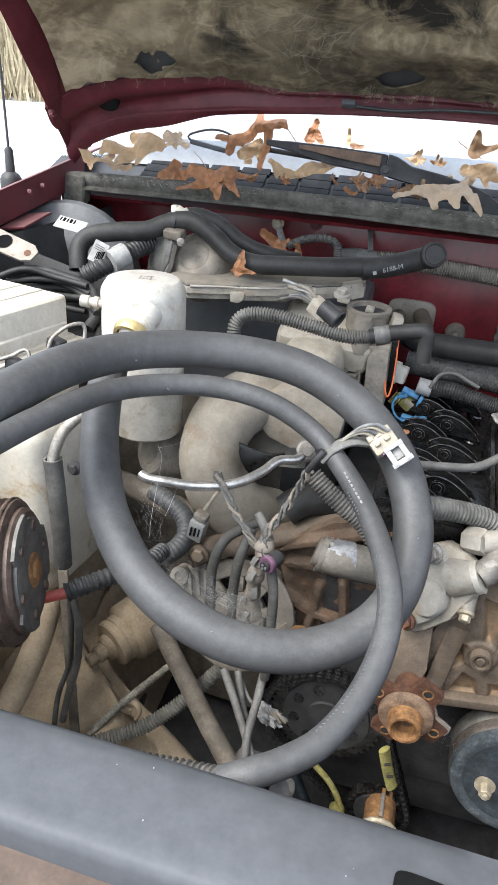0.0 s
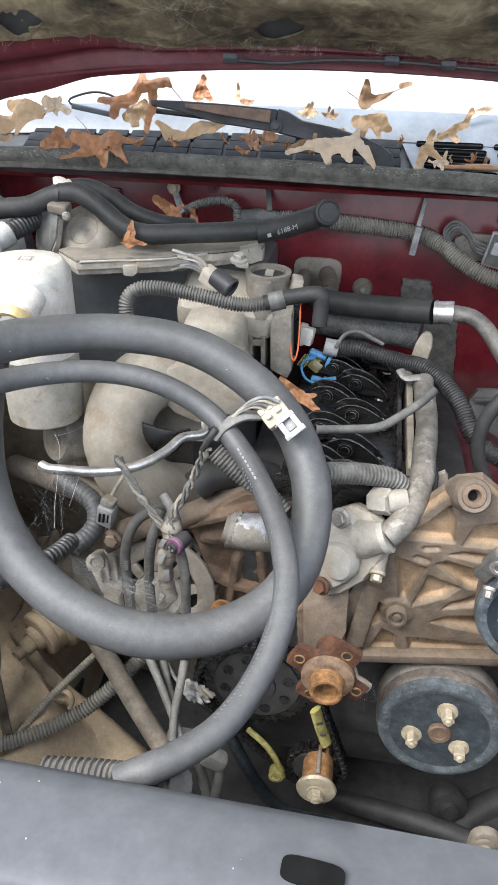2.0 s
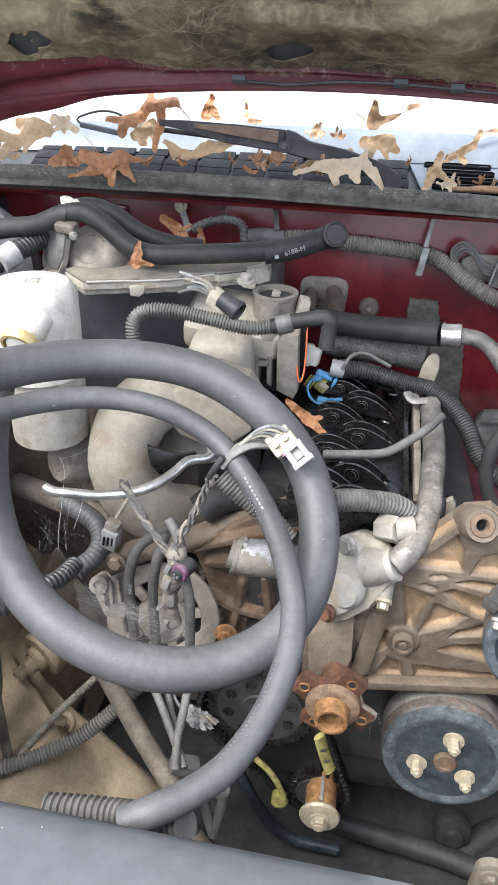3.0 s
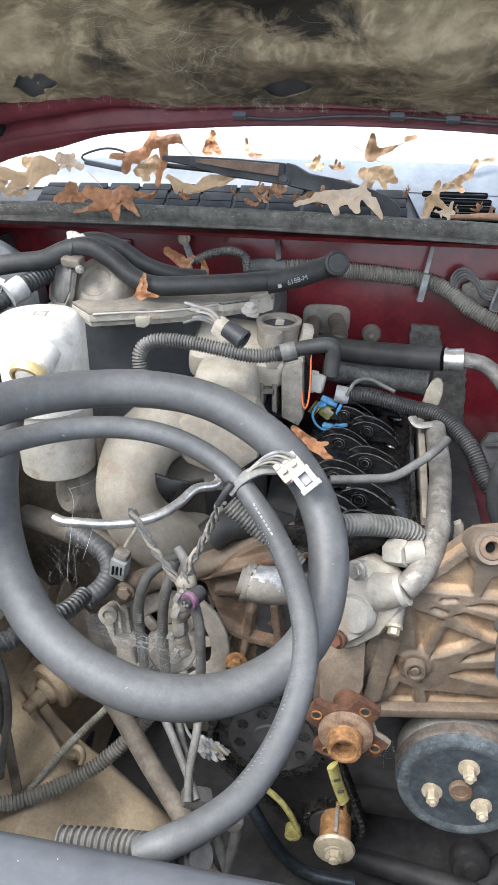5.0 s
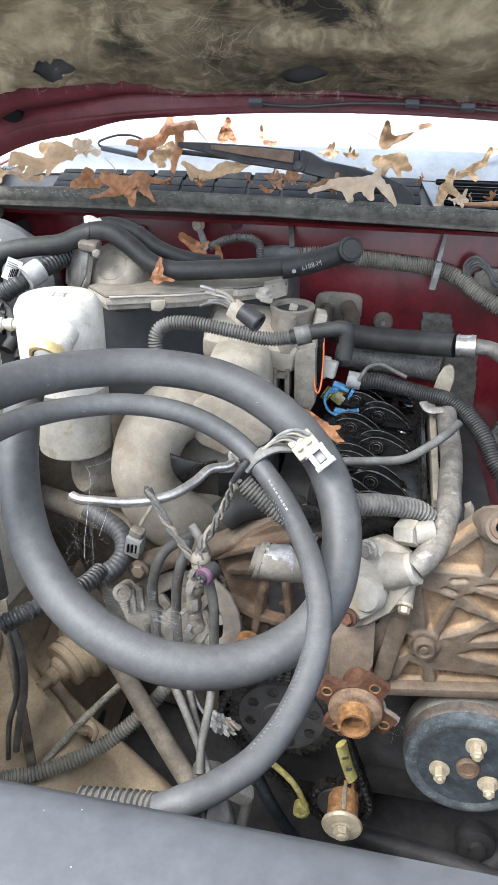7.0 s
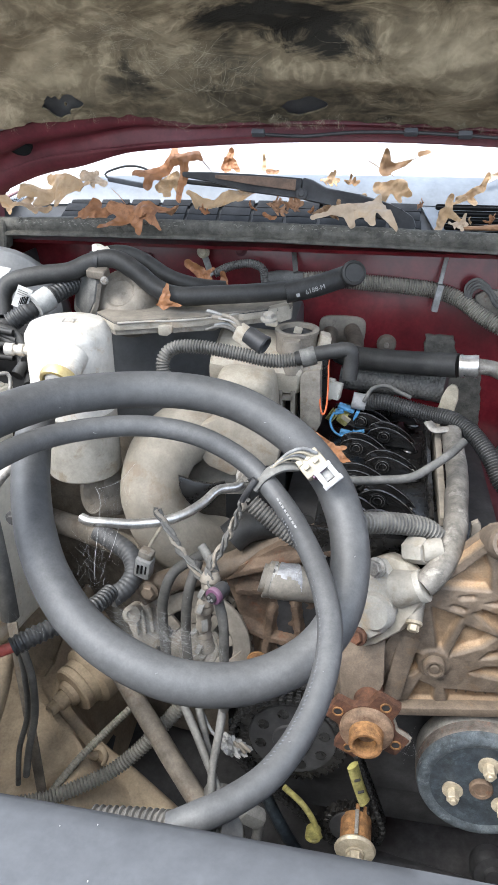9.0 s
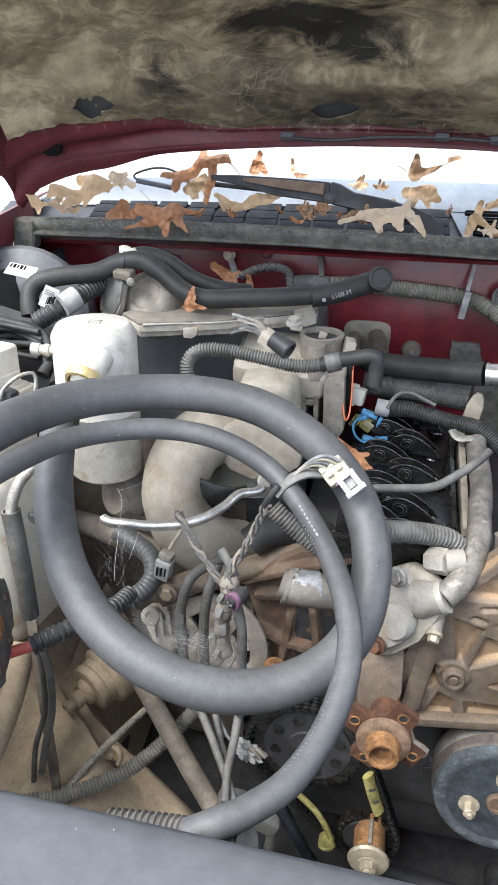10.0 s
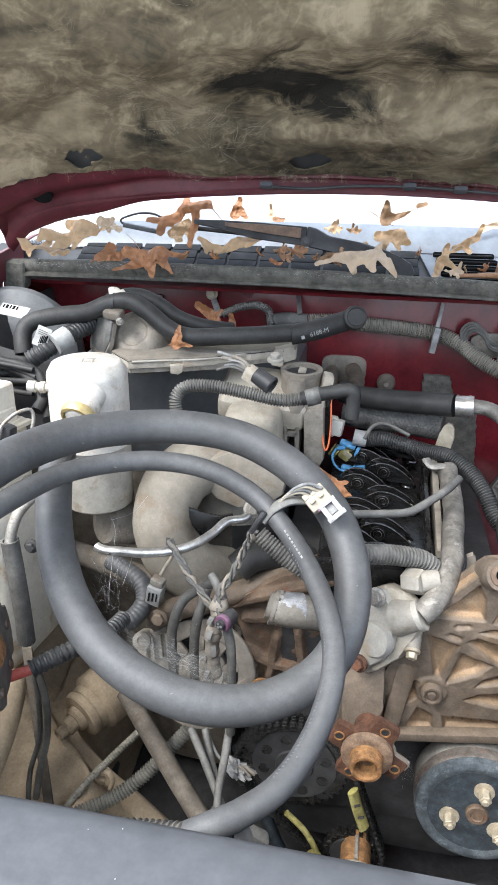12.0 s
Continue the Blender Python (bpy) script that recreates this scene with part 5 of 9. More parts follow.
# ---- the hose loop ----
thick = solo("coolant_hose", tube([(-0.331, 0.374, 1.042), (-0.329, 0.406, 1.048), (-0.323, 0.444, 1.051), (-0.313, 0.498, 1.051), (-0.288, 0.56, 1.047), (-0.244, 0.608, 1.041), (-0.181, 0.633, 1.036), (-0.122, 0.635, 1.026), (-0.066, 0.62, 1.003), (-0.026, 0.601, 0.971), (-0.005, 0.573, 0.941), (0.003, 0.54, 0.917), (0, 0.505, 0.893), (-0.013, 0.479, 0.875), (-0.037, 0.455, 0.863), (-0.07, 0.435, 0.857), (-0.106, 0.421, 0.86), (-0.144, 0.416, 0.868), (-0.187, 0.422, 0.882), (-0.224, 0.436, 0.9), (-0.254, 0.457, 0.923), (-0.278, 0.486, 0.945), (-0.3, 0.526, 0.965), (-0.316, 0.567, 0.986), (-0.328, 0.611, 1.008)], 0.0184, 0.006, 28, 0.02, 0.012), "hose", "thick blue-grey rubber hose coiled in a loop", "hose")
thin = solo("vapor_hose", tube([(-0.312, 0.351, 1.034), (-0.305, 0.383, 1.036), (-0.295, 0.437, 1.035), (-0.28, 0.506, 1.029), (-0.247, 0.557, 1.022), (-0.2, 0.583, 1.017), (-0.15, 0.59, 1.007), (-0.102, 0.584, 0.985), (-0.062, 0.553, 0.961), (-0.034, 0.51, 0.945), (-0.016, 0.468, 0.932), (-0.008, 0.433, 0.918), (-0.01, 0.397, 0.905), (-0.021, 0.363, 0.889), (-0.039, 0.33, 0.88), (-0.062, 0.308, 0.875), (-0.081, 0.294, 0.874), (-0.098, 0.287, 0.868)], 0.0103, 0.005, 20, 0.0, 0.012), "hose", "thinner rubber hose looping inside the thick one", "hose")
solo("split_loom", ribbed([(-0.06, 0.3, 0.856), (-0.077, 0.305, 0.844), (-0.095, 0.314, 0.832), (-0.116, 0.318, 0.824), (-0.138, 0.319, 0.82), (-0.169, 0.318, 0.816)], 0.0108, 0.0052, 0.18, 16), "wire_grey", "grey corrugated loom at the end of the thin hose", "wire loom")


def marks(pts_on, name, parent, n, size, lift=0.0):
    """A row of unreadable print marks along a line."""
    out = (Vector((-0.024, -0.007, 1.275)) - Vector(pts_on[0])).normalized() * lift
    a, b = Vector(pts_on[0]) + out, Vector(pts_on[1]) + out
    for i in range(n):
        c = a.lerp(b, (i + 0.5) / n)
        part(name, bar(c, c + (b - a).normalized() * size, size * 0.55, 0.0006, (0, -1, 0.6), 0), "print", parent)


EYE0 = Vector((-0.024, -0.007, 1.275))


def scuffs(parent, places, r, seed):
    """Pale scratches and specks that lie on a hose, at points on its near side."""
    rng = random.Random(seed)
    for p in places:
        p = Vector(p)
        out = (EYE0 - p).normalized()
        side = out.cross(Vector((0, 0, 1))).normalized()
        a = p + out * r
        d = (side * rng.uniform(-1, 1) + Vector((0, 0, rng.uniform(-1, 1)))).normalized()
        part("scuff", bar(a, a + d * rng.uniform(0.001, 0.003), 0.0007, 0.0006, out, 0.0002), "print", parent)


scuffs(thick, [(-0.133, 0.418, 0.865), (-0.129, 0.418, 0.863), (-0.279, 0.564, 1.038), (-0.258, 0.599, 1.041), (-0.09, 0.625, 1.012), (-0.117, 0.639, 1.03), (-0.065, 0.618, 0.999), (-0.148, 0.416, 0.87), (-0.079, 0.43, 0.857), (-0.038, 0.45, 0.855), (-0.018, 0.471, 0.863), (-0.25, 0.454, 0.916), (-0.01, 0.58, 0.946), (0.007, 0.542, 0.92)], 0.0178, 3)
scuffs(thin, [(-0.249, 0.554, 1.018), (-0.241, 0.556, 1.018), (-0.046, 0.526, 0.947), (-0.035, 0.507, 0.938), (-0.026, 0.479, 0.936), (-0.018, 0.458, 0.925), (-0.011, 0.403, 0.907), (-0.029, 0.351, 0.889)], 0.0099, 5)
marks([(-0.07, 0.56, 0.966), (-0.045, 0.527, 0.952)], "print_mark", thin, 9, 0.0032, 0.0101)
seam = bmesh.new()
run = spline([(-0.062, 0.553, 0.961), (-0.034, 0.51, 0.945), (-0.016, 0.468, 0.932), (-0.008, 0.433, 0.918), (-0.01, 0.397, 0.905), (-0.021, 0.363, 0.889), (-0.039, 0.33, 0.88)], 0.0034)
for p, q in zip(run[3:], run[4:]):
    d = (q - p).normalized()
    out = (EYE0 - p).normalized()
    side = d.cross(out).normalized()
    at = p + (out * 0.8 + side * 0.6).normalized() * 0.0103
    bar(at, at + (d * 0.6 + side * 0.6) * 0.0024, 0.0009, 0.0007, out, 0.0002, seam)
part("mould_seam", seam, "hose_seam", thin, "paler stitched moulding seam")

# ---- left side: can, boxes, compressor ----
def accumulator():
    t = thing("accumulator", "pale dusty aluminium accumulator can with a brass fitting", "canister")
    base = Vector((-0.324, 0.7, 0.864))
    top = Vector((-0.355, 0.761, 1.064))
    h = top.z - base.z
    r = 0.0515
    m = Matrix.Translation((top.x, top.y, top.z - h))
    part("can", lathe([(0, h * 0.45), (r, h * 0.45), (r, h - 0.017), (r * 0.985, h - 0.0125), (r * 0.86, h - 0.0015), (r * 0.8, h), (r * 0.5, h + 0.0005), (0, h + 0.001)], m, 40), "can", t)
    # Lower half of the can, narrower and in a darker tone.
    part("can_base", lathe([(0, 0), (r * 0.84, 0.001), (r * 0.9, 0.004), (r * 0.91, 0.01), (r * 0.91, h * 0.448), (0, h * 0.448)], Matrix.Translation((0.004, 0, 0)) @ m, 40), "can_base", t, "darker, narrower lower half of the can")
    for k, (dx, dy, w, d) in enumerate(((-0.008, 0.0, 0.002, 0.016), (0.0, 0.006, 0.012, 0.002), (0.006, -0.002, 0.002, 0.012), (0.0, -0.006, 0.008, 0.002))):
        part("stamp", box((w, d, 0.0008), Matrix.Translation((top.x + 0.004 + dx, top.y + dy, top.z + 0.0008)) @ Matrix.Rotation(radians(14), 4, "Z"), 0), "steel", t)
    a = Vector((-0.338, 0.7, 1.02))
    axis = Vector((-0.12, -0.82, -0.45))
    bm = lathe([(0, -0.03), (0.018, -0.03), (0.018, -0.016), (0.0168, -0.015), (0.0168, -0.0115), (0.0185, -0.0105), (0.0185, -0.0055), (0.0172, -0.0045), (0.0172, -0.001), (0.0185, 0.0), (0.0195, 0.004), (0.0165, 0.008), (0, 0.008)], basis(a, axis), 28)
    part("boss", bm, "can", t)
    part("fitting_nut", lathe([(0.0195, 0.004), (0.0222, 0.005), (0.0226, 0.012), (0.021, 0.0165), (0.0178, 0.0172), (0.0164, 0.014), (0.0164, 0.004)], basis(a, axis), 28), "brass", t, "round brass ring fitting")
    part("fitting_plug", lathe([(0.016, 0.006), (0.0158, 0.0145), (0.014, 0.0165), (0.006, 0.018), (0, 0.018)], basis(a, axis), 24), "can", t)
    n = Vector((-0.418, 0.73, 1.035))
    d = Vector((1, 0.1, -0.05))
    part("port", lathe([(0.0, -0.004), (0.0075, -0.004), (0.0075, 0.006), (0.006, 0.007), (0.006, 0.011), (0.0075, 0.012), (0.0075, 0.018), (0.0055, 0.019), (0.0055, 0.034), (0, 0.034)], basis(n, d), 16), "alu", t, "threaded service port")


accumulator()


def fuse_box():
    t = thing("air_box", "dusty white plastic box with wire latches", "plastic box")
    c = Vector((-0.493, 0.693, 0.998))
    m = Matrix.Translation(c + Vector((-0.062, 0.03, -0.012))) @ Matrix.Rotation(radians(-14), 4, "Z")
    part("body", box((0.19, 0.13, 0.1), m @ Matrix.Translation((0, 0, -0.055)), 0.008), "tank", t)
    part("lid", box((0.175, 0.115, 0.06), m @ Matrix.Translation((0, 0, 0.015)), 0.007, None, 3), "white", t)
    part("step", box((0.09, 0.118, 0.03), m @ Matrix.Translation((0.045, -0.004, -0.002)), 0.006, None, 3), "white", t)
    for i in range(3):
        part("rib", box((0.006, 0.1, 0.004), m @ Matrix.Translation((-0.02 + 0.035 * i, 0, 0.045)), 0.0015), "white", t)
    part("flange", box((0.2, 0.14, 0.007), m @ Matrix.Translation((0, 0, -0.014)), 0.003), "tank", t)
    part("wire_latch", tube([(-0.469, 0.613, 0.99), (-0.449, 0.617, 0.998), (-0.436, 0.624, 1.005), (-0.43, 0.622, 0.999), (-0.432, 0.616, 0.985)], 0.0022, 0.004, 8), "steel", t)
    part("wire_latch", tube([(-0.417, 0.637, 1), (-0.412, 0.641, 1.016), (-0.398, 0.651, 1.029), (-0.385, 0.661, 1.031), (-0.382, 0.66, 1.021), (-0.383, 0.655, 1.008)], 0.0022, 0.004, 8), "steel", t)
    part("latch_block", box((0.022, 0.014, 0.026), pose(*(-0.447, 0.62, 0.981), 0, 10, -14), 0.003), "plastic_black", t)
    part("latch_block", box((0.02, 0.014, 0.028), pose(*(-0.413, 0.65, 1), 0, 10, -14), 0.003), "plastic_black", t)


fuse_box()


def washer_tank():
    t = thing("washer_tank", "yellowed tan-stained plastic reservoir tank", "tank")
    c = Vector((-0.49, 0.679, 0.772))
    m = Matrix.Translation(c + Vector((-0.02, 0.03, 0.0))) @ Matrix.Rotation(radians(-8), 4, "Z")
    bm = box((0.17, 0.14, 0.25), m, 0.03, None, 4)
    part("body", bm, "tank", t)
    part("shoulder", box((0.12, 0.11, 0.05), m @ Matrix.Translation((-0.02, 0, 0.14)), 0.018, None, 3), "tank", t)
    part("bolt", hex_bolt((-0.39, 0.634, 0.861), FRONT, 0.006, 0.004), "dark", t)


washer_tank()


def compressor():
    t = thing("compressor", "rust-brown air conditioning compressor clutch lying on its side mount", "compressor")
    c = Vector((-0.354, 0.453, 0.851))
    axis = Vector((0.93, 0.3, 0.1))
    m = basis(c, axis)
    R = 0.07
    bm = lathe([(0, -0.09), (R * 0.8, -0.09), (R * 0.8, -0.035), (R * 0.98, -0.034), (R, -0.03), (R * 0.94, -0.027), (R, -0.023), (R * 0.94, -0.02), (R, -0.016), (R * 0.94, -0.013), (R, -0.009), (R * 0.94, -0.006), (R, -0.002), (R * 0.97, 0.004), (R * 0.9, 0.006), (0, 0.006)], m, 48)
    part("pulley", bm, "clutch", t)
    bm = lathe([(0, 0.006), (R * 0.86, 0.006), (R * 0.86, 0.010), (R * 0.8, 0.013), (R * 0.52, 0.013), (R * 0.5, 0.010), (R * 0.32, 0.010), (R * 0.3, 0.014), (0, 0.014)], m, 40)
    part("clutch_plate", bm, "clutch", t, "worn clutch plate")
    plate = []
    for k in range(72):
        a = 2 * math.pi * k / 72
        plate.append((R * (0.72 + 0.1 * (1 if math.cos(3 * a + 0.6) > 0 else 0)) * math.cos(a), R * (0.72 + 0.1 * (1 if math.cos(3 * a + 0.6) > 0 else 0)) * math.sin(a)))
    part("spring_plate", slab(plate, 0.0035, m @ Matrix.Translation((0, 0, 0.0125)), 0.001), "pulley_side", t, "dark stepped spring plate")
    for k in range(6):
        part("rivet", lathe([(0, 0.015), (0.006, 0.015), (0.005, 0.0185), (0, 0.019)], m @ Matrix.Translation((R * 0.6 * math.cos(1.05 * k), R * 0.6 * math.sin(1.05 * k), 0)), 12), "clutch", t)
    part("hub_nut", hex_bolt(m @ Vector((0, 0, 0.0165)), axis, 0.012, 0.003, 1.4), "rust", t, "rusty hub nut")
    part("belt_edge", lathe([(R * 1.0, -0.0015), (R * 1.012, 0.0), (R * 1.0, 0.0015)], m, 48), "clutch", t)
    part("housing", lathe([(0, -0.2), (0.05, -0.2), (0.055, -0.19), (0.055, -0.09), (0, -0.09)], m, 28), "cast", t)


compressor()

# Sheet added to give the recess behind the loop its tone.
part("recess_backdrop", sheet(lambda u, v: Vector((-0.6 + 0.42 * u, 0.87 + 0.03 * math.sin(u * 5), 0.32 + 0.56 * v + 0.012 * noise.noise((u * 6, v * 6, 0)))), 20, 20, 0.004), "rod", car, "added grey-brown sheet behind the hose loop")

# lines and wires beside the compressor
t = thing("refrigerant_line", "bent aluminium line with a black foam sleeve", "pipe")
part("pipe", tube([(-0.346, 0.603, 0.957), (-0.359, 0.596, 0.951), (-0.373, 0.585, 0.935), (-0.38, 0.577, 0.913), (-0.382, 0.573, 0.894)], 0.0062, 0.004, 14), "steel", t)
part("sleeve", tube([(-0.383, 0.577, 0.904), (-0.381, 0.576, 0.879), (-0.379, 0.575, 0.843), (-0.377, 0.574, 0.806), (-0.378, 0.575, 0.765)], 0.0105, 0.006, 14, 0.004, 0.04), "rubber_dusty", t, "black foam sleeve")
t = thing("battery_cable", "red cable in a torn black loom", "cable")
part("loom", ribbed([(-0.328, 0.495, 0.799), (-0.313, 0.507, 0.804), (-0.296, 0.524, 0.806), (-0.282, 0.544, 0.805), (-0.27, 0.573, 0.799), (-0.265, 0.606, 0.793)], 0.0105, 0.0062, 0.14, 14, 0.004), "loom", t)
part("core", tube([(-0.382, 0.467, 0.782), (-0.362, 0.477, 0.791), (-0.344, 0.486, 0.796), (-0.324, 0.497, 0.8)], 0.0058, 0.004, 12, 0, 0.05), "red", t, "red cable core")
solo("ground_cable", tube([(-0.367, 0.57, 0.735), (-0.354, 0.56, 0.69), (-0.359, 0.56, 0.63), (-0.375, 0.56, 0.57), (-0.386, 0.56, 0.52)], 0.0045, 0.006, 10), "wire_grey", "thin grey cable hanging beside the tank", "cable")
solo("ground_cable", tube([(-0.375, 0.575, 0.735), (-0.37, 0.57, 0.68), (-0.374, 0.568, 0.62), (-0.392, 0.565, 0.56), (-0.4, 0.56, 0.5)], 0.0035, 0.006, 10), "rubber_dusty", "thin dusty cable hanging beside the tank", "cable")
solo("frame_tube", tube([(-0.434, 0.634, 0.661), (-0.43, 0.591, 0.622), (-0.432, 0.55, 0.59), (-0.436, 0.514, 0.567)], 0.017, 0.008, 14), "tan", "tan dust-coated tube beside the compressor", "tube")
solo("flat_strap", bar((-0.403, 0.615, 0.721), (-0.373, 0.567, 0.441), 0.014, 0.004, (0, -1, 0.2)), "rod", "dusty flat steel strap", "strap")


def flange_idler():
    t = thing("strut_mount", "dust-coated rubber mount with a steel stud", "mount")
    a = Vector((-0.386, 0.708, 0.519))
    axis = Vector((-0.46, -0.84, -0.16))
    part("cup", lathe([(0, -0.06), (0.046, -0.06), (0.0465, -0.03), (0.043, -0.026), (0.037, -0.0235), (0.036, -0.0125), (0.0335, -0.0115), (0.0335, -0.0095), (0.037, -0.0085), (0.0365, -0.001), (0.034, 0.0015), (0.02, 0.003), (0, 0.003)], basis(a, axis), 40), "tan", t)
    part("washer", lathe([(0.0, 0.002), (0.0205, 0.002), (0.0195, 0.01), (0.0155, 0.014), (0, 0.014)], basis(a, axis), 28), "tan", t)
    part("stud", lathe([(0.013, 0.011), (0.013, 0.027), (0.0105, 0.03), (0, 0.03)], basis(a, axis), 18), "tan", t)
    part("tip", lathe([(0.0095, 0.029), (0.0095, 0.042), (0.0075, 0.044), (0.006, 0.038), (0, 0.038)], basis(a, axis), 16), "tan", t)


flange_idler()
solo("lower_loom", ribbed([(-0.414, 0.522, 0.497), (-0.391, 0.536, 0.495), (-0.354, 0.557, 0.49), (-0.298, 0.597, 0.494), (-0.26, 0.625, 0.514), (-0.226, 0.653, 0.545), (-0.198, 0.674, 0.576)], 0.0104, 0.0046, 0.24, 16), "loom_grey", "grey corrugated loom across the apron", "wire loom")
solo("thin_loom", ribbed([(-0.376, 0.565, 0.459), (-0.347, 0.609, 0.487), (-0.328, 0.643, 0.497), (-0.287, 0.69, 0.525)], 0.0056, 0.004, 0.15, 10), "loom_tan", "thin dust-coated loom on the apron", "wire loom")
t = thing("hose_clip", "broken grey plastic hose clip on the apron", "clip")
part("arc", tube([(-0.342, 0.638, 0.474), (-0.334, 0.642, 0.488), (-0.318, 0.641, 0.49), (-0.311, 0.637, 0.479), (-0.314, 0.631, 0.469)], 0.004, 0.003, 8, 0, 0, 0.6), "tan", t)
part("tongue", box((0.022, 0.008, 0.012), pose(*(-0.334, 0.637, 0.478), 10, 20, 10), 0.002), "tan", t)
solo("support_rod", tube([(-0.29, 0.655, 0.63), (-0.256, 0.625, 0.613), (-0.222, 0.595, 0.597), (-0.185, 0.56, 0.583), (-0.147, 0.525, 0.571), (-0.114, 0.494, 0.56)], 0.0122, 0.01, 16, 0, 0.03), "rod", "dusty grey-brown steel support rod", "rod")
for pts in ([(-0.177, 0.58, 0.661), (-0.155, 0.554, 0.645), (-0.131, 0.525, 0.622), (-0.118, 0.506, 0.613)], [(-0.128, 0.577, 0.676), (-0.128, 0.549, 0.656), (-0.13, 0.524, 0.632), (-0.126, 0.5, 0.617)], [(-0.162, 0.591, 0.652), (-0.147, 0.561, 0.632), (-0.131, 0.535, 0.62)]):
    solo("taped_wire", tube(pts, 0.005, 0.005, 18, 0, 0.12), "rubber_dusty", "dusty grey taped wire hanging behind the hose", "wire")
solo("bundle_boot", box((0.035, 0.022, 0.02), pose(*(-0.125, 0.533, 0.578), 0, 25, 20), 0.006), "rubber_dusty", "dusty grey rubber wire boot", "boot")
solo("bundle_boot", box((0.03, 0.02, 0.02), pose(*(-0.086, 0.529, 0.558), 0, 35, 10), 0.006), "rubber_dusty", "dusty grey rubber wire boot", "boot")
for pts in ([(-0.136, 0.532, 0.57), (-0.13, 0.53, 0.514), (-0.112, 0.53, 0.46)], [(-0.112, 0.531, 0.56), (-0.104, 0.53, 0.536), (-0.09, 0.53, 0.46)], [(-0.078, 0.53, 0.553), (-0.08, 0.53, 0.52), (-0.09, 0.53, 0.46)]):
    solo("taped_wire", tube(pts, 0.0062, 0.005, 14, 0, 0.12), "rubber_dusty", "dusty grey taped wire running down behind the hose", "wire")
t = thing("loose_connector", "taped grey wire connector hanging behind the hose", "connector")
def crumple(u, v):
    """Balled-up wrapping."""
    a, b = 2 * math.pi * u, math.pi * v
    d = Vector((math.cos(a) * math.sin(b), math.sin(a) * math.sin(b), math.cos(b)))
    r = 1 + 0.9 * noise.noise(d * 2.3) + 0.6 * abs(noise.noise(d * 6))
    return Vector((-0.116, 0.564, 0.624)) + Vector((d.x * 0.014, d.y * 0.009, d.z * 0.008 - d.x * 0.005)) * r


part("wrapping", sheet(crumple, 26, 16), "grey_plastic", t, "crumpled pale plastic wrapping", 0.25)
for k in range(4):
    o = Vector((0.006 * k - 0.009, 0, 0.004 * (k % 2)))
    part("pin", bar(Vector((-0.112, 0.563, 0.631)) + o * 0.6, Vector((-0.102, 0.56, 0.62)) + o, 0.004, 0.004), "housing", t)
part("lead", tube([(-0.159, 0.59, 0.649), (-0.143, 0.574, 0.633), (-0.126, 0.567, 0.622)], 0.002, 0.004, 8), "print", t)
solo("brace_tube", tube([(-0.43, 0.793, 0.759), (-0.381, 0.778, 0.758), (-0.326, 0.762, 0.754), (-0.265, 0.747, 0.748)], 0.016, 0.008, 14, 0, 0.04), "rod", "brown rusty brace behind the hose loop", "tube")

solo("starter_housing", lathe([(0, -0.05), (0.034, -0.05), (0.036, -0.04), (0.036, 0.03), (0.032, 0.036), (0.02, 0.038), (0.018, 0.03), (0, 0.03)], basis((-0.329, 0.798, 0.815), (-0.5, -0.6, 0.25)), 28), "housing", "dusty grey cylinder housing below the canister", "housing")

# ---- engine ----
engine = thing("engine", "partly dismantled engine with dusty castings and open valve train", "engine")
bm = box((0.3, 0.5, 0.42), Matrix.Translation((0.05, 0.94, 0.58)), 0.02)
box((0.26, 0.02, 0.2), Matrix.Translation((0.04, 0.688, 0.55)), 0.01, bm)
part("block", bm, "dark", engine)
HEAD = Vector((0.05, 0.9, 0.815))
bm = box((0.19, 0.44, 0.05), Matrix.Translation(HEAD), 0.006)
part("cylinder_head", bm, "oily", engine, "oily black cylinder head")
RIM = [(0.109, 0.955, 0.865), (0.109, 0.746, 0.827)]
bm = bar(RIM[0], RIM[1], 0.009, 0.05, (0, 0, 1), 0.002)
part("head_rim", bm, "housing", engine, "pale head flange")
bm = bar(Vector(RIM[0]) + Vector((-0.014, 0, -0.004)), Vector(RIM[1]) + Vector((-0.014, 0, -0.004)), 0.006, 0.06, (0, 0, 1), 0.002)
part("head_wall", bm, "oily_edge", engine)
part("head_rail", box((0.19, 0.015, 0.03), Matrix.Translation((0.04, 0.685, 0.842)), 0.004), "oily_edge", engine)


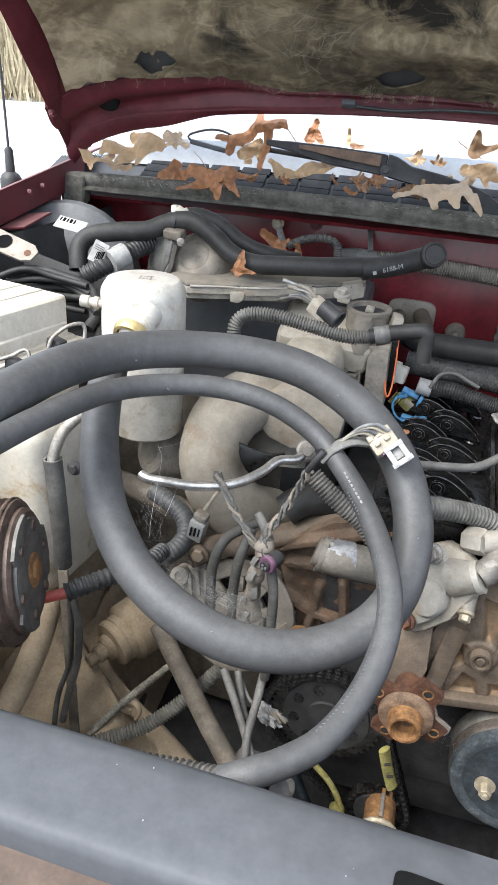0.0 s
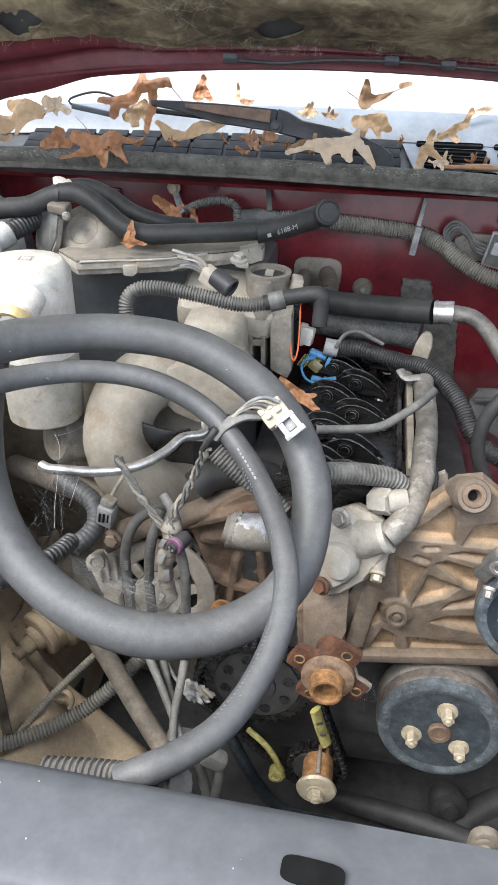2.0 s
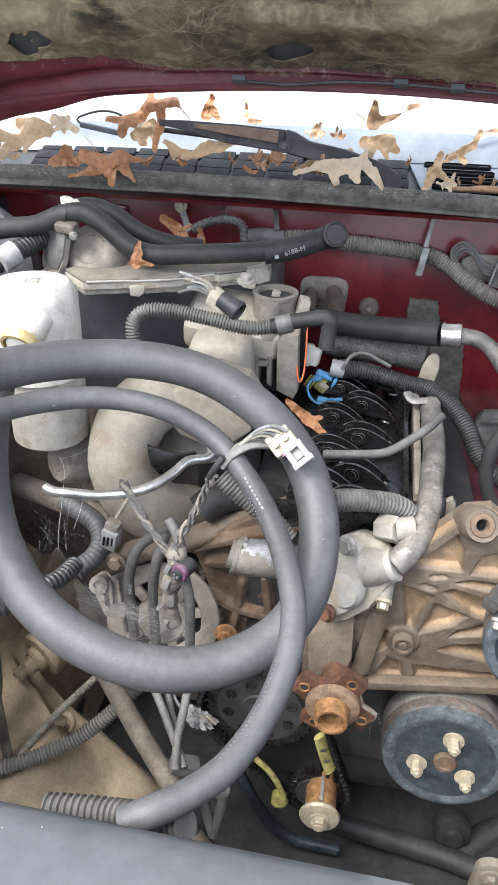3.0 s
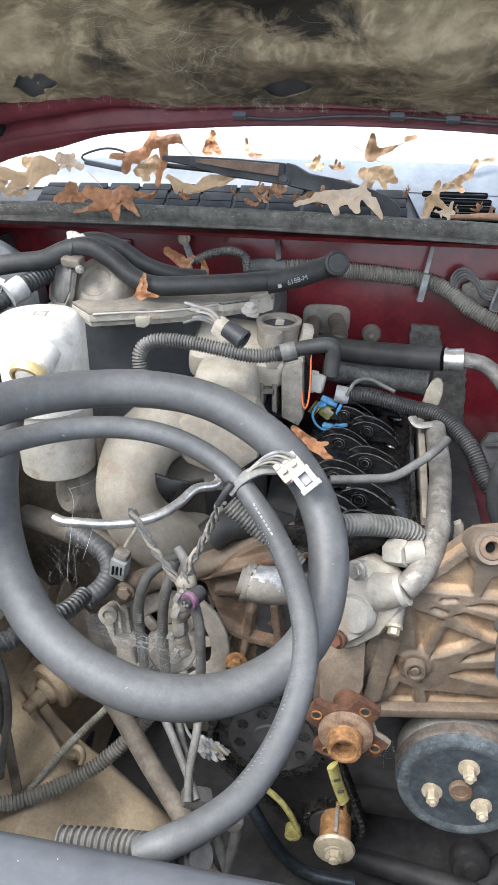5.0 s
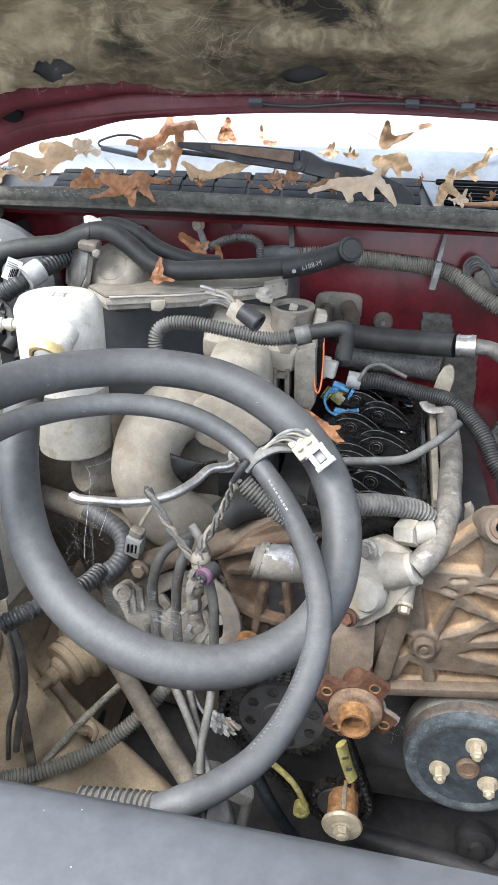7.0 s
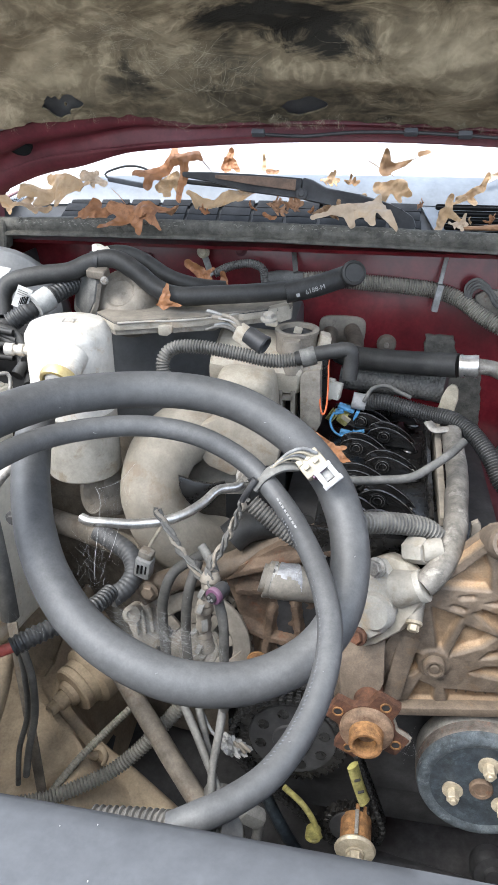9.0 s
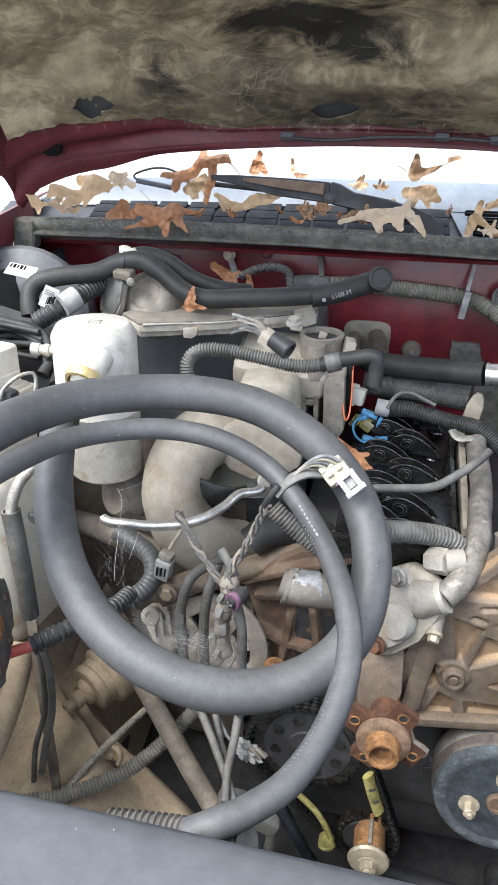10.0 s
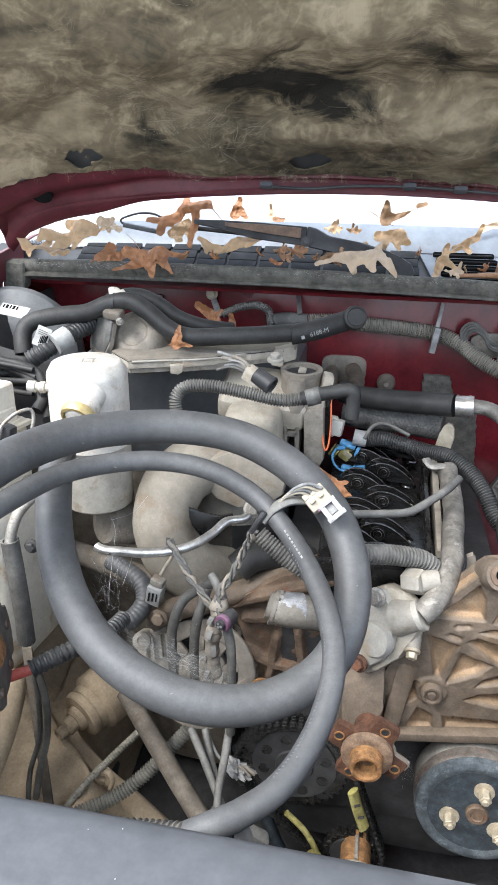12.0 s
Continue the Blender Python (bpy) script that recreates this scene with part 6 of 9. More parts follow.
def rocker_arm():
    """A rocker arm of two leaf-shaped side plates along x, its pivot at the origin, seen from -y."""
    outline = [(-0.024, -0.004), (-0.02, 0.005), (-0.009, 0.0125), (0.004, 0.0145), (0.018, 0.012), (0.034, 0.005), (0.047, -0.004), (0.0505, -0.009), (0.046, -0.0115), (0.032, -0.0105), (0.012, -0.0125), (-0.006, -0.0125), (-0.019, -0.0095)]
    turn = Matrix.Rotation(radians(90), 4, "X")
    bm = slab(outline, 0.0045, Matrix.Translation((0, -0.006, 0)) @ turn, 0.002)
    slab([(x * 0.97, z * 0.96) for x, z in outline], 0.004, Matrix.Translation((0, 0.014, 0.001)) @ turn, 0.002, (), bm)
    box((0.05, 0.018, 0.006), Matrix.Translation((0.012, 0.002, -0.004)), 0.0015, bm)
    box((0.012, 0.018, 0.012), Matrix.Translation((-0.012, 0.002, 0.001)), 0.002, bm)
    disc = lathe([(0.0105, -0.001), (0.0105, 0.0015), (0.0095, 0.003), (0.0085, 0.003), (0.008, 0.0018), (0.0062, 0.0018), (0.0055, 0.0032), (0.0045, 0.0032), (0.004, 0.0016), (0, 0.0016)], basis((0.001, -0.0105, 0.0005), (0, -1, 0.12)), 24)
    spring = bmesh.new()
    coil = [Vector((0.043 + 0.011 * math.cos(k * 0.6), 0.002 + 0.011 * math.sin(k * 0.6), -0.045 + 0.0007 * k)) for k in range(45)]
    sweep(spring, coil, 0.0019, 6)
    lathe([(0.0, 0.004), (0.0045, 0.004), (0.005, 0.0), (0.0125, -0.001), (0.014, -0.003), (0.0125, -0.006), (0, -0.006)], Matrix.Translation((0.043, 0.002, -0.012)), 18, spring)
    # Thin bright tubes paint highlights along the plate edges and pivot rings.
    edge = bmesh.new()
    for y in (-0.0108, 0.0102):
        sweep(edge, spline([(x, y, z + 0.0004) for x, z in outline[1:8]], 0.003), 0.0006, 6)
    for r in (0.0088, 0.0052):
        sweep(edge, [Vector((0.001 + r * math.cos(k * 0.21), -0.0138, 0.0009 + r * math.sin(k * 0.21))) for k in range(31)], 0.0004, 5)
    tip = lathe([(0, -0.004), (0.0032, -0.004), (0.0032, 0.0015), (0.002, 0.003), (0, 0.003)], Matrix.Translation((0.043, 0.002, -0.007)), 12)
    return mesh_of("rocker_arm", bm, "oily_arm"), mesh_of("pivot", disc, "oily_arm"), mesh_of("valve_spring", spring, "oily_arm"), mesh_of("glint_or_wear_edge", edge, "edge_glint"), mesh_of("valve_tip", tip, "steel")


arm_mesh, nut_mesh, spring_mesh, edge_mesh, tip_mesh = rocker_arm()
PIVOTS = [(0.039, 1.034, 0.866), (0.035, 0.947, 0.864), (0.033, 0.854, 0.862), (0.029, 0.765, 0.86), (0.028, 0.696, 0.86), (0.011, 1.07, 0.868), (0.001, 0.992, 0.866), (-0.003, 0.901, 0.864), (-0.005, 0.808, 0.862), (-0.007, 0.728, 0.86)]
for i, p in enumerate(PIVOTS):
    for nm, data in (("rocker_arm", arm_mesh), ("pivot", nut_mesh), ("valve_spring", spring_mesh), ("glint_or_wear_edge", edge_mesh), ("valve_tip", tip_mesh)):
        ob = new(nm, data)
        ob.parent = engine
        ob.matrix_basis = Matrix.Translation(p) @ Matrix.Rotation(radians(-4 + 3 * (i % 3)), 4, "Z") @ Matrix.Rotation(radians(5 + 5 * (i % 2)), 4, "Y")
part("spark_rail", tube([(-0.006, 0.726, 0.9), (0.032, 0.733, 0.901), (0.064, 0.739, 0.904), (0.089, 0.754, 0.914), (0.112, 0.774, 0.924), (0.127, 0.797, 0.929)], 0.0052, 0.005, 10), "rubber_dusty", engine, "dusty grey thin hose over the rockers")

# timing drive
CAM = Vector((-0.054, 0.668, 0.549))
CRANK = Vector((0.032, 0.655, 0.412))
AX = Vector((0, -1, 0.03))


def gear(c, r, teeth, depth, width, name, holes=0):
    bm = bmesh.new()
    m = basis(c, AX)
    n = teeth * 4
    ring = lambda h, k: [bm.verts.new(m @ Vector(((r - (depth if (i // 2) % 2 else 0) - k) * math.cos(2 * math.pi * i / n), (r - (depth if (i // 2) % 2 else 0) - k) * math.sin(2 * math.pi * i / n), h))) for i in range(n)]
    a, b, c2 = ring(0, 0), ring(width - 0.001, 0), ring(width, 0.001)
    for p, q in ((a, b), (b, c2)):
        for i in range(n):
            bm.faces.new((p[i], p[(i + 1) % n], q[(i + 1) % n], q[i]))
    bm.faces.new(a)
    bm.faces.new(c2)
    g = part(name, bm, "oily_edge", engine, "dark toothed timing gear")
    bm = lathe([(r * 0.78, width - 0.001), (r * 0.76, width + 0.0025), (r * 0.72, width + 0.003), (r * 0.35, width + 0.003), (r * 0.33, width + 0.006), (0, width + 0.006)], m, 40)
    part("web", bm, "dark", g)
    for k in range(holes):
        a = 2 * math.pi * k / holes + 0.3
        hb = lathe([(r * 0.105, width + 0.0025), (r * 0.105, width + 0.0036), (r * 0.09, width + 0.0036), (r * 0.09, width + 0.0031), (0, width + 0.0031)], m @ Matrix.Translation((r * 0.58 * math.cos(a), r * 0.58 * math.sin(a), 0)), 14)
        part("lightening_hole", hb, "oily", g)


gear(CAM, 0.075, 42, 0.004, 0.014, "cam_gear", 8)
gear(CRANK, 0.038, 21, 0.004, 0.014, "crank_gear")


def timing_chain():
    m = Matrix.Translation((0, 0, 0))
    r1, r2 = 0.079, 0.0425
    c1, c2 = Vector((CAM.x, CAM.z)), Vector((CRANK.x, CRANK.z))
    d = (c2 - c1)
    base = math.atan2(d.y, d.x)
    off = math.acos((r1 - r2) / d.length)
    pts = []
    a0, a1 = base + off, base - off + 2 * math.pi
    for k in range(60):
        a = a0 + (a1 - a0) * k / 59
        pts.append(c1 + Vector((math.cos(a), math.sin(a))) * r1)
    b0, b1 = base - off, base + off
    q0 = c2 + Vector((math.cos(b0), math.sin(b0))) * r2
    for k in range(1, 12):
        pts.append(pts[59].lerp(q0, k / 12))
    for k in range(20):
        a = b0 + (b1 - b0) * k / 19
        pts.append(c2 + Vector((math.cos(a), math.sin(a))) * r2)
    for k in range(1, 12):
        pts.append(pts[90].lerp(pts[0], k / 12))
    loop = pts + [pts[0]]
    run = [0]
    for p, q in zip(loop, loop[1:]):
        run.append(run[-1] + (q - p).length)
    n = 70
    chain = thing("timing_chain", "oily black timing chain round both gears", "chain")
    link = bmesh.new()
    for w in (-0.0085, -0.003, 0.003, 0.0085):
        box((0.0095, 0.0022, 0.0085), Matrix.Translation((0, w, 0)), 0.002, link, 1)
    lathe([(0, -0.0105), (0.0022, -0.0105), (0.0022, 0.0105), (0, 0.0105)], basis((0, 0, 0), (0, 1, 0)), 8, link)
    data = mesh_of("link", link, "chain")
    j = 0
    for i in range(n):
        s = run[-1] * i / n
        while run[j + 1] < s:
            j += 1
        p = loop[j].lerp(loop[j + 1], (s - run[j]) / (run[j + 1] - run[j]))
        v = loop[j + 1] - loop[j]
        ob = new("link", data)
        ob.parent = chain
        ob.matrix_basis = Matrix.Translation((p.x, CRANK.y - 0.007, p.y)) @ Matrix.Rotation(-math.atan2(v.y, v.x), 4, "Y")


timing_chain()
t = thing("chain_guide", "yellow nylon timing chain guide", "guide", "chain guides")
part("rail", tube([Vector((0.026, 0.632, 0.542)), Vector((0.035, 0.632, 0.51)), Vector((0.046, 0.632, 0.478))], 0.0085, 0.004, 10, 0, 0, 0.5), "yellow", t)
part("notch", bar((0.03, 0.624, 0.524), (0.037, 0.624, 0.528), 0.0016, 0.003, (0, -1, 0), 0), "dark", t)
part("notch", bar((0.036, 0.624, 0.504), (0.043, 0.624, 0.508), 0.0016, 0.003, (0, -1, 0), 0), "dark", t)
t = thing("chain_guide", "yellow nylon timing chain guide with a bolt", "guide", "chain guides")
part("rail", tube([Vector((-0.06, 0.632, 0.482)), Vector((-0.036, 0.63, 0.459)), Vector((-0.02, 0.629, 0.432)), Vector((-0.009, 0.628, 0.4))], 0.0042, 0.004, 8), "yellow", t)
part("boss", lathe([(0.0105, -0.006), (0.0105, 0.008), (0.007, 0.0085), (0.006, 0.006), (0, 0.006)], basis((-0.018, 0.63, 0.404), FRONT), 16), "yellow", t)

t = thing("crank_snout", "rusty crankshaft snout with a washer and bolt", "crankshaft")
c = Vector((0.038, 0.602, 0.428))
part("shaft", lathe([(0.0, -0.05), (0.0205, -0.05), (0.0205, 0.0), (0, 0.0)], basis(c, AX), 28), "rust", t)
part("key", box((0.005, 0.035, 0.005), pose(c.x, c.y + 0.022, c.z + 0.0205), 0.001), "steel", t)
part("washer", lathe([(0.0, 0.0), (0.0255, 0.0), (0.027, 0.003), (0.025, 0.0065), (0.014, 0.008), (0, 0.008)], basis(c, AX), 32), "zinc", t)
part("bolt", hex_bolt(c + AX * 0.008, AX, 0.0105, 0.009, 1.2, 0.004), "zinc", t)

# water pump hub
t = thing("fan_hub", "orange-rusted water pump hub with a four-bolt flange", "hub")
hc = Vector((0.035, 0.567, 0.678))
hax = Vector((-0.02, -1, 0.03))
m = basis(hc, hax)
outline = []
for k in range(96):
    a = 2 * math.pi * k / 96
    d = abs((a - 1.07 + math.pi / 4) % (math.pi / 2) - math.pi / 4)
    r = min(0.031 + 0.024 * math.exp(-(d / 0.4) ** 4), 0.0468 / math.cos(d))
    outline.append((r * math.cos(a), r * math.sin(a)))
holes = [(0.0375 * math.cos(a), 0.0375 * math.sin(a), 0.0048) for a in (1.07, 1.07 + math.pi / 2, 1.07 + math.pi, 1.07 + 1.5 * math.pi)]
part("flange", slab(outline, 0.0095, m @ Matrix.Translation((0, 0, -0.0115)), 0.0015), "rust_dark", t)
for x, y, r in holes:
    part("bolt_hole", lathe([(r * 1.3, -0.003), (r * 1.3, -0.0005), (r, -0.0005), (r, -0.0025), (0, -0.0025)], m @ Matrix.Translation((x, y, 0)), 16), "rust", t)
    # Dark disc paints the shade inside each bolt hole.
    part("hole_shade", lathe([(0, -0.0024), (r * 0.9, -0.0024), (r * 0.9, -0.0017), (0, -0.0017)], m @ Matrix.Translation((x, y, 0)), 14), "dark", t)
part("shoulder", lathe([(0, -0.003), (0.0295, -0.003), (0.0295, 0.004), (0.027, 0.006), (0.022, 0.007), (0, 0.007)], m, 32), "rust_pale", t, "worn pale-rust shoulder")
part("glint_or_wear_edge", sweep(bmesh.new(), [m @ Vector((0.992 * x, 0.992 * y, -0.006)) for x, y in outline[-6:] + outline[:12]], lambda i, run: 0.0034 - 0.0001 * i, 8), "cast", t, "bare worn flange edge")
part("nose", lathe([(0.0, -0.004), (0.0195, -0.004), (0.0195, 0.006), (0.0185, 0.008), (0.0185, 0.022), (0.0172, 0.0245), (0.0142, 0.0245), (0.0125, 0.022), (0.0132, 0.019), (0.0122, 0.016), (0.0128, 0.013), (0.0112, 0.008), (0.0105, -0.002), (0, -0.003)], m, 32), "rust", t)
part("shaft", lathe([(0, -0.07), (0.017, -0.07), (0.017, -0.008), (0, -0.008)], m, 24), "rust_dark", t)

# accessory bracket
BY = 0.648
t = thing("accessory_bracket", "rust-stained cast accessory bracket with ribs", "bracket")
outline = [(-0.008, 0.648, 0.701), (0.015, 0.648, 0.725), (0.045, 0.648, 0.723), (0.07, 0.648, 0.799), (0.087, 0.648, 0.822), (0.117, 0.648, 0.86), (0.147, 0.648, 0.895), (0.172, 0.648, 0.901), (0.201, 0.648, 0.879), (0.238, 0.648, 0.843), (0.26, 0.648, 0.767), (0.258, 0.648, 0.66), (0.181, 0.648, 0.653), (0.087, 0.648, 0.639), (0.065, 0.648, 0.652), (0.021, 0.648, 0.594), (-0.002, 0.648, 0.63)]
m = Matrix.Translation((0, BY + 0.02, 0)) @ Matrix.Rotation(radians(90), 4, "X")
part("plate", slab([(p[0], p[2]) for p in outline], 0.016, m, 0.003), "cast_rusty", t)
flat = [(p[0], p[2]) for p in outline]
POCKETS = [
    [(0.1, 0.827), (0.124, 0.852), (0.142, 0.875), (0.151, 0.855), (0.153, 0.829), (0.128, 0.827)], [(0.125, 0.816), (0.137, 0.818)], [(0.118, 0.803), (0.129, 0.8)],
    [(0.139, 0.797), (0.149, 0.803), (0.19, 0.793), (0.2, 0.764), (0.172, 0.771)], [(0.094, 0.8), (0.13, 0.79), (0.114, 0.74), (0.107, 0.742)],
    [(0.121, 0.733), (0.134, 0.78), (0.17, 0.768), (0.155, 0.751)], [(0.156, 0.734), (0.164, 0.746), (0.2, 0.766), (0.21, 0.75)],
    [(0.145, 0.713), (0.163, 0.724), (0.215, 0.735), (0.22, 0.705), (0.175, 0.708)], [(0.08, 0.651), (0.093, 0.692), (0.111, 0.683), (0.114, 0.66)],
    [(0.08, 0.731), (0.101, 0.733), (0.097, 0.722), (0.088, 0.704), (0.077, 0.694)],
]
POCKETS += [[(0.162, 0.826), (0.17, 0.852), (0.195, 0.86), (0.226, 0.842), (0.228, 0.828)], [(0.15, 0.812), (0.165, 0.818), (0.23, 0.818), (0.232, 0.808), (0.205, 0.804)], [(0.123, 0.684), (0.245, 0.69), (0.25, 0.675), (0.128, 0.662)]]
EAR = Vector((0.106, 0.64, 0.722))
part("pocketed_front", pocketed_casting(flat, POCKETS, [((EAR.x, EAR.z), 0.017)], BY - 0.0115, 0.0115), "cast_pocketed", t, "", 1.2)
part("pump_body", prism([(-0.004, 0.634, 0.742), (0.05, 0.634, 0.748), (0.052, 0.614, 0.7), (0.042, 0.606, 0.668), (0.004, 0.606, 0.664)], Vector((0.0, 0.045, 0.004)), 0.006), "cast_rusty", t, "dusty pump body casting")
part("pump_arm", prism([(0.064, 0.6355, 0.757), (0.09, 0.6355, 0.755), (0.08, 0.632, 0.705), (0.074, 0.624, 0.668), (0.05, 0.622, 0.664), (0.056, 0.63, 0.7)], Vector((0.0, 0.016, 0.002)), 0.006), "cast_rusty", t, "arm of the pump casting")
for k in range(4):
    part("casting_mark", box((0.0022, 0.0016, 0.008), pose(0.138 + 0.011 * k, 0.6475, 0.676 + 0.0012 * k, 0, 6, 0), 0.0006), "cast_rusty", t)
part("bottom_lip", bar((0.063, 0.632, 0.65), (0.273, 0.632, 0.684), 0.012, 0.016, (0, -1, 0), 0.003), "cast_rusty", t)
for px, r in (((0.106, 0.628, 0.723), 0.0125),):
    part("boss", lathe([(0, -0.02), (r, -0.02), (r, 0.003), (r * 0.9, 0.005), (r * 0.72, 0.005), (r * 0.7, 0.001), (0, 0.001)], basis(px, FRONT), 24), "cast_rusty", t)
    part("bolt", lathe([(0, -0.004), (0.0078, -0.004), (0.0078, -0.001), (0.0055, -0.0005), (0.0052, 0.0032), (0.0042, 0.0042), (0, 0.0045)], basis(px, FRONT), 16), "cast_rusty", t)
q = Vector((0.158, 0.622, 0.9))
part("boss", lathe([(0, -0.05), (0.018, -0.05), (0.018, 0.0), (0.0165, 0.002), (0.0125, 0.0025), (0.0125, 0.001), (0.006, 0.0005), (0.005, -0.006), (0, -0.006)], basis(q, (0.1, -0.85, 0.5)), 28), "cast_rusty", t)
part("boss_rim", lathe([(0.0185, -0.012), (0.0185, -0.001), (0.0165, 0.0035), (0.0128, 0.003)], basis(q, (0.1, -0.85, 0.5)), 28), "cast_rusty", t, "worn rim")
part("bushing", lathe([(0.0058, -0.012), (0.006, 0.0025), (0.007, 0.0042), (0.0115, 0.004), (0.0128, 0.002)], basis(q, (0.1, -0.85, 0.5)), 24), "cast_brown", t, "rusty bolt bushing")
# Near-black disc closes the bushing as its inner shade.
part("bore_shade", lathe([(0, -0.0055), (0.0059, -0.0055), (0.0059, -0.0045), (0, -0.0045)], basis(q, (0.1, -0.85, 0.5)), 20), "ink_and_shade", t, "near-black disc painting the shade in the bolt hole")
part("bolt_shank", lathe([(0, -0.03), (0.0085, -0.03), (0.0085, -0.001), (0, -0.001)], basis((0.076, 0.616, 0.791), (-0.1, -0.75, -0.55)), 16), "cast", t)
part("bolt", hex_bolt((0.076, 0.616, 0.791), (-0.1, -0.75, -0.55), 0.0062, 0.007, 1.45), "zinc", t)

# thermostat housing and pipes
t = thing("thermostat_housing", "dull aluminium coolant outlet bolted to the bracket", "housing")
hc = Vector((0.05, 0.646, 0.798))
hax = Vector((-0.5, -0.75, 0.25))
m = basis(hc, hax, -14)
back = Vector(hax).normalized() * -1
part("flange", prism([(0.026, 0.659, 0.841), (0.04, 0.654, 0.851), (0.06, 0.64, 0.851), (0.074, 0.629, 0.843), (0.079, 0.616, 0.817), (0.072, 0.616, 0.801), (0.061, 0.615, 0.778), (0.039, 0.621, 0.752), (0.024, 0.627, 0.739), (0.017, 0.635, 0.748), (0.01, 0.654, 0.792)], back * 0.022, 0.005), "cream_cast", t, "tan-stained lower flange")
part("cover", prism([(0.024, 0.648, 0.846), (0.036, 0.642, 0.851), (0.046, 0.63, 0.838), (0.052, 0.621, 0.821), (0.052, 0.614, 0.8), (0.042, 0.612, 0.775), (0.022, 0.618, 0.753), (0.014, 0.626, 0.76), (0.009, 0.643, 0.801)], back * 0.02, 0.005), "alu", t)
part("dome", lathe([(0.0, -0.012), (0.022, -0.012), (0.021, -0.002), (0.019, 0.001), (0.012, 0.0025), (0, 0.003)], basis((0.031, 0.619, 0.797), hax), 32), "alu", t)
part("neck", sweep(bmesh.new(), spline([(0.058, 0.634, 0.822), (0.068, 0.628, 0.829), (0.08, 0.6225, 0.836)], 0.003), lambda i, run: 0.0215 - 0.2 * run, 28), "can_base", t)
part("neck_lip", tube([(0.077, 0.623, 0.8345), (0.0825, 0.6225, 0.838)], 0.0178, 0.002, 24), "alu", t, "bright worn lip")
part("bolt", hex_bolt((0.031, 0.634, 0.846), hax, 0.0085, 0.006, 1.35), "steel", t)
part("bolt", hex_bolt((0.018, 0.616, 0.764), hax, 0.008, 0.006, 1.3), "rust_dark", t)
part("nut", lathe([(0, -0.012), (0.0135, -0.012), (0.015, -0.01), (0.015, 0.01), (0.0135, 0.012), (0, 0.012)], basis((0.073, 0.651, 0.862), (0.75, -0.5, 0.3), 15), 6), "can_base", t, "bright hexagon sensor nut")
part("nut_collar", tube([(0.078, 0.648, 0.864), (0.098, 0.652, 0.866)], 0.0125, 0.003, 20), "can_base", t)
t = thing("outlet_pipe", "silver pipe stub with a worn blue-grey band", "pipe")
part("pipe", tube([(-0.084, 0.614, 0.829), (-0.065, 0.614, 0.828), (-0.041, 0.623, 0.822), (-0.01, 0.641, 0.808)], 0.0195, 0.005, 32, 0.012), "pipe_tan", t)
part("band", tube([(-0.074, 0.615, 0.829), (-0.066, 0.615, 0.828), (-0.052, 0.619, 0.826)], 0.0203, 0.004, 32), "band_metal", t, "worn blue-grey band")
part("band_edge", tube([(-0.0815, 0.6142, 0.829), (-0.0735, 0.615, 0.829)], 0.0201, 0.003, 32), "speckle", t, "black-flecked pale ring")
part("lip", tube([(-0.086, 0.614, 0.83), (-0.082, 0.614, 0.829)], 0.0208, 0.003, 32, 0.01), "pipe_tan", t)

solo("coolant_pipe", tube([(0.0805, 0.622, 0.837), (0.0925, 0.631, 0.847), (0.107, 0.652, 0.86), (0.116, 0.692, 0.867), (0.121, 0.744, 0.872), (0.127, 0.805, 0.876), (0.128, 0.871, 0.879), (0.126, 0.912, 0.889)], 0.0138, 0.006, 20, 0, 0.06), "pipe_grey", "bare dull metal coolant pipe along the head", "pipe")
solo("bypass_loom", ribbed([(0.01, 0.635, 0.899), (0.03, 0.647, 0.895), (0.061, 0.663, 0.886), (0.083, 0.672, 0.877), (0.1, 0.677, 0.86)], 0.0122, 0.0046, 0.2, 16), "loom_metal", "silver-grey corrugated tube over the head", "wire loom")
solo("pipe_bracket", tube([(0.094, 0.915, 0.901), (0.103, 0.902, 0.896), (0.12, 0.905, 0.897), (0.133, 0.903, 0.891), (0.131, 0.885, 0.881)], 0.007, 0.004, 8, 0, 0, 0.5), "steel", "bent steel clip on the coolant pipe", "clip")

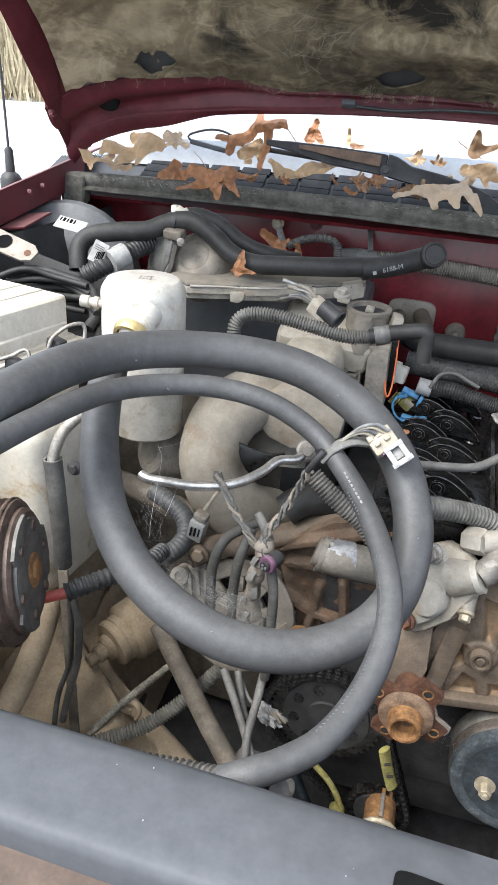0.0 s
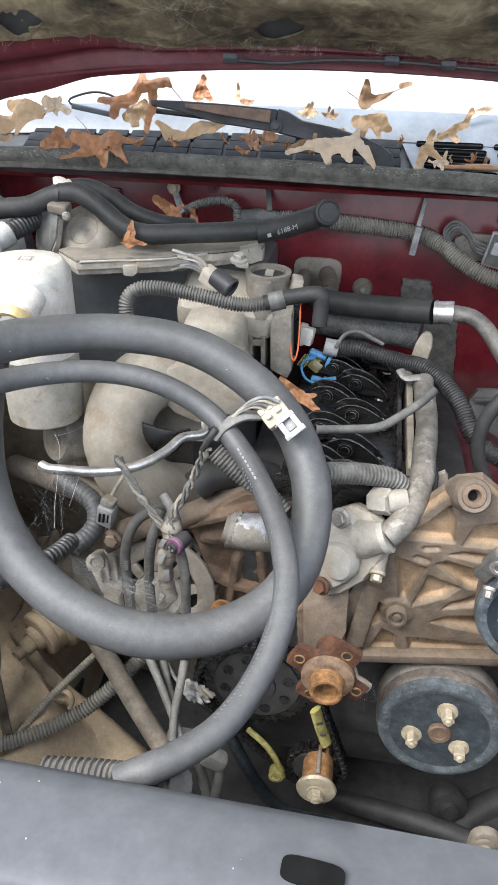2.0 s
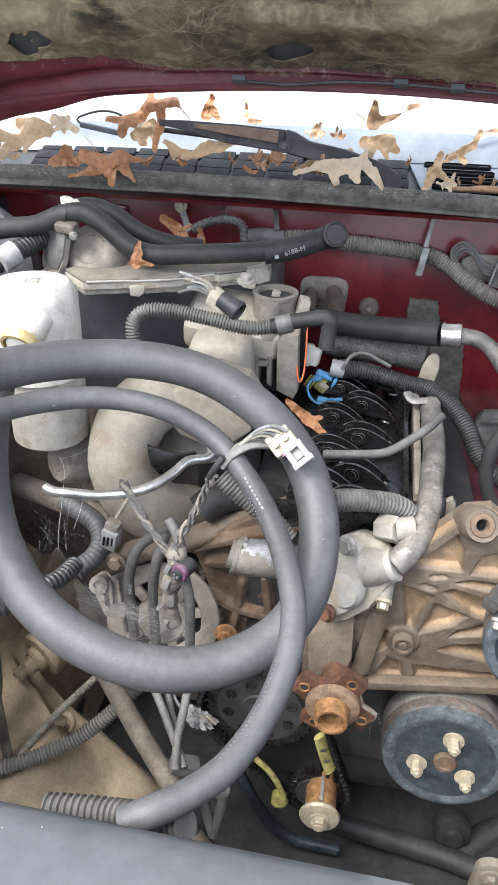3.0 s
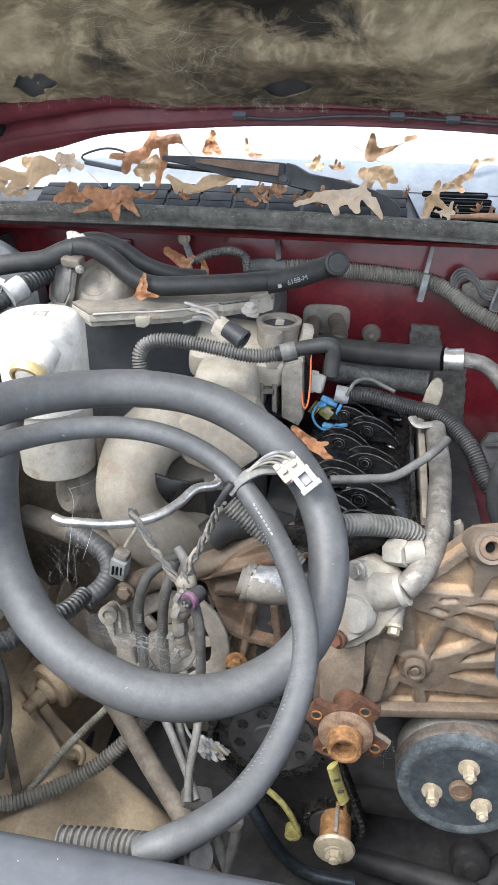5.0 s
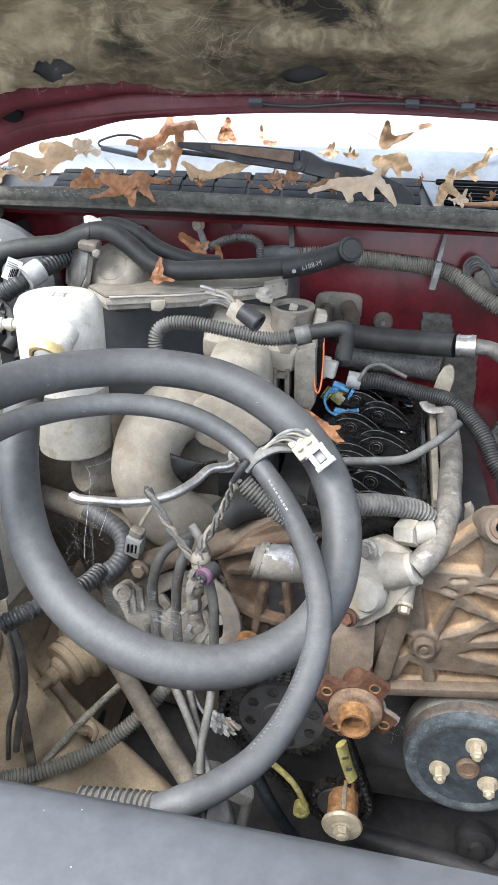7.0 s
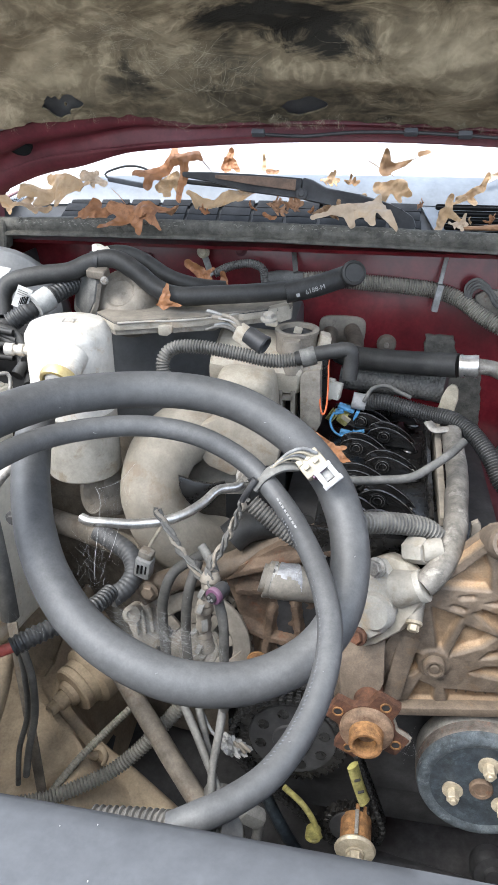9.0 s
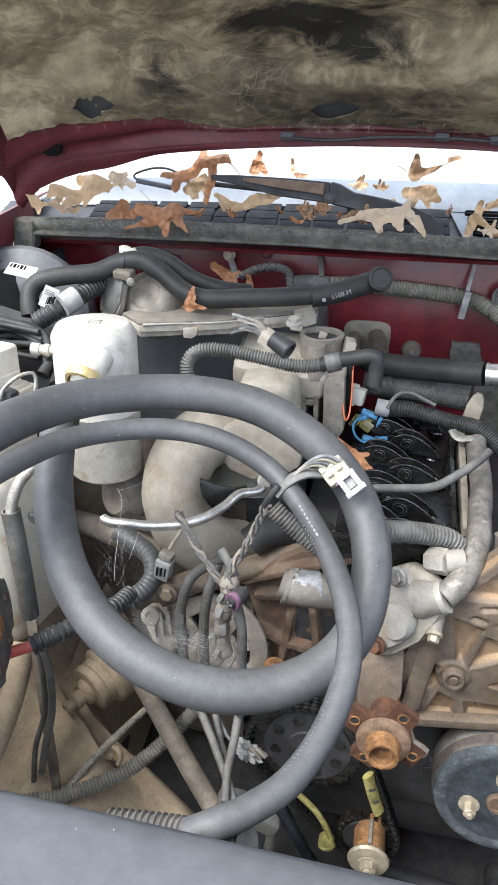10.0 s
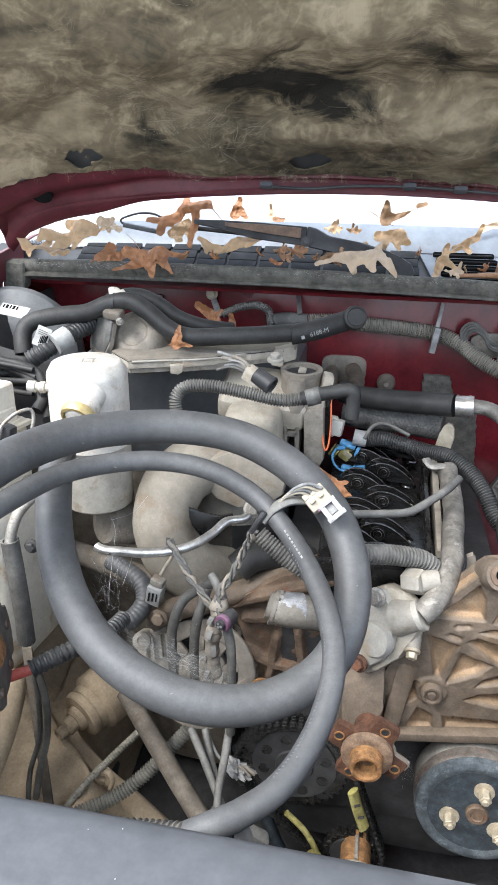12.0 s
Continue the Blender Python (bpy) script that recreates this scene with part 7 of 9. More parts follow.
# power steering pulleys
def pulley(c, axis, R, depth, bolts, label, name="pulley"):
    t = thing(name, label, "pulley")
    m = basis(c, axis)
    part("rim", lathe([(R * 0.7, -depth), (R * 0.97, -depth), (R * 1.0, -depth + 0.004), (R, -depth * 0.45), (R * 0.975, -depth * 0.4), (R * 0.975, -0.012), (R * 0.99, -0.01)], m, 56), "pulley_side", t, "dusty grey rim with rust")
    part("glint_or_wear_edge", lathe([(R * 0.99, -0.012), (R * 0.985, -0.0075), (R * 0.96, -0.003), (R * 0.9, -0.0008), (R * 0.84, -0.0012), (R * 0.78, -0.003), (R * 0.78, -0.012)], m, 56), "pulley_worn", t, "chalky worn edge")
    part("face", lathe([(R * 0.785, -0.012), (R * 0.785, -0.0032), (R * 0.5, -0.005), (R * 0.36, -0.003), (R * 0.3, -0.003), (0, -0.003)], m, 56), "pulley", t, "scuffed blue-black face")
    part("rust_band", lathe([(R * 0.9755, -depth * 0.5), (R * 1.003, -depth * 0.48), (R * 1.003, -0.0135), (R * 0.985, -0.0115)], m, 56), "rim_rust", t, "rust-brown band")
    if bolts:
        part("centre", lathe([(0, -0.004), (0.0135, -0.004), (0.0135, 0.001), (0.012, 0.003), (0.008, 0.003), (0.0075, 0.0015), (0, 0.0015)], m, 24), "cast_brown", t, "rusty centre")
        for k in range(3):
            a = radians(82 + 120 * k)
            q = m @ Vector((0.033 * math.cos(a), 0.033 * math.sin(a), -0.003))
            part("bolt", hex_bolt(q, axis, 0.0074, 0.0135, 1.62, 0.0045, None, 20 * k), "zinc", t)
    return t


pulley(Vector((0.173, 0.592, 0.582)), Vector((-0.05, -1, 0.08)), 0.0745, 0.058, True, "large blue-black steel pulley with three pale bolts")
pulley(Vector((0.228, 0.559, 0.799)), Vector((-0.2, -0.97, 0.1)), 0.058, 0.05, False, "scuffed blue-black pulley at the bracket edge")
mark = bpy.data.objects["pulley.001"]
for k in range(3):
    part("print_mark", box((0.0022, 0.0006, 0.0075), pose(*(Vector((0.19, 0.547, 0.813)) + Vector((0.0055 * k, -0.004 * k * 0.2, 0.001 * k))), 0, 12, 0), 0), "zinc", mark, "worn pale mark")
# Near-black disc set into the face as the hole's shade.
part("hole", lathe([(0, -0.004), (0.0085, -0.004), (0.009, 0.0012), (0.0075, 0.0016), (0.007, -0.001), (0, -0.001)], basis((0.21, 0.5535, 0.766), (-0.2, -0.97, 0.1)), 20), "ink_and_shade", mark, "near-black disc painting the shade in the hole")
t = thing("bracket_connector", "grey metal cable clamp with a bolt", "connector")
mm = pose(0.185, 0.574, 0.857, 10, 24, -10)
part("block", box((0.026, 0.014, 0.026), mm, 0.003), "wire_grey", t)
part("clamp_ring", lathe([(0.0045, 0), (0.0095, 0), (0.009, 0.0016), (0.0055, 0.0016), (0.0045, 0.0006)], mm @ Matrix.Rotation(radians(90), 4, "X") @ Matrix.Translation((0, 0.001, 0.0065)), 18), "steel", t)
part("tongue", box((0.015, 0.01, 0.018), mm @ Matrix.Translation((-0.003, 0.001, -0.02)), 0.002), "wire_grey", t)
part("bolt", hex_bolt((0.179, 0.566, 0.831), (-0.2, -0.7, -0.7), 0.0045, 0.007, 1.3), "steel", t)
part("lead", tube([(0.188, 0.574, 0.868), (0.19, 0.572, 0.88), (0.196, 0.572, 0.892)], 0.0024, 0.004, 8), "zinc", t)
t = thing("lower_bolt", "dusty bolt head on the lower mount", "bolt")
outline = [(0.0185 * math.cos(2 * math.pi * k / 40), 0.0185 * math.sin(2 * math.pi * k / 40) + (0.012 if k < 20 else -0.03)) for k in range(40)]
part("plate", slab(outline, 0.012, pose(0.251, 0.572, 0.415, 84, 4, 0), 0.003), "intake", t)
part("head", hex_bolt((0.25, 0.559, 0.427), FRONT, 0.0085, 0.006, 1.5), "intake", t)
part("sway_bar", tube([(0.056, 0.683, 0.293), (0.125, 0.677, 0.286), (0.193, 0.671, 0.281), (0.258, 0.657, 0.282), (0.338, 0.637, 0.269)], 0.016, 0.01, 16, 0, 0.03), "dark", car)
part("link_bushing", lathe([(0, -0.03), (0.026, -0.03), (0.03, -0.01), (0.026, 0.0), (0.014, 0.003), (0.012, 0.009), (0, 0.01)], basis((0.242, 0.694, 0.289), (0.1, -0.9, 0.3)), 24), "dark", car, "rusty brown bushing")
part("lower_arm", tube([(0.386, 0.752, 0.295), (0.336, 0.735, 0.278), (0.283, 0.708, 0.263), (0.258, 0.685, 0.25)], 0.022, 0.01, 16, 0, 0.04), "dark", car)
part("timing_case", tube([CAM + Vector((-0.085, 0.02, -0.02)), Vector((-0.07, 0.66, 0.376)), Vector((-0.009, 0.66, 0.275)), Vector((0.075, 0.66, 0.259))], 0.009, 0.01, 10), "pulley", engine, "blue-black timing case flange")

# alternator and its bracket
t = thing("alternator", "dusty grey alternator with a slotted end frame", "alternator")
ac = Vector((-0.184, 0.66, 0.676))
aax = Vector((0.0, -0.9, 0.42))
m = basis(ac, aax)
part("body", lathe([(0, -0.1), (0.062, -0.1), (0.066, -0.09), (0.066, -0.03), (0.06, -0.028), (0, -0.028)], m, 36), "dark", t)
part("rim", lathe([(0.05, -0.006), (0.0715, -0.006), (0.073, -0.003), (0.072, 0.001), (0.068, 0.003), (0.052, 0.004), (0.05, 0.002)], m, 48), "housing", t)
part("hub", lathe([(0, -0.02), (0.034, -0.02), (0.034, -0.004), (0.03, 0.001), (0.02, 0.002), (0.018, 0.005), (0.01, 0.006), (0, 0.006)], m, 28), "cast", t)
rib = mesh_of("rib", box((0.011, 0.0065, 0.028), Matrix.Translation((0.0665, 0, -0.018)), 0.002), "housing")
for k in range(28):
    ob = new("rib", rib)
    ob.parent = t
    ob.matrix_basis = m @ Matrix.Rotation(2 * math.pi * k / 28, 4, "Z")
spoke = mesh_of("spoke", box((0.022, 0.0125, 0.009), Matrix.Translation((0.042, 0, -0.0015)), 0.003), "housing")
for k in range(9):
    ob = new("spoke", spoke)
    ob.parent = t
    ob.matrix_basis = m @ Matrix.Rotation(2 * math.pi * k / 9 + 0.3, 4, "Z")
part("rear_band", lathe([(0.06, -0.05), (0.072, -0.05), (0.072, -0.032), (0.06, -0.032)], m, 40), "housing", t)
part("ear", prism([(-0.274, 0.665, 0.697), (-0.267, 0.674, 0.717), (-0.236, 0.682, 0.734), (-0.226, 0.664, 0.696), (-0.233, 0.652, 0.669), (-0.258, 0.653, 0.672)], Vector((0.0, 0.016, -0.007)), 0.004), "cast", t, "pale mounting ear")
for k in range(4):
    part("ear_rib", bar((-0.263 + 0.01 * k, 0.666 + 0.002 * k, 0.715 + 0.004 * k), (-0.256 + 0.01 * k, 0.653 + 0.002 * k, 0.69 + 0.003 * k), 0.005, 0.008, (0, -0.9, 0.42), 0.002), "cast", t)
for p in ((-0.264, 0.662, 0.716), (-0.246, 0.678, 0.741)):
    part("lug", lathe([(0, -0.02), (0.012, -0.02), (0.012, 0.004), (0.006, 0.005), (0.005, 0.002), (0, 0.002)], basis(p, aax), 18), "cast", t)
for pts, texts in (([(-0.172, 0.665, 0.816), (-0.198, 0.636, 0.808), (-0.211, 0.63, 0.772), (-0.213, 0.63, 0.73), (-0.211, 0.63, 0.672)], ("7MM", "SUPPRESS")), ([(-0.172, 0.65, 0.818), (-0.18, 0.63, 0.785), (-0.185, 0.63, 0.734), (-0.184, 0.63, 0.667)], ())):
    w = solo("spark_plug_wire", tube(pts, 0.0062, 0.005, 14), "wire_grey", "grey spark plug wire with worn white print", "wire", "plug wires")
    a, b = Vector(pts[-3]), Vector(pts[-2])
    for k, text in enumerate(texts):
        a, b = Vector(pts[2 + k]), Vector(pts[3 + k])
        x = (b - a).normalized()
        z = Vector((0.25, -0.85, 0.55))
        z = (z - x * z.dot(x)).normalized()
        words(text, 0.0072, Matrix.Translation(a.lerp(b, 0.5) + z * 0.0063) @ Matrix((x, z.cross(x), z)).transposed().to_4x4(), "print", w, "print")
    if not texts:
        marks((a + Vector((0.001, -0.0062, 0.002)), b + Vector((0.001, -0.0062, 0.002))), "print_mark", w, 11, 0.002)
t = thing("alternator_bracket", "rusty cast bracket above the alternator", "bracket")
bm = tube([(-0.256, 0.675, 0.738), (-0.224, 0.688, 0.754), (-0.175, 0.697, 0.767), (-0.121, 0.712, 0.789), (-0.075, 0.728, 0.805), (-0.029, 0.751, 0.812)], 0.017, 0.008, 14, 0, 0.06, 0.8)
part("arm", bm, "cast_rusty", t)
part("bolt", hex_bolt((-0.239, 0.659, 0.758), FRONT, 0.009, 0.005, 1.4), "cast_rusty", t)
part("bolt", hex_bolt((-0.069, 0.707, 0.794), FRONT, 0.014, 0.008, 1.2), "rust", t)
outline = [(-0.151, 0.69, 0.772), (-0.083, 0.69, 0.822), (0.001, 0.69, 0.841), (0.028, 0.69, 0.646), (-0.028, 0.69, 0.626), (-0.102, 0.69, 0.623), (-0.121, 0.69, 0.687)]
m = Matrix.Translation((0, 0.705, 0)) @ Matrix.Rotation(radians(90), 4, "X")
part("plate", slab([(p[0], p[2]) for p in outline], 0.014, m, 0.003), "cast_brown", t, "rust-stained brown plate")
RIBS = [[(-0.141, 0.685, 0.711), (-0.094, 0.685, 0.689)], [(-0.094, 0.685, 0.689), (-0.051, 0.685, 0.683)], [(-0.094, 0.685, 0.689), (-0.089, 0.685, 0.731)], [(-0.094, 0.685, 0.689), (-0.104, 0.685, 0.627)], [(-0.141, 0.685, 0.711), (-0.117, 0.685, 0.645)], [(-0.06, 0.685, 0.742), (-0.046, 0.685, 0.638)], [(-0.149, 0.685, 0.776), (0.001, 0.685, 0.837)], [(-0.13, 0.685, 0.757), (0.006, 0.685, 0.773)]]
part("ribbed_front", ribbed_casting([(p[0], p[2]) for p in outline], RIBS, [], 0.6905, 0.013, 0.0045), "cast_brown", t, "", 1.2)
part("bolt", hex_bolt((-0.1, 0.647, 0.679), FRONT, 0.01, 0.006, 1.4), "rust", t)

# intake
t = thing("intake_manifold", "dust-coated beige intake manifold with a curved runner", "intake manifold")
part("runner", tube([(-0.167, 0.867, 0.878), (-0.212, 0.836, 0.903), (-0.246, 0.789, 0.893), (-0.257, 0.757, 0.855), (-0.242, 0.743, 0.806), (-0.211, 0.749, 0.772), (-0.177, 0.781, 0.748)], 0.0435, 0.008, 30, 0.0, 0.03), "intake", t)
part("runner", tube([(-0.168, 0.981, 0.913), (-0.187, 0.923, 0.877), (-0.199, 0.877, 0.839), (-0.198, 0.854, 0.795)], 0.05, 0.01, 24, 0.0, 0.03), "intake", t)
UP = Matrix.Rotation(radians(90), 4, "X")
part("plenum", box((0.085, 0.11, 0.145), pose(*(-0.163, 0.95, 0.891), 6, -3, 0), 0.024, None, 5), "cream_cast", t)
outline = [(-0.224, 0.79, 0.9), (-0.201, 0.79, 0.928), (-0.154, 0.79, 0.949), (-0.112, 0.79, 0.938), (-0.095, 0.79, 0.913), (-0.1, 0.79, 0.883), (-0.121, 0.79, 0.865), (-0.162, 0.79, 0.856), (-0.192, 0.79, 0.867)]
part("lower_lip", slab([(p[0], p[2]) for p in outline], 0.07, Matrix.Translation((0, 0.86, 0)) @ UP, 0.007), "intake", t)
part("upper_deck", box((0.14, 0.1, 0.05), pose(*(-0.156, 0.987, 0.955), 20, 4, 0), 0.016, None, 3), "cream_cast", t)
# Dark plate paints the shade of the gap inside the runner's bend.
part("gap_shade", slab([(-0.03, 0.034), (-0.03, 0.022), (-0.027, 0.011), (-0.021, 0.001), (-0.014, -0.007), (-0.006, -0.012), (0.004, -0.01), (0.014, 0.0), (0.03, 0.017), (0.027, 0.024), (0.01, 0.021), (-0.01, 0.026)], 0.006, basis((-0.187, 0.739, 0.852), (0.3, -1, 0.2)) @ Matrix.Translation((0, 0, 0.011)), 0.002), "oily", t, "dark plate painting the shaded gap in the runner bend")
t = thing("throttle_body", "grey cast throttle body with an orange gasket", "throttle body")
outline = [(-0.091, 0.94, 0.948), (-0.084, 0.94, 0.955), (-0.061, 0.94, 0.96), (-0.057, 0.94, 0.874), (-0.063, 0.94, 0.861), (-0.088, 0.94, 0.873)]
part("face", slab([(p[0], p[2]) for p in outline], 0.05, Matrix.Translation((0, 0.99, 0)) @ UP, 0.004), "cast", t)
for o in ([(-0.105, 0.945, 0.951), (-0.098, 0.945, 0.954), (-0.096, 0.945, 0.877), (-0.103, 0.945, 0.88)], [(-0.117, 0.945, 0.914), (-0.099, 0.945, 0.916), (-0.099, 0.945, 0.907), (-0.117, 0.945, 0.906)], [(-0.122, 0.945, 0.957), (-0.061, 0.945, 0.965), (-0.06, 0.945, 0.953), (-0.121, 0.945, 0.947)], [(-0.122, 0.945, 0.95), (-0.117, 0.945, 0.951), (-0.115, 0.945, 0.881), (-0.12, 0.945, 0.884)]):
    part("web", slab([(p[0], p[2]) for p in o], 0.045, Matrix.Translation((0, 0.99, 0)) @ UP, 0.0015), "cast", t)
# Dark slab paints the shade between the webs.
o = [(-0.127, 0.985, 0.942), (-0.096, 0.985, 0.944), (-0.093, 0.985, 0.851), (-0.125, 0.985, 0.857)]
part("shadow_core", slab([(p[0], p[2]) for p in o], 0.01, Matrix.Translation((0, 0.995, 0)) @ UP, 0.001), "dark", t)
part("neck", lathe([(0.031, -0.06), (0.031, -0.004), (0.0325, -0.003), (0.0325, 0.002), (0.030, 0.003), (0.025, 0.002), (0.024, -0.02), (0, -0.02)], basis((-0.101, 0.982, 1.004), (0, -0.05, 1)), 32), "housing", t)
# Dark disc laid across the neck as the shade in its throat.
part("throat_shade", lathe([(0, -0.006), (0.0245, -0.006), (0.0245, -0.0045), (0, -0.0045)], basis((-0.101, 0.982, 1.004), (0, -0.05, 1)), 28), "dark", t, "dark disc painting the shade in the throat")
part("neck_boss", lathe([(0.014, -0.05), (0.014, -0.004), (0.012, 0.0), (0, 0.0)], basis((-0.104, 0.945, 1), (0, -0.05, 1)), 18), "housing", t)
part("lug", box((0.016, 0.03, 0.03), pose(*(-0.061, 0.974, 0.988), 0, 12, 10), 0.004), "cream_cast", t)
bm = tube([(-0.063, 0.966, 0.962), (-0.062, 0.952, 0.935), (-0.059, 0.938, 0.906), (-0.054, 0.932, 0.894), (-0.05, 0.939, 0.905), (-0.05, 0.954, 0.935), (-0.052, 0.968, 0.962), (-0.053, 0.982, 0.989)], 0.0013, 0.003, 8)
part("gasket", bm, "orange", t, "orange rubber gasket")
# Near-black slab inside the gasket stands for the shaded bore.
o = [(-0.063, 0.955, 0.966), (-0.052, 0.955, 0.968), (-0.05, 0.955, 0.917), (-0.053, 0.955, 0.887), (-0.058, 0.955, 0.888)]
part("bore_shade", slab([(p[0], p[2]) for p in o], 0.02, Matrix.Translation((0, 0.985, 0)) @ UP, 0.001), "oily", t)
part("white_plug", box((0.022, 0.02, 0.026), pose(*(-0.043, 1.008, 0.904), -10, 8, -10), 0.003), "white", t)
part("plug_collar", box((0.012, 0.014, 0.034), pose(*(-0.05, 1.012, 0.904), -10, 8, -10), 0.003), "white", t)
part("plug_slot", box((0.008, 0.002, 0.008), pose(*(-0.039, 0.9985, 0.905), -10, 8, -10), 0.0005), "cream", t)

t = thing("support_plate", "dusty cast plate with a ragged edge", "plate")
outline = [(-0.387, 0.929, 1.03), (-0.365, 0.974, 1.03), (-0.125, 1.053, 1.03), (-0.115, 1.036, 1.03), (-0.115, 1.014, 1.03), (-0.133, 0.996, 1.03), (-0.139, 1, 1.03), (-0.179, 0.97, 1.03), (-0.186, 0.971, 1.03), (-0.223, 0.944, 1.03), (-0.229, 0.933, 1.03), (-0.27, 0.911, 1.03), (-0.278, 0.915, 1.03), (-0.302, 0.903, 1.03), (-0.345, 0.885, 1.03)]
for low, tall, inset, mat in ((1.009, 0.0085, 0.005, "cast"), (1.0172, 0.0095, 0.0, "cream_cast"), (1.0266, 0.0012, 0.001, "dark"), (1.0278, 0.0026, 0.0015, "housing")):
    part("layer", slab([(p[0], p[1] + (inset if p[1] < 1.02 else 0)) for p in outline], tall, Matrix.Translation((0, 0, low)), 0.0012), mat, t)
for k in range(9):
    x = -0.36 + 0.03 * k + 0.01 * (k % 3)
    part("tab", box((0.012 + 0.006 * (k % 2), 0.012, 0.009), pose(x, 0.985 + 0.006 * (k % 2), 1.018 - 0.008 * (k % 3), 0, 6 * (k % 3), 0), 0.002), "cream_cast", t)
part("lower_rail", prism([(-0.369, 0.951, 1.014), (-0.316, 0.963, 1.013), (-0.216, 0.99, 1.019), (-0.211, 0.983, 1.003), (-0.224, 0.977, 0.997), (-0.283, 0.962, 0.995), (-0.314, 0.958, 1.002), (-0.367, 0.947, 1.005)], Vector((0, 0.03, 0)), 0.003), "intake", t)
part("lip_tab", prism([(-0.288, 0.903, 1.022), (-0.268, 0.909, 1.022), (-0.27, 0.909, 1.011), (-0.277, 0.907, 1.006), (-0.288, 0.904, 1.008)], Vector((0.0, 0.02, 0)), 0.002), "cream_cast", t)
part("lip_corner", prism([(-0.145, 0.99, 1.03), (-0.117, 1.008, 1.034), (-0.113, 1.01, 1.012), (-0.128, 1.0, 1.008), (-0.144, 0.99, 1.012)], Vector((-0.006, 0.02, 0)), 0.003), "cream_cast", t)
part("lip_ridge", tube([(-0.34, 0.886, 1.0275), (-0.3, 0.9015, 1.028), (-0.272, 0.9115, 1.0275), (-0.228, 0.931, 1.028), (-0.186, 0.968, 1.0275)], 0.0017, 0.005, 8, 0, 0.3), "alu", t, "chipped pale edge")
part("bolt", hex_bolt((-0.139, 0.955, 1.026), (0, -0.2, 1), 0.008, 0.007), "alu", t)
# Dark box added to stand for the shade in the recess behind the plate.
part("recess_shade_box", box((0.37, 0.2, 0.4), Matrix.Translation((-0.3, 1.125, 0.79)), 0.01), "booster", t, "dark box painting the shaded recess behind the plate")
t = thing("egr_housing", "dusty grey vacuum housing on the plate", "housing")
part("body", lathe([(0, -0.05), (0.046, -0.05), (0.049, -0.03), (0.047, -0.008), (0.04, 0.006), (0.03, 0.012), (0.024, 0.012), (0.02, 0.008), (0, 0.008)], basis((-0.362, 0.972, 1.045), (-0.1, -0.75, 0.62)), 36), "housing", t)
part("flange", slab([(-0.034, -0.012), (-0.03, -0.026), (-0.012, -0.034), (0.012, -0.032), (0.02, -0.012), (0.018, 0.02), (0.004, 0.034), (-0.02, 0.03), (-0.033, 0.014)], 0.008, basis((-0.402, 0.955, 1.046), (-0.55, -0.78, 0.3)), 0.002), "housing", t)
part("flange", slab([(-0.03, -0.01), (-0.026, -0.023), (-0.01, -0.03), (0.01, -0.028), (0.017, -0.01), (0.015, 0.018), (0.004, 0.03), (-0.017, 0.026), (-0.029, 0.012)], 0.006, basis((-0.394, 0.962, 1.047), (-0.55, -0.78, 0.3)) @ Matrix.Translation((0, 0, 0.0135)), 0.0015), "rubber_dusty", t)
part("lug", box((0.03, 0.02, 0.014), pose(*(-0.388, 0.95, 1.082), 12, 4, -8), 0.005, None, 3), "rod", t)
part("lug_bolt", hex_bolt((-0.374, 0.937, 1.074), (0.3, -0.9, 0.2), 0.0045, 0.004, 1.3), "steel", t)

# sensor plug and looms across the intake
t = thing("map_sensor", "grey and black sensor plug with frayed wires", "sensor")
part("plug", lathe([(0.0, -0.02), (0.011, -0.02), (0.012, 0.0), (0.013, 0.006), (0.0115, 0.008), (0.0095, 0.006), (0.0095, 0.0), (0, 0)], basis((-0.127, 0.807, 1.036), (0.8, -0.3, -0.4)), 20), "plastic_black", t)
part("shell", box((0.03, 0.018, 0.02), pose(*(-0.146, 0.817, 1.04), 10, 28, -15), 0.004), "cream_cast", t)
for k in range(8):
    rng = random.Random(60 + k)
    d = Vector((rng.uniform(-0.006, 0.006), rng.uniform(-0.006, 0.006), rng.uniform(-0.007, 0.007)))
    part("wire", tube([Vector((-0.152, 0.818, 1.044)) + d * 0.5, Vector((-0.165, 0.823, 1.052)) + d, Vector((-0.177, 0.828, 1.053)) + d * 1.4, Vector((-0.189, 0.831, 1.05)) + d * 2.2], 0.0019 + 0.0005 * (k % 3), 0.004, 7), ("wire_grey", "grey_plastic", "housing")[k % 3], t)
part("strap", tube([(-0.182, 0.822, 1.06), (-0.165, 0.82, 1.058), (-0.148, 0.818, 1.05), (-0.132, 0.812, 1.043)], 0.0034, 0.004, 8, 0, 0, 0.4), "grey_plastic", t, "crumpled grey tape")
t = thing("vacuum_line", "black corrugated line with a rubber elbow", "hose")
part("loom", ribbed([(-0.245, 0.785, 0.994), (-0.246, 0.79, 1.014), (-0.231, 0.795, 1.028), (-0.197, 0.799, 1.029), (-0.154, 0.8, 1.023), (-0.111, 0.801, 1.016), (-0.077, 0.805, 1.019)], 0.009, 0.0036, 0.19, 14), "loom_mid", t)
part("elbow", tube([(-0.082, 0.804, 1.019), (-0.058, 0.807, 1.026), (-0.036, 0.808, 1.031), (-0.027, 0.808, 1.033), (-0.019, 0.808, 1.033), (-0.016, 0.808, 1.028), (-0.0155, 0.808, 1.018), (-0.016, 0.806, 0.997)], 0.0092, 0.0025, 14, 0.006), "rubber", t)
part("collar", tube([(-0.076, 0.804, 1.02), (-0.059, 0.807, 1.025)], 0.0115, 0.004, 14), "rubber_dusty", t)
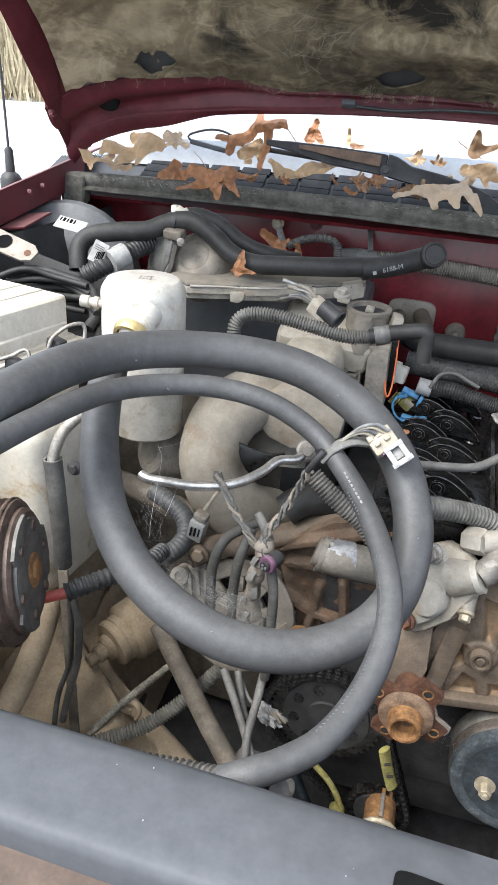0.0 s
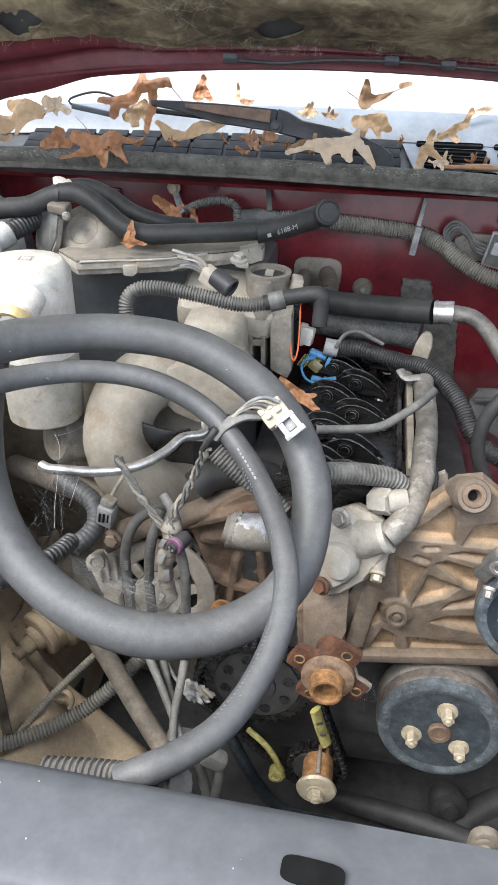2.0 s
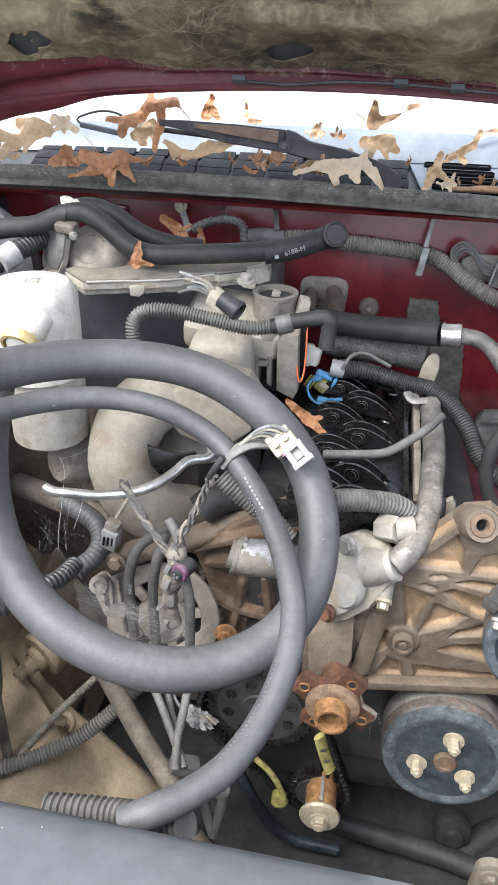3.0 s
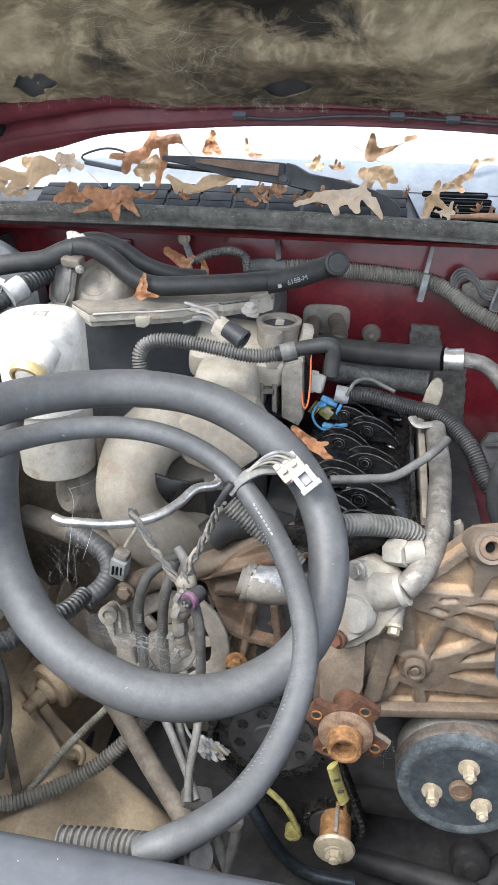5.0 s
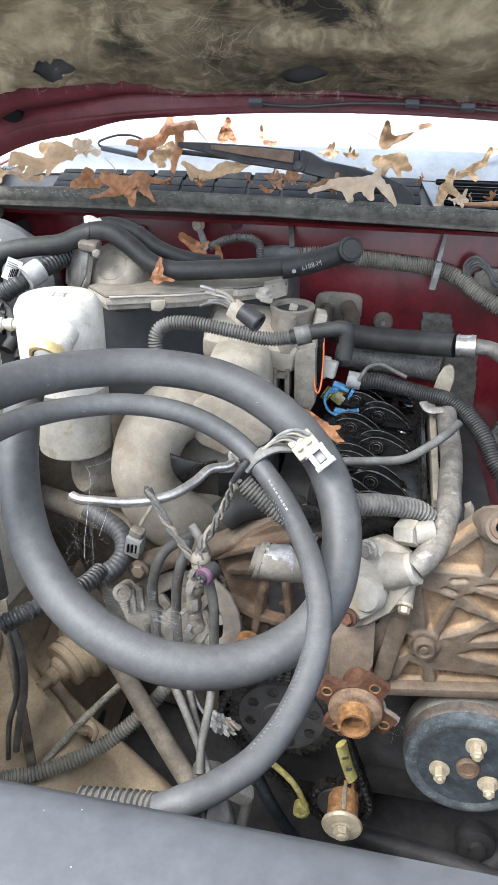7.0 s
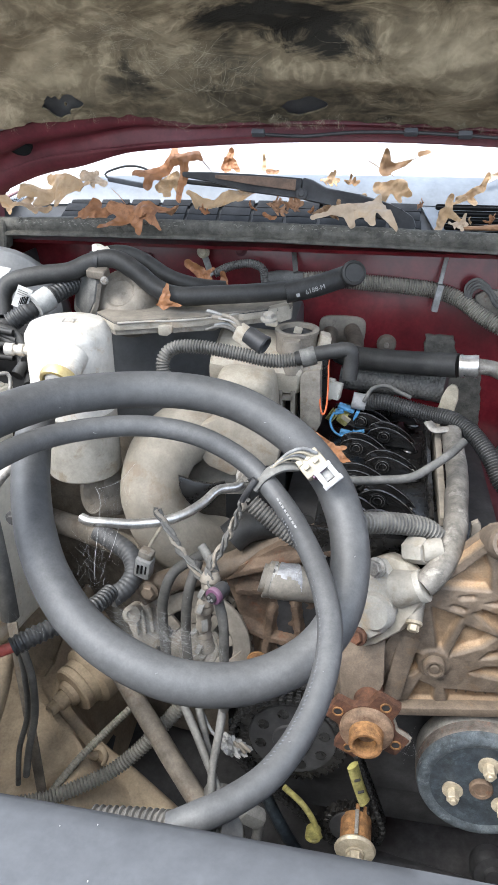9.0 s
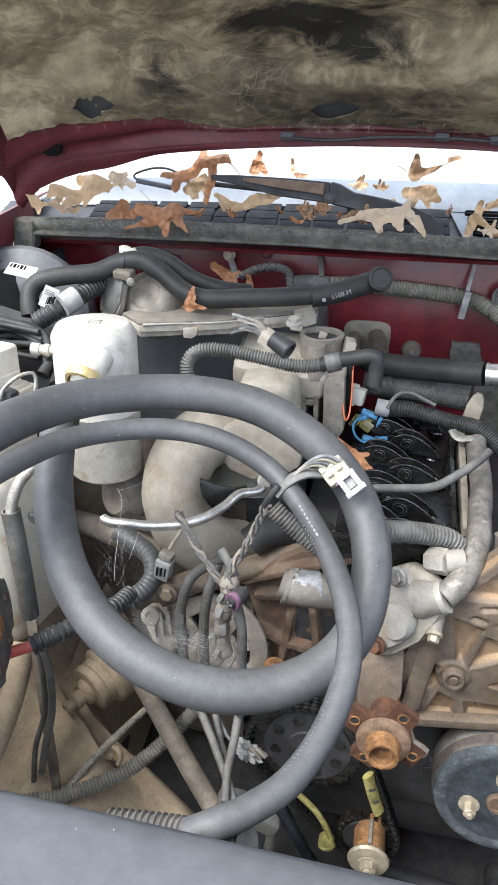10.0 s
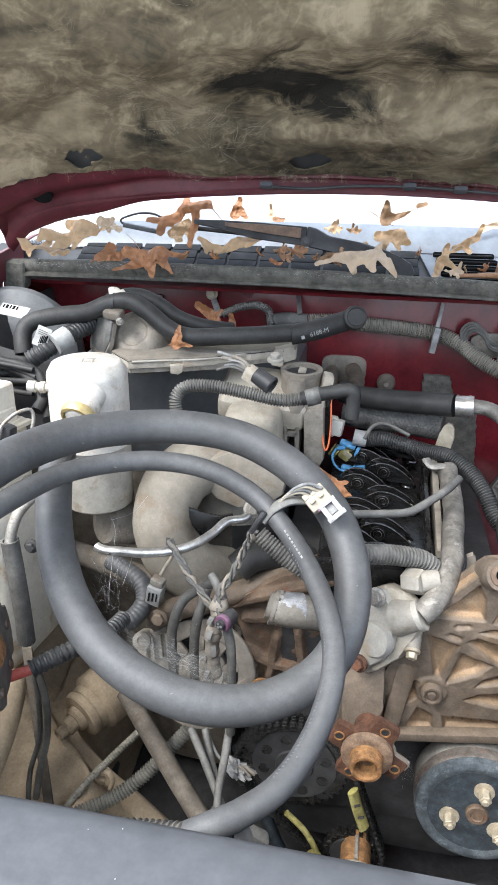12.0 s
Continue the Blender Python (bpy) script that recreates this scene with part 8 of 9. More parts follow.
t = thing("injector_connector", "blue and yellow fuel injector connector", "connector")
c = Vector((-0.026, 0.992, 0.867))
part("body", box((0.02, 0.018, 0.019), pose(c.x + 0.002, c.y, c.z, 15, 32, -10), 0.0035), "yellow", t, "yellow connector body")
part("window", box((0.014, 0.002, 0.009), pose(c.x + 0.004, c.y - 0.0105, c.z + 0.002, 15, 32, -10), 0.001), "cream", t, "pale worn window")
for k in range(4):
    part("rib", box((0.0024, 0.019, 0.018 - 0.002 * k), pose(c.x - 0.0115 - 0.0032 * k, c.y - 0.001, c.z + 0.002 + 0.001 * k, 15, 32, -10), 0.0008), "yellow", t)
part("clip", box((0.026, 0.012, 0.005), pose(c.x + 0.004, c.y - 0.006, c.z + 0.018, 15, 14, -10), 0.002), "blue", t, "blue locking clip")
part("clip", box((0.014, 0.012, 0.005), pose(c.x - 0.006, c.y - 0.008, c.z + 0.013, 15, -20, -10), 0.002), "blue", t)
part("clip", box((0.005, 0.012, 0.022), pose(c.x + 0.019, c.y - 0.006, c.z + 0.006, 15, 20, -10), 0.002), "blue", t)
part("clip", box((0.016, 0.01, 0.008), pose(c.x + 0.004, c.y - 0.01, c.z - 0.022, 15, 4, -10), 0.002), "blue", t)
part("loop", tube([c + Vector((-0.014, -0.012, 0.012)), c + Vector((-0.0195, -0.013, -0.002)), c + Vector((-0.014, -0.014, -0.017)), c + Vector((-0.002, -0.015, -0.025)), c + Vector((0.012, -0.015, -0.024)), c + Vector((0.018, -0.014, -0.014))], 0.0019, 0.003, 8), "blue", t)
part("tail", bar(c + Vector((0.012, -0.013, -0.02)), c + Vector((0.034, -0.013, -0.015)), 0.0055, 0.004, (0, -1, 0), 0.0012), "blue", t)
part("sleeve", tube([(-0.014, 0.985, 0.899), (0.006, 0.985, 0.896)], 0.0128, 0.004, 18, 0.002), "lock", t, "pale grey sleeve")

# firewall hoses
t = thing("heater_hose", "black heater hose with an elbow end across the firewall", "hose")
part("hose", tube([(-0.515, 0.898, 1.025), (-0.52, 0.911, 1.053), (-0.508, 0.923, 1.07), (-0.47, 0.937, 1.078), (-0.431, 0.949, 1.082), (-0.401, 0.962, 1.094), (-0.367, 0.962, 1.1), (-0.335, 0.957, 1.086), (-0.301, 0.948, 1.064), (-0.267, 0.945, 1.055), (-0.212, 0.954, 1.057), (-0.158, 0.968, 1.059), (-0.112, 0.981, 1.062)], 0.0135, 0.006, 18, 0.01, 0.03), "rubber", t)
part("elbow", tube([(-0.119, 0.977, 1.059), (-0.082, 0.988, 1.066), (-0.053, 1.002, 1.074), (-0.031, 1.016, 1.08)], 0.0152, 0.005, 18), "rubber", t)
part("end_cap", lathe([(0, -0.012), (0.0175, -0.012), (0.018, 0.0), (0.017, 0.006), (0.014, 0.0075), (0.0125, 0.006), (0, 0.006)], basis((-0.026, 0.997, 1.086), (0.25, -0.9, 0.35)), 28), "rubber", t)
a, b = Vector((-0.096, 0.962, 1.061)), Vector((-0.069, 0.973, 1.069))
x = (b - a).normalized()
z = (Vector((-0.024, -0.007, 1.275)) - a).normalized()
z = (z - x * z.dot(x)).normalized()
mm = Matrix.Translation((a + b) / 2) @ Matrix((x, z.cross(x), z)).transposed().to_4x4()
words("6188-M", 0.0095, mm @ Matrix.Translation((0.007, 0, 0.0008)), "print", t, "print")
part("print_bar", bar(a - x * 0.006, a - x * 0.001, 0.005, 0.0008, z, 0), "print", t)
solo("brake_hose", tube([(-0.413, 0.993, 1.092), (-0.378, 1.006, 1.101), (-0.344, 1.01, 1.093), (-0.302, 1.008, 1.069), (-0.259, 1.011, 1.056), (-0.219, 1.029, 1.049)], 0.0115, 0.006, 16, 0, 0.03), "rubber", "second black rubber hose behind the heater hose", "hose")
t = thing("hose_clamp", "white plastic clip on the hose bend", "clip")
for k in range(3):
    part("tooth", box((0.009, 0.012, 0.01), pose(*(-0.397, 0.973, 1.113), 10 * k, 15 * k, 20 * k), 0.002) if k == 0 else box((0.009, 0.01, 0.009), pose(*(Vector((-0.389, 0.97, 1.114)) + Vector((0.008 * (k - 1), 0, -0.002 * k))), 20 * k, 25 * k, 0), 0.002), "white", t)
part("band", lathe([(0.0142, -0.003), (0.0152, -0.003), (0.0152, 0.003), (0.0142, 0.003)], basis((-0.391, 0.963, 1.096), (1, 0, -0.15)), 20), "plastic_black", t)
t = thing("firewall_harness", "grey corrugated harness strapped to the firewall", "wire loom")
part("loom", ribbed([(-0.133, 1.204, 1.027), (-0.072, 1.214, 1.03), (-0.006, 1.22, 1.025), (0.051, 1.225, 1.021), (0.112, 1.229, 1.014), (0.155, 1.215, 1.001), (0.194, 1.195, 0.978), (0.241, 1.18, 0.96), (0.313, 1.171, 0.949)], 0.0145, 0.0042, 0.2, 16), "loom_tan", t)
part("tie", bar((0.123, 1.225, 1.087), (0.113, 1.202, 1.03), 0.007, 0.003, (0, -1, 0), 0.001), "grey_plastic", t)
part("tie_head", box((0.011, 0.012, 0.046), pose(*(0.111, 1.194, 1.01), 0, 8, 0), 0.002), "grey_plastic", t)
part("tie", bar((-0.141, 1.248, 1.08), (-0.129, 1.187, 1.045), 0.009, 0.003, (0, -1, 0), 0.001), "rubber_dusty", t)
part("boot", tube([(-0.188, 1.185, 1.028), (-0.155, 1.193, 1.033), (-0.118, 1.197, 1.031)], 0.013, 0.005, 14), "rubber_dusty", t)
solo("wire_loop", ribbed([(-0.266, 1.164, 1.042), (-0.24, 1.176, 1.053), (-0.208, 1.186, 1.057), (-0.186, 1.186, 1.048), (-0.179, 1.176, 1.025)], 0.0076, 0.004, 0.15, 14), "loom_mid", "small corrugated loop on the firewall", "wire loom")
t = thing("ground_strap", "bolted ground strap on the firewall", "strap")
part("strap", bar((-0.302, 1.236, 1.063), (-0.277, 1.191, 1.032), 0.012, 0.003, (0, -1, 0), 0.001), "grey_plastic", t)
part("bolt", hex_bolt((-0.3, 1.226, 1.066), FRONT, 0.008, 0.006, 1.4), "zinc", t)
solo("firewall_bolt", hex_bolt((-0.234, 1.238, 1.07), FRONT, 0.007, 0.004, 1.6), "paint_dull", "painted bolt head on the firewall", "bolt")
t = thing("firewall_grommet", "dusty stud with a rubber washer on the firewall", "grommet")
part("washer", lathe([(0, -0.01), (0.0175, -0.01), (0.0175, 0.002), (0.014, 0.006), (0.009, 0.006), (0, 0.006)], basis((0.035, 1.235, 0.913), FRONT), 24), "rod", t)
part("stud", lathe([(0.0045, 0.004), (0.0045, 0.016), (0, 0.017)], basis((0.035, 1.235, 0.913), FRONT), 10), "cast", t)
t = thing("heater_core_port", "dusty heater outlet in the firewall", "port")
outline = [(0.042 * (1 if math.cos(a) > 0 else -1) * abs(math.cos(a)) ** 0.5, 0.026 * (1 if math.sin(a) > 0 else -1) * abs(math.sin(a)) ** 0.5) for a in [2 * math.pi * k / 32 for k in range(32)]]
m = Matrix.Translation((-0.046, 1.238, 0.935)) @ Matrix.Rotation(radians(90), 4, "X")
part("plate", slab(outline, 0.006, m, 0.002), "housing", t)
part("stub", tube([(-0.066, 1.206, 0.935), (-0.066, 1.149, 0.938), (-0.063, 1.093, 0.941)], 0.014, 0.006, 14, 0.005), "rod", t)
part("stub", tube([(-0.028, 1.214, 0.94), (-0.019, 1.156, 0.939), (-0.02, 1.097, 0.939)], 0.014, 0.006, 14), "rod", t)
t = thing("heater_pipe", "black heater hose clamped to a dull metal pipe", "pipe")
part("hose", tube([(-0.041, 1.075, 0.944), (-0.018, 1.054, 0.944), (0.034, 1.029, 0.949), (0.091, 1.006, 0.956), (0.133, 0.991, 0.961)], 0.0178, 0.006, 18), "rubber", t)
part("clamp", tube([(0.135, 0.989, 0.961), (0.161, 0.985, 0.964)], 0.0158, 0.004, 24), "chrome", t, "bright band clamp")
for a in (0.139, 0.157):
    part("clamp_bead", tube([(a - 0.0012, 0.9885, 0.9615), (a + 0.0012, 0.988, 0.962)], 0.0172, 0.002, 24), "chrome", t)
part("pipe", tube([(0.159, 0.985, 0.964), (0.183, 0.981, 0.962), (0.203, 0.972, 0.952), (0.219, 0.953, 0.936), (0.238, 0.931, 0.914), (0.268, 0.894, 0.884)], 0.0112, 0.006, 14, 0, 0.05), "pipe_grey", t)
solo("lower_heater_hose", braided([(-0.034, 1.077, 0.907), (0.002, 1.07, 0.906), (0.063, 1.056, 0.908), (0.126, 1.04, 0.907)], 0.0235), "rubber_dusty", "braided black sleeve hose below the heater hose", "hose")
solo("sleeve_end", slab([(-0.012, -0.024), (0.004, -0.026), (0.012, -0.016), (0.012, 0.002), (0.008, 0.016), (0.003, 0.022), (-0.004, 0.022), (-0.009, 0.014), (-0.012, 0.0)], 0.005, pose(0.13, 1.005, 0.905, 84, 10, -14), 0.002), "cream", "pale flat fin at the cut end of the sleeve", "hose end")
solo("engine_harness", ribbed([(0.002, 0.992, 0.894), (0.032, 0.978, 0.902), (0.065, 0.969, 0.899), (0.097, 0.959, 0.895), (0.128, 0.941, 0.897), (0.154, 0.917, 0.889), (0.177, 0.885, 0.87), (0.194, 0.86, 0.843), (0.22, 0.842, 0.826), (0.272, 0.828, 0.81)], 0.0126, 0.0038, 0.16, 16), "loom", "black corrugated engine harness", "wire loom")
part("frayed_wire", tube([(0.003, 0.955, 0.909), (0.014, 0.966, 0.926), (0.033, 0.971, 0.93), (0.054, 0.964, 0.924), (0.07, 0.958, 0.919)], 0.003, 0.004, 8), "rubber_dusty", t)
solo("side_hose", tube([(0.222, 0.77, 0.975), (0.207, 0.755, 0.96), (0.19, 0.75, 0.94), (0.18, 0.748, 0.914), (0.18, 0.745, 0.882), (0.192, 0.742, 0.851), (0.208, 0.738, 0.823), (0.24, 0.732, 0.784)], 0.0082, 0.006, 16), "rubber", "black hose bending past the bracket", "hose")
solo("bracket_post", slab([(-0.005, -0.03), (0.006, -0.028), (0.006, 0.024), (0.002, 0.03), (-0.005, 0.026)], 0.008, pose(0.144, 0.724, 0.836, 90, -4, 0), 0.002), "housing", "dusty upright bracket tab beside the pipe", "bracket")
t = thing("firewall_sensor", "grey multi-wire connector on a dusty firewall plate", "connector")
part("base", slab([(-0.033, -0.022), (0.03, -0.02), (0.033, 0.022), (-0.012, 0.025), (-0.031, 0.014)], 0.008, pose(0.208, 1.234, 0.996, 90, 0, 0), 0.003), "cast", t, "dusty backing plate")
mm = pose(0.242, 1.195, 1.004, 0, 10, -8)
part("shell", box((0.028, 0.03, 0.05), mm, 0.005), "wire_grey", t)
part("shell_lip", box((0.033, 0.01, 0.055), mm @ Matrix.Translation((-0.001, -0.006, 0)), 0.003), "grey_plastic", t)
part("latch", box((0.012, 0.008, 0.02), mm @ Matrix.Translation((-0.004, -0.016, 0.004)), 0.002), "lock", t)
for k in range(3):
    part("latch_slot", box((0.016, 0.002, 0.0025), mm @ Matrix.Translation((-0.002, -0.0118, -0.012 - 0.005 * k)), 0), "plastic_black", t)
for k in range(4):
    dx, dz = 0.003 * k, -0.0045 * k
    part("wire", tube([(0.158 + dx, 1.208, 1.008 + dz), (0.157 + dx, 1.208, 1.03 + dz), (0.172 + dx * 0.6, 1.206, 1.042 + dz), (0.191 + dx * 0.4, 1.203, 1.032 + dz), (0.207, 1.2, 1.013 + dz), (0.229, 1.199, 1.006 + dz)], 0.0024, 0.005, 8), "wire_grey" if k % 2 else "rubber_dusty", t)
part("bracket_tab", slab([(-0.012, -0.012), (0.018, -0.02), (0.03, 0.016), (0.012, 0.022), (-0.008, 0.014)], 0.006, pose(0.253, 1.232, 1.05, 90, 0, 0), 0.003), "cast", t, "dusty mounting tab")
outline, corners = [], [(0.101, 0.935), (0.15, 0.934), (0.161, 0.888), (0.203, 0.89), (0.212, 0.81), (0.217, 0.745), (0.176, 0.742), (0.15, 0.835), (0.106, 0.862)]
for k, (p, q) in enumerate(zip(corners, corners[1:] + corners[:1])):
    for i in range(8):
        a, b = p[0] + (q[0] - p[0]) * i / 8, p[1] + (q[1] - p[1]) * i / 8
        outline.append((a + 0.004 * noise.noise((a * 90, b * 90, k)), b + 0.004 * noise.noise((a * 90, b * 90, k + 9))))
solo("seal_patch", slab(outline, 0.008, Matrix.Translation((0, 1.238, 0)) @ Matrix.Rotation(radians(90), 4, "X"), 0.002), "seal_rubber", "crumbling grey sealant patch on the firewall", "patch")
solo("exhaust_shield", sheet(lambda u, v: Vector((0.16 + 0.16 * u, 0.8 + 0.32 * v, 0.74 + 0.05 * math.sin(u * 3) - 0.08 * u + 0.012 * noise.noise((u * 5, v * 5, 0)))), 24, 18, 0.004), "paint_hood", "grimy maroon shield beside the head", "shield")
t = thing("splash_shield", "grey dusty panel low on the firewall", "shield")
part("panel", slab([(-0.036, -0.044), (0.06, -0.04), (0.056, 0.05), (-0.024, 0.046), (-0.034, 0.03)], 0.01, pose(0.262, 1.105, 0.752, 82, 0, 4), 0.006), "rubber_dusty", t)
part("rib", bar((0.232, 1.09, 0.784), (0.31, 1.09, 0.792), 0.006, 0.006, (0, -1, 0), 0.002), "rubber_dusty", t)

# booster, labels and black lines at the left rear
t = thing("brake_booster", "grey brake booster shell with a paper label", "brake booster")
bc = Vector((-0.609, 1.039, 1.029))
part("shell", lathe([(0, -0.1), (0.1, -0.1), (0.12, -0.07), (0.122, 0.0), (0.115, 0.015), (0.06, 0.045), (0.03, 0.05), (0, 0.05)], basis(bc + Vector((-0.02, 0.03, -0.06)), (0.3, -0.9, 0.25)), 36), "booster_shell", t)
mm = basis((-0.574, 0.988, 1.069), (0.05, -0.55, 0.8), -12)
part("label", box((0.05, 0.024, 0.001), mm, 0), "paper", t)
for k in range(5):
    part("label_bar", box((0.0018 + 0.002 * (k % 2), 0.007, 0.0008), mm @ Matrix.Translation((-0.02 + 0.006 * k, 0.006, 0.001)), 0), "ink_and_shade", t)
t = thing("tagged_loom", "corrugated loom with a pale paper tag", "wire loom")
part("loom", ribbed([(-0.496, 0.878, 1.022), (-0.472, 0.893, 1.038), (-0.452, 0.927, 1.051), (-0.432, 0.972, 1.061)], 0.014, 0.006, 0.12, 14), "loom", t)
part("tag", tube([(-0.462, 0.892, 1.044), (-0.448, 0.912, 1.053)], 0.017, 0.004, 14), "paper", t, "pale paper tag")
part("code_tag", box((0.022, 0.002, 0.03), pose(*(-0.478, 0.889, 1.056), -20, 20, 0), 0), "paper", t)
for k in range(7):
    part("code_bar", box((0.0011 + 0.0008 * (k % 3 == 0), 0.001, 0.011), pose(*(Vector((-0.486, 0.8875, 1.0515)) + Vector((0.0026 * k, -0.001, 0.0003 * k))), -20, 20, 0), 0), "ink_and_shade", t)
for k in range(3):
    part("code_line", box((0.014, 0.001, 0.0012), pose(*(Vector((-0.4755, 0.885, 1.0605)) + Vector((0.0008 * k, 0.0008 * k, 0.0026 * k))), -20, 20, 0), 0), "rubber_dusty", t)
t = thing("steel_lug", "pale steel mounting lug with holes", "bracket")
mm = basis((-0.581, 0.842, 1.058), (0.1, -0.6, 0.75), -18)
part("plate", slab([(-0.05, -0.014), (0.02, -0.016), (0.034, -0.01), (0.036, 0.006), (0.026, 0.014), (-0.05, 0.02)], 0.004, mm, 0.001), "cast", t)
part("slot_shade", lathe([(0, 0.004), (0.011, 0.004), (0.0115, 0.0048), (0, 0.0048)], mm @ Matrix.Translation((-0.016, 0.002, 0)), 18), "ink_and_shade", t)
part("hole", lathe([(0, 0.004), (0.0045, 0.004), (0.005, 0.0048), (0, 0.0048)], mm @ Matrix.Translation((0.024, -0.002, 0)), 14), "rust_dark", t)
BASE = [(-0.606, 0.811, 1.011), (-0.559, 0.829, 1.025), (-0.518, 0.839, 1.023), (-0.467, 0.823, 1.015), (-0.437, 0.787, 0.998), (-0.426, 0.756, 0.978)]
for k in range(11):
    rng = random.Random(k)
    pts = [Vector(p) + Vector((rng.gauss(0, 0.006), 0.012 * (k % 3) + rng.gauss(0, 0.006), 0.012 - 0.0045 * k + rng.gauss(0, 0.005))) for p in BASE[: 4 + k % 3]]
    solo("taped_harness", tube(pts, 0.004 + 0.0018 * (k % 3), 0.006, 10, 0, 0.2), "rubber", "black taped wire harness behind the box", "wire loom", "taped harness")
solo("harness_trough", sheet(lambda u, v: Vector((-0.662, 0.881, 1.017)).lerp(Vector((-0.455, 0.863, 0.975)), u) + Vector((0, 0.05 * v, -0.09 + 0.12 * v)), 10, 6, 0.004), "plastic_black", "black plastic trough under the wire harness", "trough")

# the wiring in the middle of the loop
t = thing("fuel_tube", "bright bent steel fuel tube with a bolted eye", "pipe")
part("tube", tube([(-0.309, 0.644, 0.865), (-0.299, 0.641, 0.863), (-0.28, 0.642, 0.863), (-0.247, 0.646, 0.862), (-0.215, 0.655, 0.864), (-0.192, 0.668, 0.868), (-0.174, 0.688, 0.874), (-0.16, 0.707, 0.882), (-0.141, 0.722, 0.88), (-0.133, 0.738, 0.885)], 0.0058, 0.004, 14), "chrome", t)
part("eye", lathe([(0, -0.008), (0.0135, -0.008), (0.0135, 0.004), (0.01, 0.006), (0.006, 0.006), (0.005, 0.003), (0, 0.003)], basis((-0.131, 0.739, 0.886), (0.2, -0.9, 0.3)), 20), "steel", t)
part("bolt", hex_bolt((-0.13, 0.733, 0.889), (0.2, -0.9, 0.3), 0.007, 0.005), "cast", t)


def taped(pts, r, label):
    """Wires twisted together in ragged tape."""
    th = thing("taped_wires", label, "wire")
    line = spline(pts, 0.002)
    for k in range(3):
        twisted = []
        for i, p in enumerate(line):
            a = i * 0.33 + k * 2.1 + 0.5 * noise.noise((i * 0.15, k, r * 99))
            twisted.append(p + Vector((math.cos(a), math.sin(a) * 0.6, math.sin(a) * 0.4)) * r * (0.5 + 0.4 * noise.noise((i * 0.21, k * 7, 1))))
        part("wire", sweep(bmesh.new(), twisted, lambda i, run, k=k: r * (0.5 + 0.3 * noise.noise((run * 220, k * 5, 2))), 10, 0, 0.6), ("rubber_dusty", "wire_grey", "housing")[k], th)


taped([(-0.213, 0.634, 0.893), (-0.2, 0.626, 0.875), (-0.178, 0.612, 0.852), (-0.154, 0.598, 0.833)], 0.0056, "grey taped wires hanging from the steel tube")
taped([(-0.106, 0.594, 0.939), (-0.117, 0.599, 0.91), (-0.129, 0.598, 0.881), (-0.144, 0.591, 0.853), (-0.143, 0.582, 0.834)], 0.0062, "taped grey wires hanging from the hose")
solo("wire_stub", tube([(-0.16, 0.62, 0.86), (-0.149, 0.611, 0.85), (-0.141, 0.602, 0.839)], 0.0055, 0.004, 10, 0.004), "rubber_dusty", "cut grey wire stub", "wire")
t = thing("purple_connector", "round black connector with a purple seal", "connector")
c = Vector((-0.133, 0.563, 0.839))
ax = Vector((-0.38, -0.85, 0.02))
part("body", lathe([(0, -0.026), (0.011, -0.026), (0.0125, -0.02), (0.0125, -0.004), (0, -0.004)], (basis(c, ax) @ Matrix.Scale(0.7, 4)), 24), "plastic_black", t)
part("seal", lathe([(0.0075, -0.0045), (0.0128, -0.0045), (0.0135, -0.002), (0.0135, 0.002), (0.0125, 0.004), (0.0078, 0.004)], (basis(c, ax) @ Matrix.Scale(0.7, 4)), 28), "purple", t, "purple rubber seal ring")
part("face", lathe([(0, -0.004), (0.0078, -0.004), (0.0078, 0.009), (0.0072, 0.01), (0, 0.01)], (basis(c, ax) @ Matrix.Scale(0.7, 4)), 20), "plastic_black", t)
for k in range(3):
    a = 2.1 * k
    part("socket", lathe([(0.0018, 0.0095), (0.0024, 0.0112), (0.0013, 0.0112), (0, 0.0098)], (basis(c, ax) @ Matrix.Scale(0.7, 4)) @ Matrix.Translation((0.0036 * math.cos(a), 0.0036 * math.sin(a), 0)), 10), "print", t)
def tape_clump(pts, r, label):
    """A lumpy bundle wound in perished tape."""
    line = spline(pts, 0.0016)
    th = thing("taped_bundle", label, "wire")
    part("winding", sweep(bmesh.new(), line, lambda i, run: r * (0.82 + 0.5 * noise.noise((run * 55, 1, 0)) + 0.16 * ((run * 95 + 0.6 * noise.noise((run * 30, 2, 0))) % 1)), 18, 0, 0.8), "housing", th)
    part("core", tube(pts, r * 0.45, 0.004, 10), "rubber_dusty", th)
    rng = random.Random(3)
    for k in range(5):
        p = line[int(len(line) * (0.15 + 0.17 * k))]
        d = Vector((rng.uniform(-1, 1), -0.8, rng.uniform(-0.6, 0.2))).normalized()
        side = d.cross(Vector((0, 0, 1))).normalized()
        part("tape_end", sheet(lambda u, v, p=p, d=d, side=side: p + d * (r * 0.7 + 0.009 * u) + side * 0.0065 * (v - 0.5) + Vector((0, 0, -0.006 * u * u)), 5, 3, 0.0006), "rubber_dusty", th)


tape_clump([(-0.143, 0.594, 0.847), (-0.145, 0.589, 0.828), (-0.15, 0.586, 0.802), (-0.151, 0.587, 0.77), (-0.148, 0.589, 0.741)], 0.0098, "grey perished tape round a wire bundle")
solo("grey_lead", tube([(-0.131, 0.574, 0.824), (-0.125, 0.568, 0.8), (-0.123, 0.562, 0.767), (-0.123, 0.56, 0.729), (-0.125, 0.567, 0.678)], 0.0055, 0.005, 18, 0, 0.08), "rubber_dusty", "grey lead hanging below the purple connector", "wire")
